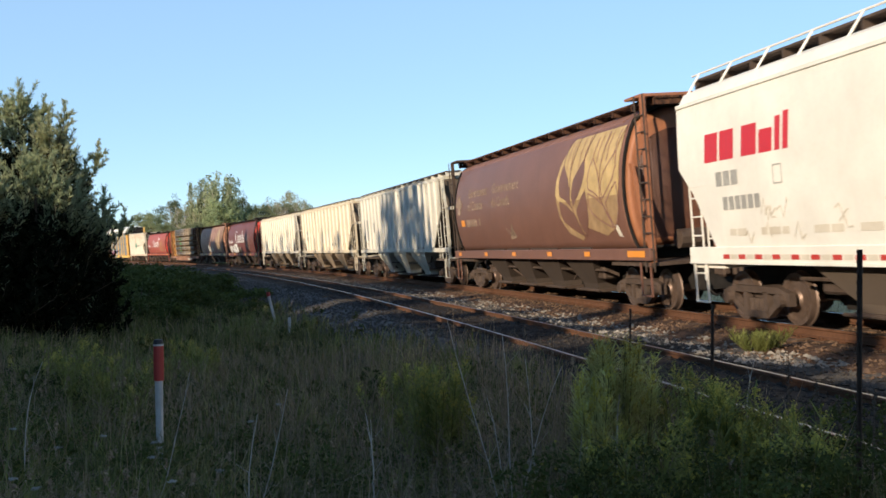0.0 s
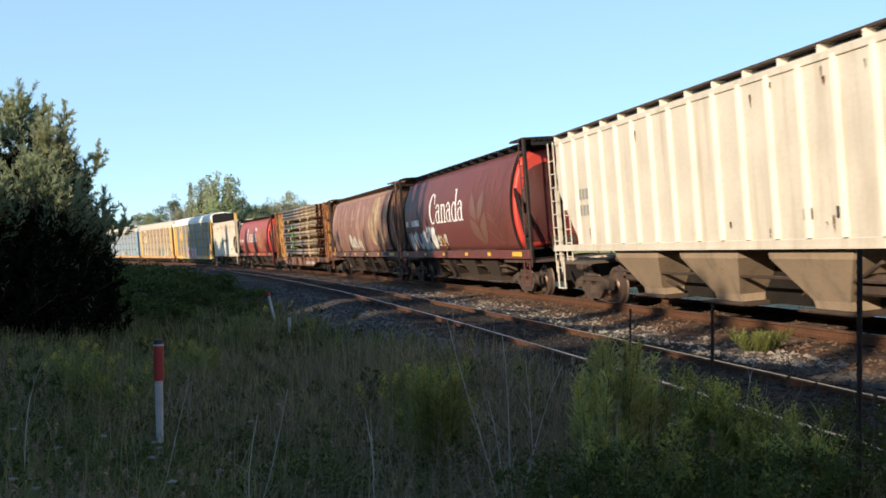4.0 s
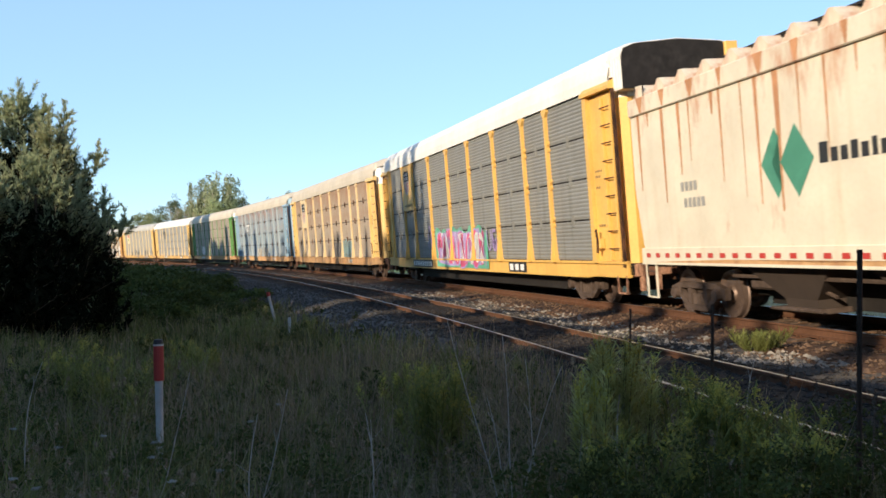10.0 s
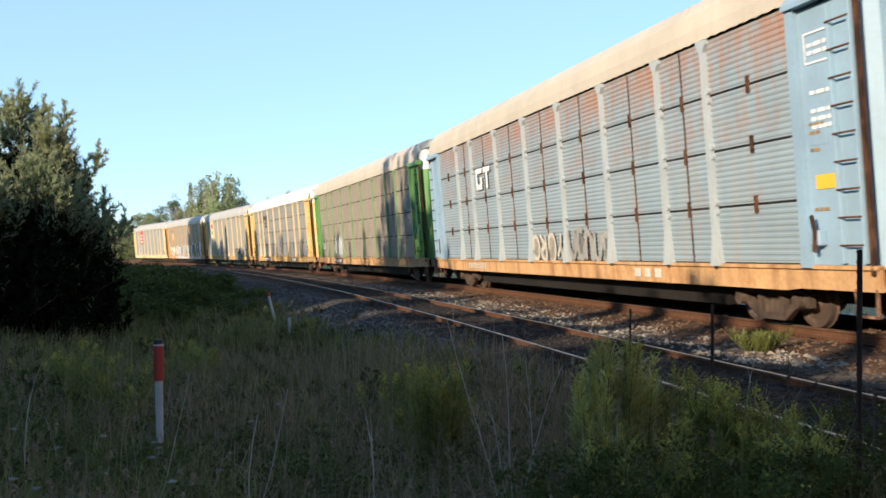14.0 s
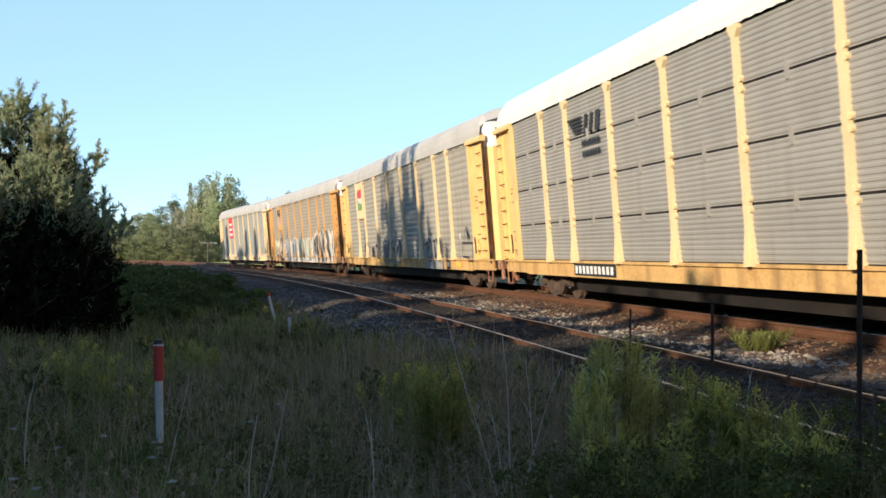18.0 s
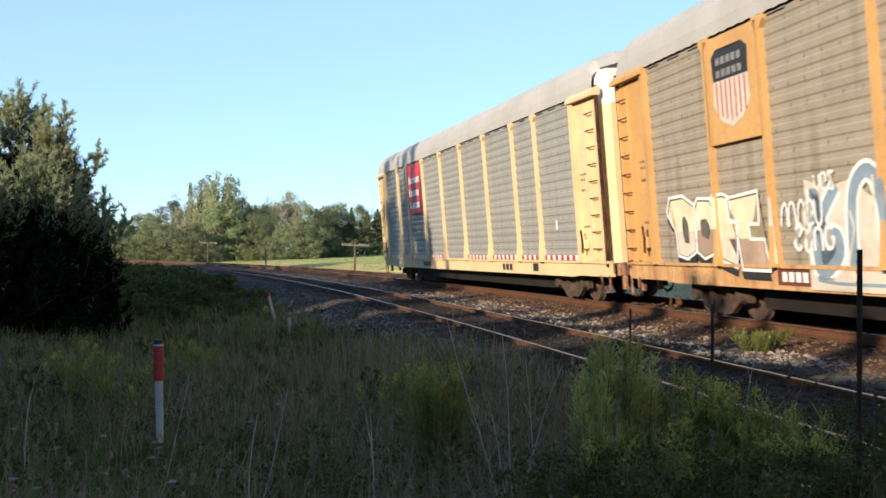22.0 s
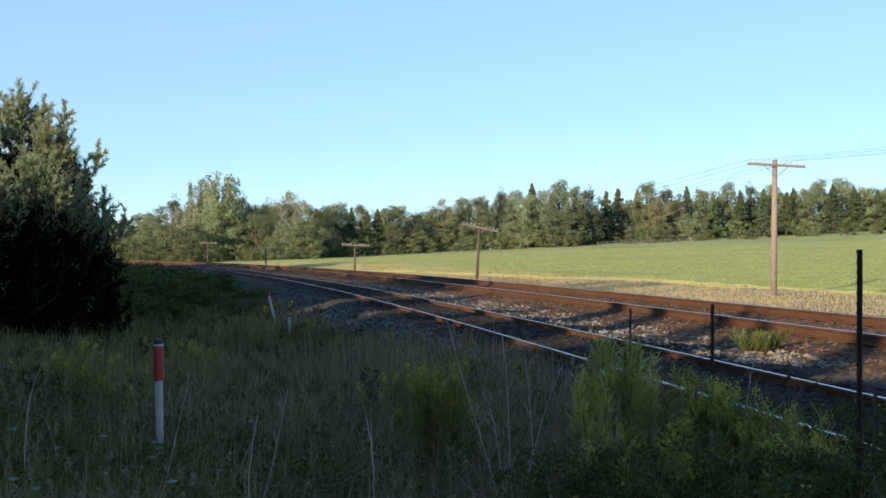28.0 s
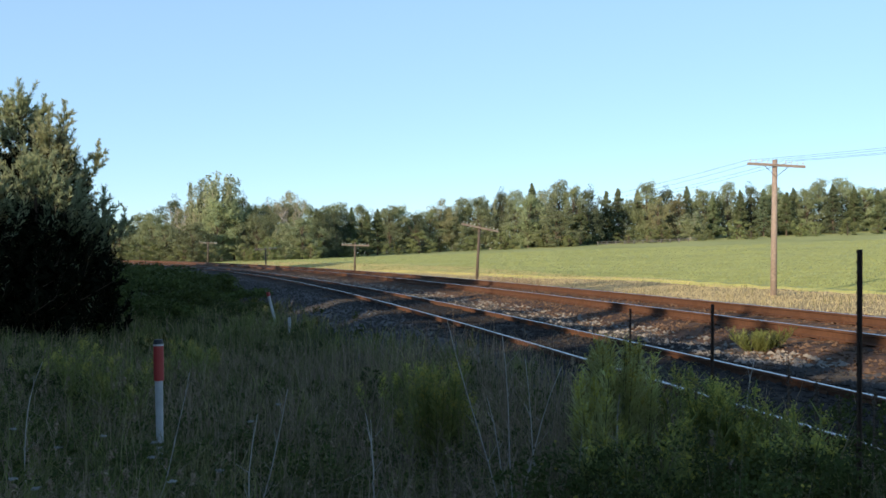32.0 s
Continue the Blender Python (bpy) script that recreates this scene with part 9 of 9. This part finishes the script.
def build_ribbed(joints):
    def mid(i):
        return (joints[i] + joints[i + 1]) / 2, joints[i] - joints[i + 1]
    c, l = mid(2)
    ribbed_hopper(c, l, "pale grey ribbed covered hopper with overpainted patches", M_HOP_GREY, 19, 7.95, [(-7.2, -6.1, 2.0, 3.1, M_LETTER_GREY), (-5.2, -4.6, 2.4, 2.9, M_LETTER_GREY)], 3, (-6.6,), M_HOP_GREY, M_RIB_GREY)
    c, l = mid(3)
    ribbed_hopper(c, l, "cream ribbed covered hopper with dark stencil patches", M_HOP_CREAM, 15, 8.2, [(2.35, 2.6, 1.82, 2.0, M_LETTER_BLACK), (3.35, 3.6, 1.82, 2.0, M_LETTER_BLACK), (4.3, 4.55, 1.82, 2.0, M_LETTER_BLACK), (5.4, 5.6, 1.82, 2.0, M_LETTER_BLACK), (0.7, 1.5, 2.1, 2.9, M_HOP_GREY)], 4, (-6.6,), M_CHUTE, M_RIB_CREAM, (4, 7, 10, 13))
    c, l = mid(4)
    ribbed_hopper(c, l, "dusty white ribbed covered hopper", M_HOP_PALE, 17, 7.7, [(3.45, 3.7, 1.82, 2.0, M_LETTER_BLACK), (4.3, 4.55, 1.82, 2.0, M_LETTER_BLACK)], 6, (-6.2,), M_CHUTE, M_RIB_CREAM)


def build_white_hopper(joints):
    """The smooth-sided white lead hopper."""
    c, l = (joints[0] + joints[1]) / 2, joints[0] - joints[1]
    car = tagged(new("covered_hopper_car"), "white smooth-sided covered hopper with large red lettering", "freight car")
    half = 8.45
    def wall(z):
        return -1.52 + 0.045 * ((z - 2.7) / 1.4) ** 2
    prof = [(wall(float(z)), float(z)) for z in np.linspace(1.42, 4.12, 8)] + [(-1.30, 4.40), (-1.0, 4.52), (0, 4.62)]
    prof = prof + [(-y, z) for y, z in prof[-2::-1]]
    rings = []
    for x, cut in ((-half, 2.95), (-half + 0.4, 2.55), (-half + 1.25, 1.42), (half - 1.25, 1.42), (half - 0.4, 2.55), (half, 2.95)):
        rings.append([(x, y, max(z, cut) if z < 3.2 else z) for y, z in prof])
    part("body", loft(B(), rings), M_HOP_WHITE, car)
    part("roof_rail", box(B(), -half, half, -1.50, -1.40, 4.12, 4.20, 0.01), M_HOP_WHITE, car)
    hopper_base(car, l, half, M_HOP_WHITE, M_HOP_WHITE, 3, M_UNDER, (1.14, 1.42))
    for m_, par in ((M_REFLECT_RED, 0), (M_HOP_PALE, 1)):
        mark(car, "reflector", [rect(-6.9 + i * 0.28, -6.66 + i * 0.28, 1.205, 1.285) for i in range(48) if i % 2 == par], flat(-1.512), m_, "", 0.006, False)
    running_board(car, half + 0.2, 4.54, M_STEEL, 0.5, 0.14, -0.66)
    rail = B()
    rod(rail, (-half - 0.2, -0.98, 4.80), (half + 0.2, -0.98, 4.80), 0.02, 6)
    for x in np.arange(-half, half, 1.3):
        rod(rail, (float(x), -1.22, 4.40), (float(x) + 0.12, -0.98, 4.80), 0.022, 6)
    part("roof_handrail", rail, M_HOP_WHITE, car)
    for sx in (-1, 1):
        xe = sx * (l / 2 - 0.9)
        ladder(car, xe - sx * 0.15, -1.46, 0.8, 3.3, M_HOP_WHITE)
        ladder(car, xe - sx * 0.75, -1.46, 1.1, 2.6, M_HOP_WHITE, 0.35)
        ladder(car, xe + sx * 0.05, 0.95, 1.0, 4.3, M_HOP_WHITE, 0.42, "y")
        part("end_sheet", box(B(), min(xe - sx * 0.5, xe - sx * 0.42), max(xe - sx * 0.5, xe - sx * 0.42), -1.3, 1.3, 1.1, 3.1), M_ORANGE_END, car)
        part("brake_reservoir", rod(B(), (xe - sx * 0.3, -0.6, 1.6), (xe - sx * 0.3, 0.3, 1.6), 0.2, 10), M_STEEL, car)
    w = wall
    bars(car, -7.35, 2.98, [0.5, 0.5, -0.12, 0.5, 0.42, 0.16, 0.16], 0.52, w, M_LETTER_RED, 0.08, 0.12, "lettering_bar", "large red bars of lettering", [1, 1, 1, 1, 0.74, 1.05, 1.15])
    bars(car, -6.95, 2.52, [0.22, 0.22, 0.22], 0.26, w, M_LETTER_GREY, 0.06)
    bars(car, -6.75, 2.08, [0.17] * 6, 0.24, w, M_LETTER_GREY, 0.05)
    mark(car, "stencil_panel", ribbon([(-5.0, 2.45), (-4.75, 2.45), (-4.75, 2.75), (-5.0, 2.75), (-5.0, 2.45)], 0.02), w, M_LETTER_GREY)
    bars(car, -6.6, 1.62, [0.22, 0.3, -0.4, 0.2, 0.35, 0.2, -0.6, 0.4, 0.3, -0.3, 0.5], 0.12, w, M_HOP_PALE, 0.05, 0.1, label="faint worn stencil marks")
    rnd = random.Random(77)
    scr = []
    for i in range(26):
        x, z = rnd.uniform(-6.3, 4.5), rnd.uniform(1.55, 2.05)
        scr += ribbon([(x, z), (x + 0.12, z + rnd.uniform(0.05, 0.25)), (x + 0.2, z - rnd.uniform(0.0, 0.15)), (x + 0.34, z + rnd.uniform(-0.1, 0.2))], 0.022)
    tagged(mark(car, "chalk_scrawl", scr, w, M_HOP_PALE, "faint grey chalk scrawl", 0.007), kind="stuff")
    cars.append((car, c, l))


def build_small_hopper(joints):
    """Short cream hopper with rust streaks and a row of roof hatches."""
    c, l = (joints[9] + joints[10]) / 2, joints[9] - joints[10]
    car = tagged(new("covered_hopper_car"), "short cream covered hopper with rust streaks and green diamond emblem", "freight car")
    half = 7.1
    side = [(-half + 0.25, 1.42), (half - 1.35, 1.42), (half - 1.6, 1.9), (half - 2.15, 2.12), (half - 2.2, 2.45), (half - 1.8, 2.9), (half - 1.35, 3.18), (half - 0.45, 3.25), (half - 0.45, 4.60), (-half, 4.60), (-half, 2.6)]
    for sy in (-1, 1):
        s = prism(B(), side, sy * 1.46 - 0.02, sy * 1.46 + 0.02)
        bmesh.ops.recalc_face_normals(s, faces=s.faces)
        part("side_sheet", s, M_HOP_RUSTY, car)
    chord = box(B(), -half, half - 0.3, -1.54, -1.44, 4.26, 4.62, 0.02)
    part("top_chord", chord, M_HOP_RUSTY, car)
    r = prism(B(), [(-1.48, 4.60), (-0.9, 4.78), (0.9, 4.78), (1.48, 4.60)], -half, half - 0.4, "x")
    bmesh.ops.recalc_face_normals(r, faces=r.faces)
    part("roof", r, M_HOP_RUSTY, car)
    def tooth():
        bm = prism(B(), [(-0.36, 4.61), (0.36, 4.61), (0.05, 4.88), (-0.05, 4.88)], -1.46, -1.0)
        bmesh.ops.recalc_face_normals(bm, faces=bm.faces)
        return mesh_of("roof_gusset", bm, M_HOP_RUSTY)
    for i in range(14):
        put(part("roof_gusset", cached("tooth", tooth), None, car), -half + 0.5 + i * 0.98)
    running_board(car, half, 4.78, M_BLACK, 0.5, 0.10, -0.80)
    for sx in (-1, 1):
        sl = prism(B(), [(sx * (half - 0.5), 4.6), (sx * (half - 0.5), 3.1), (sx * (half - 2.2), 1.5), (sx * (half - 2.4), 1.5), (sx * (half - 0.7), 3.2), (sx * (half - 0.7), 4.6)], -1.44, 1.44)
        bmesh.ops.recalc_face_normals(sl, faces=sl.faces)
        part("slope_sheet", sl, M_HOP_RUSTY, car)
        xe = sx * (l / 2 - 0.85)
        fr = B()
        for yy in (-1.36, 1.36):
            box(fr, xe - 0.06, xe + 0.06, yy - 0.05, yy + 0.05, 1.1, 4.85)
        box(fr, xe - 0.06, xe + 0.06, -1.4, 1.4, 4.80, 4.9)
        box(fr, xe - 0.06, xe + 0.06, -1.4, 1.4, 2.0, 2.1)
        part("end_frame", fr, M_HOP_RUSTY, car)
        ladder(car, xe - sx * 0.25, -1.46, 0.8, 4.85, M_STEEL)
        ladder(car, xe + sx * 0.10, 0.95, 1.0, 4.4, M_STEEL, 0.42, "y")
        part("brake_reservoir", rod(B(), (xe - sx * 0.9, -0.7, 1.5), (xe - sx * 0.9, 0.3, 1.5), 0.2, 10), M_STEEL, car)
        part("brake_wheel", rod(B(), (xe + sx * 0.12, -0.55, 2.55), (xe + sx * 0.16, -0.55, 2.55), 0.27, 12), M_STEEL, car)
        part("valve_box", box(B(), xe - sx * 0.5 - 0.16, xe - sx * 0.5 + 0.16, -1.1, -0.7, 1.12, 1.55, 0.02), M_STEEL, car)
        for z_ in (1.75, 2.35):
            part("cross_brace", box(B(), min(xe, xe - sx * 1.2), max(xe, xe - sx * 1.2), -1.40, -1.34, z_, z_ + 0.06), M_STEEL, car)
    hopper_base(car, l, half, M_HOP_RUSTY, M_STEEL, 2, M_CHUTE_DARK, (1.10, 1.42))
    for i in range(26):
        mark(car, "reflector", [rect(-6.7 + i * 0.46, -6.5 + i * 0.46, 1.22, 1.31)], flat(-1.512), M_REFLECT_RED)
    mark(car, "rust_stain", [[(-6.9, 1.11), (6.6, 1.11), (6.6, 1.22), (4.9, 1.17), (2.2, 1.20), (-0.4, 1.16), (-3.2, 1.19), (-5.2, 1.15)]], flat(-1.512), M_SILL_RUST, "rust along the foot of the sill", 0.004)
    s = flat(-1.483)
    mark(car, "emblem_diamond", [[(-1.30, 2.77), (-0.83, 2.19), (-0.36, 2.77), (-0.83, 3.35)]], s, M_TEAL, "green diamond")
    mark(car, "emblem_diamond", [[(-1.88, 2.77), (-1.42, 2.19), (-1.30, 2.36), (-1.56, 2.77), (-1.30, 3.18), (-1.42, 3.35)]], s, M_TEAL, "green half diamond")
    bars(car, -0.22, 2.66, [0.22, 0.17, 0.17, 0.17, 0.17, 0.12, 0.17, 0.17], 0.26, s, M_LETTER_BLACK, 0.07, 0, "lettering_bar", "dark bars of lettering", [1.2, .8, .8, 1, .8, 1, .8, .8])
    bars(car, -4.9, 2.52, [0.13] * 4, 0.18, s, M_LETTER_GREY, 0.05), bars(car, -4.8, 2.2, [0.13] * 5, 0.18, s, M_LETTER_GREY, 0.05), bars(car, 3.6, 1.75, [0.14, 0.14, 0.14, -0.1, 0.12], 0.16, s, M_LETTER_BLACK, 0.04)
    # rust runs from the hatches
    rnd = random.Random(12)
    runs = []
    for i in range(22):
        x, ln, w = -half + 0.4 + i * 0.62 + rnd.uniform(-0.2, 0.2), rnd.uniform(0.3, 2.3), rnd.uniform(0.02, 0.09)
        runs.append([(x - w, 4.26), (x + w, 4.26), (x + w * 0.3, 4.26 - ln), (x - w * 0.3, 4.26 - ln)])
    red_rust = plain("rust_run", (0.53, 0.27, 0.14), 0.8, 0, 4, 0.35)
    mark(car, "rust_run", runs, s, red_rust, "rust run below a hatch", 0.004, False)
    top = flat(-1.541)
    for i in range(11):
        x, w = -half + 0.7 + i * 1.2 + rnd.uniform(-0.2, 0.2), rnd.uniform(0.05, 0.22)
        mark(car, "rust_stain", [[(x - w, 4.61), (x + w * 0.9, 4.61), (x + w * 0.6, 4.45), (x + w * 0.25, 4.28), (x - w * 0.2, 4.28), (x - w * 0.7, 4.48)]], top, red_rust, "broad rust stain on the roof edge", 0.004)
    cars.append((car, c, l))


def build_pipe_flat(joints):
    """Bulkhead flat car; its pipe load is stacked on timber."""
    c, l = (joints[7] + joints[8]) / 2, joints[7] - joints[8]
    car = tagged(new("bulkhead_flat_car"), "rusty bulkhead flat car loaded with stacked steel pipes", "freight car")
    h = l / 2 - 0.7
    part("deck", box(B(), -h, h, -1.42, 1.42, 0.86, 1.02), M_DECK, car)
    for sy in (-1, 1):
        s = prism(B(), [(-h, 0.76), (-h + 3.6, 0.74), (-h + 5.0, 0.46), (h - 5.0, 0.46), (h - 3.6, 0.74), (h, 0.76), (h, 1.06), (-h, 1.06)], sy * 1.45 - 0.05, sy * 1.45 + 0.05)
        bmesh.ops.recalc_face_normals(s, faces=s.faces)
        part("side_sill", s, M_DECK, car)
    pk = cached("pocket", lambda: mesh_of("stake_pocket", box(B(), -0.09, 0.09, -0.07, 0.0, 0.84, 1.05, 0.01), M_DECK))
    for i in range(15):
        put(part("stake_pocket", pk, None, car), -h + 1.2 + i * (2 * h - 2.4) / 14, -1.50)
    part("centre_sill", box(B(), -h, h, -0.3, 0.3, 0.36, 0.86), M_BLACK, car)
    # black box hung low to paint in the shade below the flat car
    part("underframe", prism(B(), [(-8.0, 0.86), (-7.6, 0.28), (7.6, 0.28), (8.0, 0.86)], -1.1, 1.1), M_BLACK, car)
    for sx in (-1, 1):
        a = sx * (h - 0.80)
        sheet = box(B(), min(a, a + sx * 0.12), max(a, a + sx * 0.12), -1.40, 1.40, 1.02, 4.60)
        part("bulkhead_sheet", sheet, M_BULK_IN, car, "orange rust-blotched bulkhead face")
        for y in (-1.38, 1.38):
            post = prism(B(), [(a - sx * 0.05, 1.02), (a + sx * 0.20, 1.02), (a + sx * 0.20, 4.66), (a - sx * 0.05, 4.66)], y - 0.05, y + 0.05)
            bmesh.ops.recalc_face_normals(post, faces=post.faces)
            part("bulkhead_post", post, M_BULK, car)
            brace = prism(B(), [(a + sx * 0.62, 1.02), (a + sx * 0.88, 1.02), (a + sx * 0.66, 4.60), (a + sx * 0.46, 4.60)], y - 0.05, y + 0.05)
            bmesh.ops.recalc_face_normals(brace, faces=brace.faces)
            part("bulkhead_brace", brace, M_BULK, car)
            for zz in (1.95, 2.75, 3.55):
                part("gusset_plate", box(B(), min(a + sx * 0.20, a + sx * 0.6), max(a + sx * 0.20, a + sx * 0.6), y - 0.02, y + 0.02, zz, zz + 0.14), M_BULK, car)
        for y in (-0.7, 0.0, 0.7):
            part("bulkhead_rib", box(B(), min(a + sx * 0.12, a + sx * 0.60), max(a + sx * 0.12, a + sx * 0.60), y - 0.07, y + 0.07, 1.02, 4.60), M_BULK, car)
        part("bulkhead_cap", box(B(), min(a - sx * 0.05, a + sx * 0.8), max(a - sx * 0.05, a + sx * 0.8), -1.42, 1.42, 4.60, 4.70, 0.02), M_BULK, car)
        ladder(car, a + sx * 0.72, -0.95, 1.0, 4.6, M_STEEL, 0.42, "y")
        for i in range(8):
            part("grab_iron", grab_iron(B(), a + sx * 0.2 - 0.05, a + sx * 0.2 + 0.4, -1.41, 1.55 + i * 0.4, 0.06), M_BULK, car)
        add_truck(car, sx * (l / 2 - 2.6)), add_coupler(car, sx * l / 2)
    bars(car, 2.8, 0.58, [0.16] * 7 + [-0.2] + [0.16] * 5, 0.2, flat(-1.502), M_PALE, 0.06)
    bars(car, -8.0, 0.80, [0.13] * 4 + [-0.3] + [0.13] * 5, 0.15, flat(-1.502), M_PALE, 0.05)
    mark(car, "stencil_panel", [rect(7.6, 8.2, 0.78, 1.0)], flat(-1.502), M_LETTER_BLACK)
    # pipes: hollow, in bundles of two or three layers
    R, GAP = 0.113, 0.196
    def pipe():
        bm = B()
        n = 12
        L = 13.5
        def circ(x, r):
            return [(x, r * math.cos(2 * math.pi * i / n), r * math.sin(2 * math.pi * i / n)) for i in range(n)]
        loft(bm, [circ(-L / 2 + 0.3, R - 0.022), circ(-L / 2, R - 0.022), circ(-L / 2, R), circ(L / 2, R), circ(L / 2, R - 0.018), circ(L / 2 - 0.9, R - 0.018)])
        for f in bm.faces:
            c = f.calc_center_median()
            if c.x > L / 2 - 0.95 and math.hypot(c.y, c.z) < R - 0.012:
                f.material_index = 1
        return mesh_of("pipe", bm, [M_PIPE, M_BORE], True)
    def band():
        return mesh_of("steel_band", rod(B(), (-0.016, 0, 0), (0.016, 0, 0), R + 0.007, 12), M_STRAP)
    rnd = random.Random(2)
    z = 1.03
    for layers in (2, 2, 2, 2, 4):
        z += GAP
        for x in (-5.9, -3.6, 1.0, 3.8):
            xx = x + rnd.uniform(-0.4, 0.4)
            part("dunnage", box(B(), xx - 0.075, xx + 0.075, -1.43, 1.38, z - GAP, z, 0.008), M_DUNNAGE, car, "pale timber spacer")
            tall = rnd.uniform(0.07, 0.14)
            part("wedge", prism(B(), [(xx - 0.02, z - 0.10), (xx + 0.14, z - 0.13), (xx + 0.42, z - 0.06), (xx + 0.40, z - 0.02), (xx + 0.10, z + tall * 0.75), (xx - 0.04, z + tall)], -1.47, -1.40), M_DUNNAGE, car, "pale timber wedge")
        off = rnd.uniform(-0.35, 0.25)
        bands = [x + rnd.uniform(-0.15, 0.15) for x in (-5.6, -4.1, -2.6, -1.0, 0.7, 2.4, 4.0, 5.2)]
        for k in range(layers):
            for j in range(12):
                ob = part("pipe", cached("pipe", pipe), None, car)
                put(ob, 0.0 + off + rnd.uniform(-0.3, 0.3), -1.26 + j * 0.23 + (0.02 if k % 2 else 0), z + R)
            for x in bands:
                put(part("steel_band", cached("pipe_band", band), None, car), x + rnd.uniform(-0.05, 0.05), -1.26 + (0.02 if k % 2 else 0), z + R)
            z += 2 * R + 0.003
    for x in (-5.2, -1.9, 0.9, 4.4):
        part("strap", box(B(), x - 0.011, x + 0.011, -1.396, -1.388, 1.04, z, 0.0), M_STRAP, car, "dark steel strap")
    for x0, z0, k in ((-2.75, 3.35, 1.0), (-2.65, 2.72, 0.9), (-2.7, 2.2, 0.8), (-2.55, 1.75, 0.8)):
        mark(car, "spray_mark", ribbon([(x0 + k * (0.20 * math.sin(g * 13) + 0.10 * g), z0 + k * (0.24 - 0.42 * g + 0.05 * math.cos(g * 13))) for g in np.linspace(0, 1, 27)], 0.04), flat(-1.40), M_SPRAY, "green spray squiggle", 0.001)
    cars.append((car, c, l))


# coupler places along the train at the clip's start, from the lead hopper back
JOINTS = [31.5, 13.5, -4.5, -23.3, -42.7, -61.0, -79.7, -98.8, -120.6, -139.9, -155.3]
build_white_hopper(JOINTS)
build_cylinders(JOINTS)
build_ribbed(JOINTS)
build_pipe_flat(JOINTS)
build_small_hopper(JOINTS)
build_autoracks()

# ---- plants and things beside the line ----
make_left_pine()
make_woods()
make_shade_trees()
make_grass()
make_bushes()
make_plants()
make_line_side()
dragonfly, flight = make_insect()
make_stones()
make_ties(main_track, False)
make_ties(side_track, True)


def motions():
    """Every car follows the curve at constant speed; the wheels roll."""
    for ob, s, length in cars:
        walk(ob, [(t, car_pose(s + SPEED * t, length)) for t in range(33)])
    walk(dragonfly, flight)
    first = wheelsets[0]
    walk(first, [(i / 30, pose(0, 0, 0, 0, math.degrees(SPEED / 0.457 * i / 30) % 360, 0)) for i in range(961)])
    for w in wheelsets[1:]:
        w.rotation_mode = "QUATERNION"
        keys = w.animation_data_create()
        keys.action = first.animation_data.action
        keys.action_slot = first.animation_data.action_slot


motions()
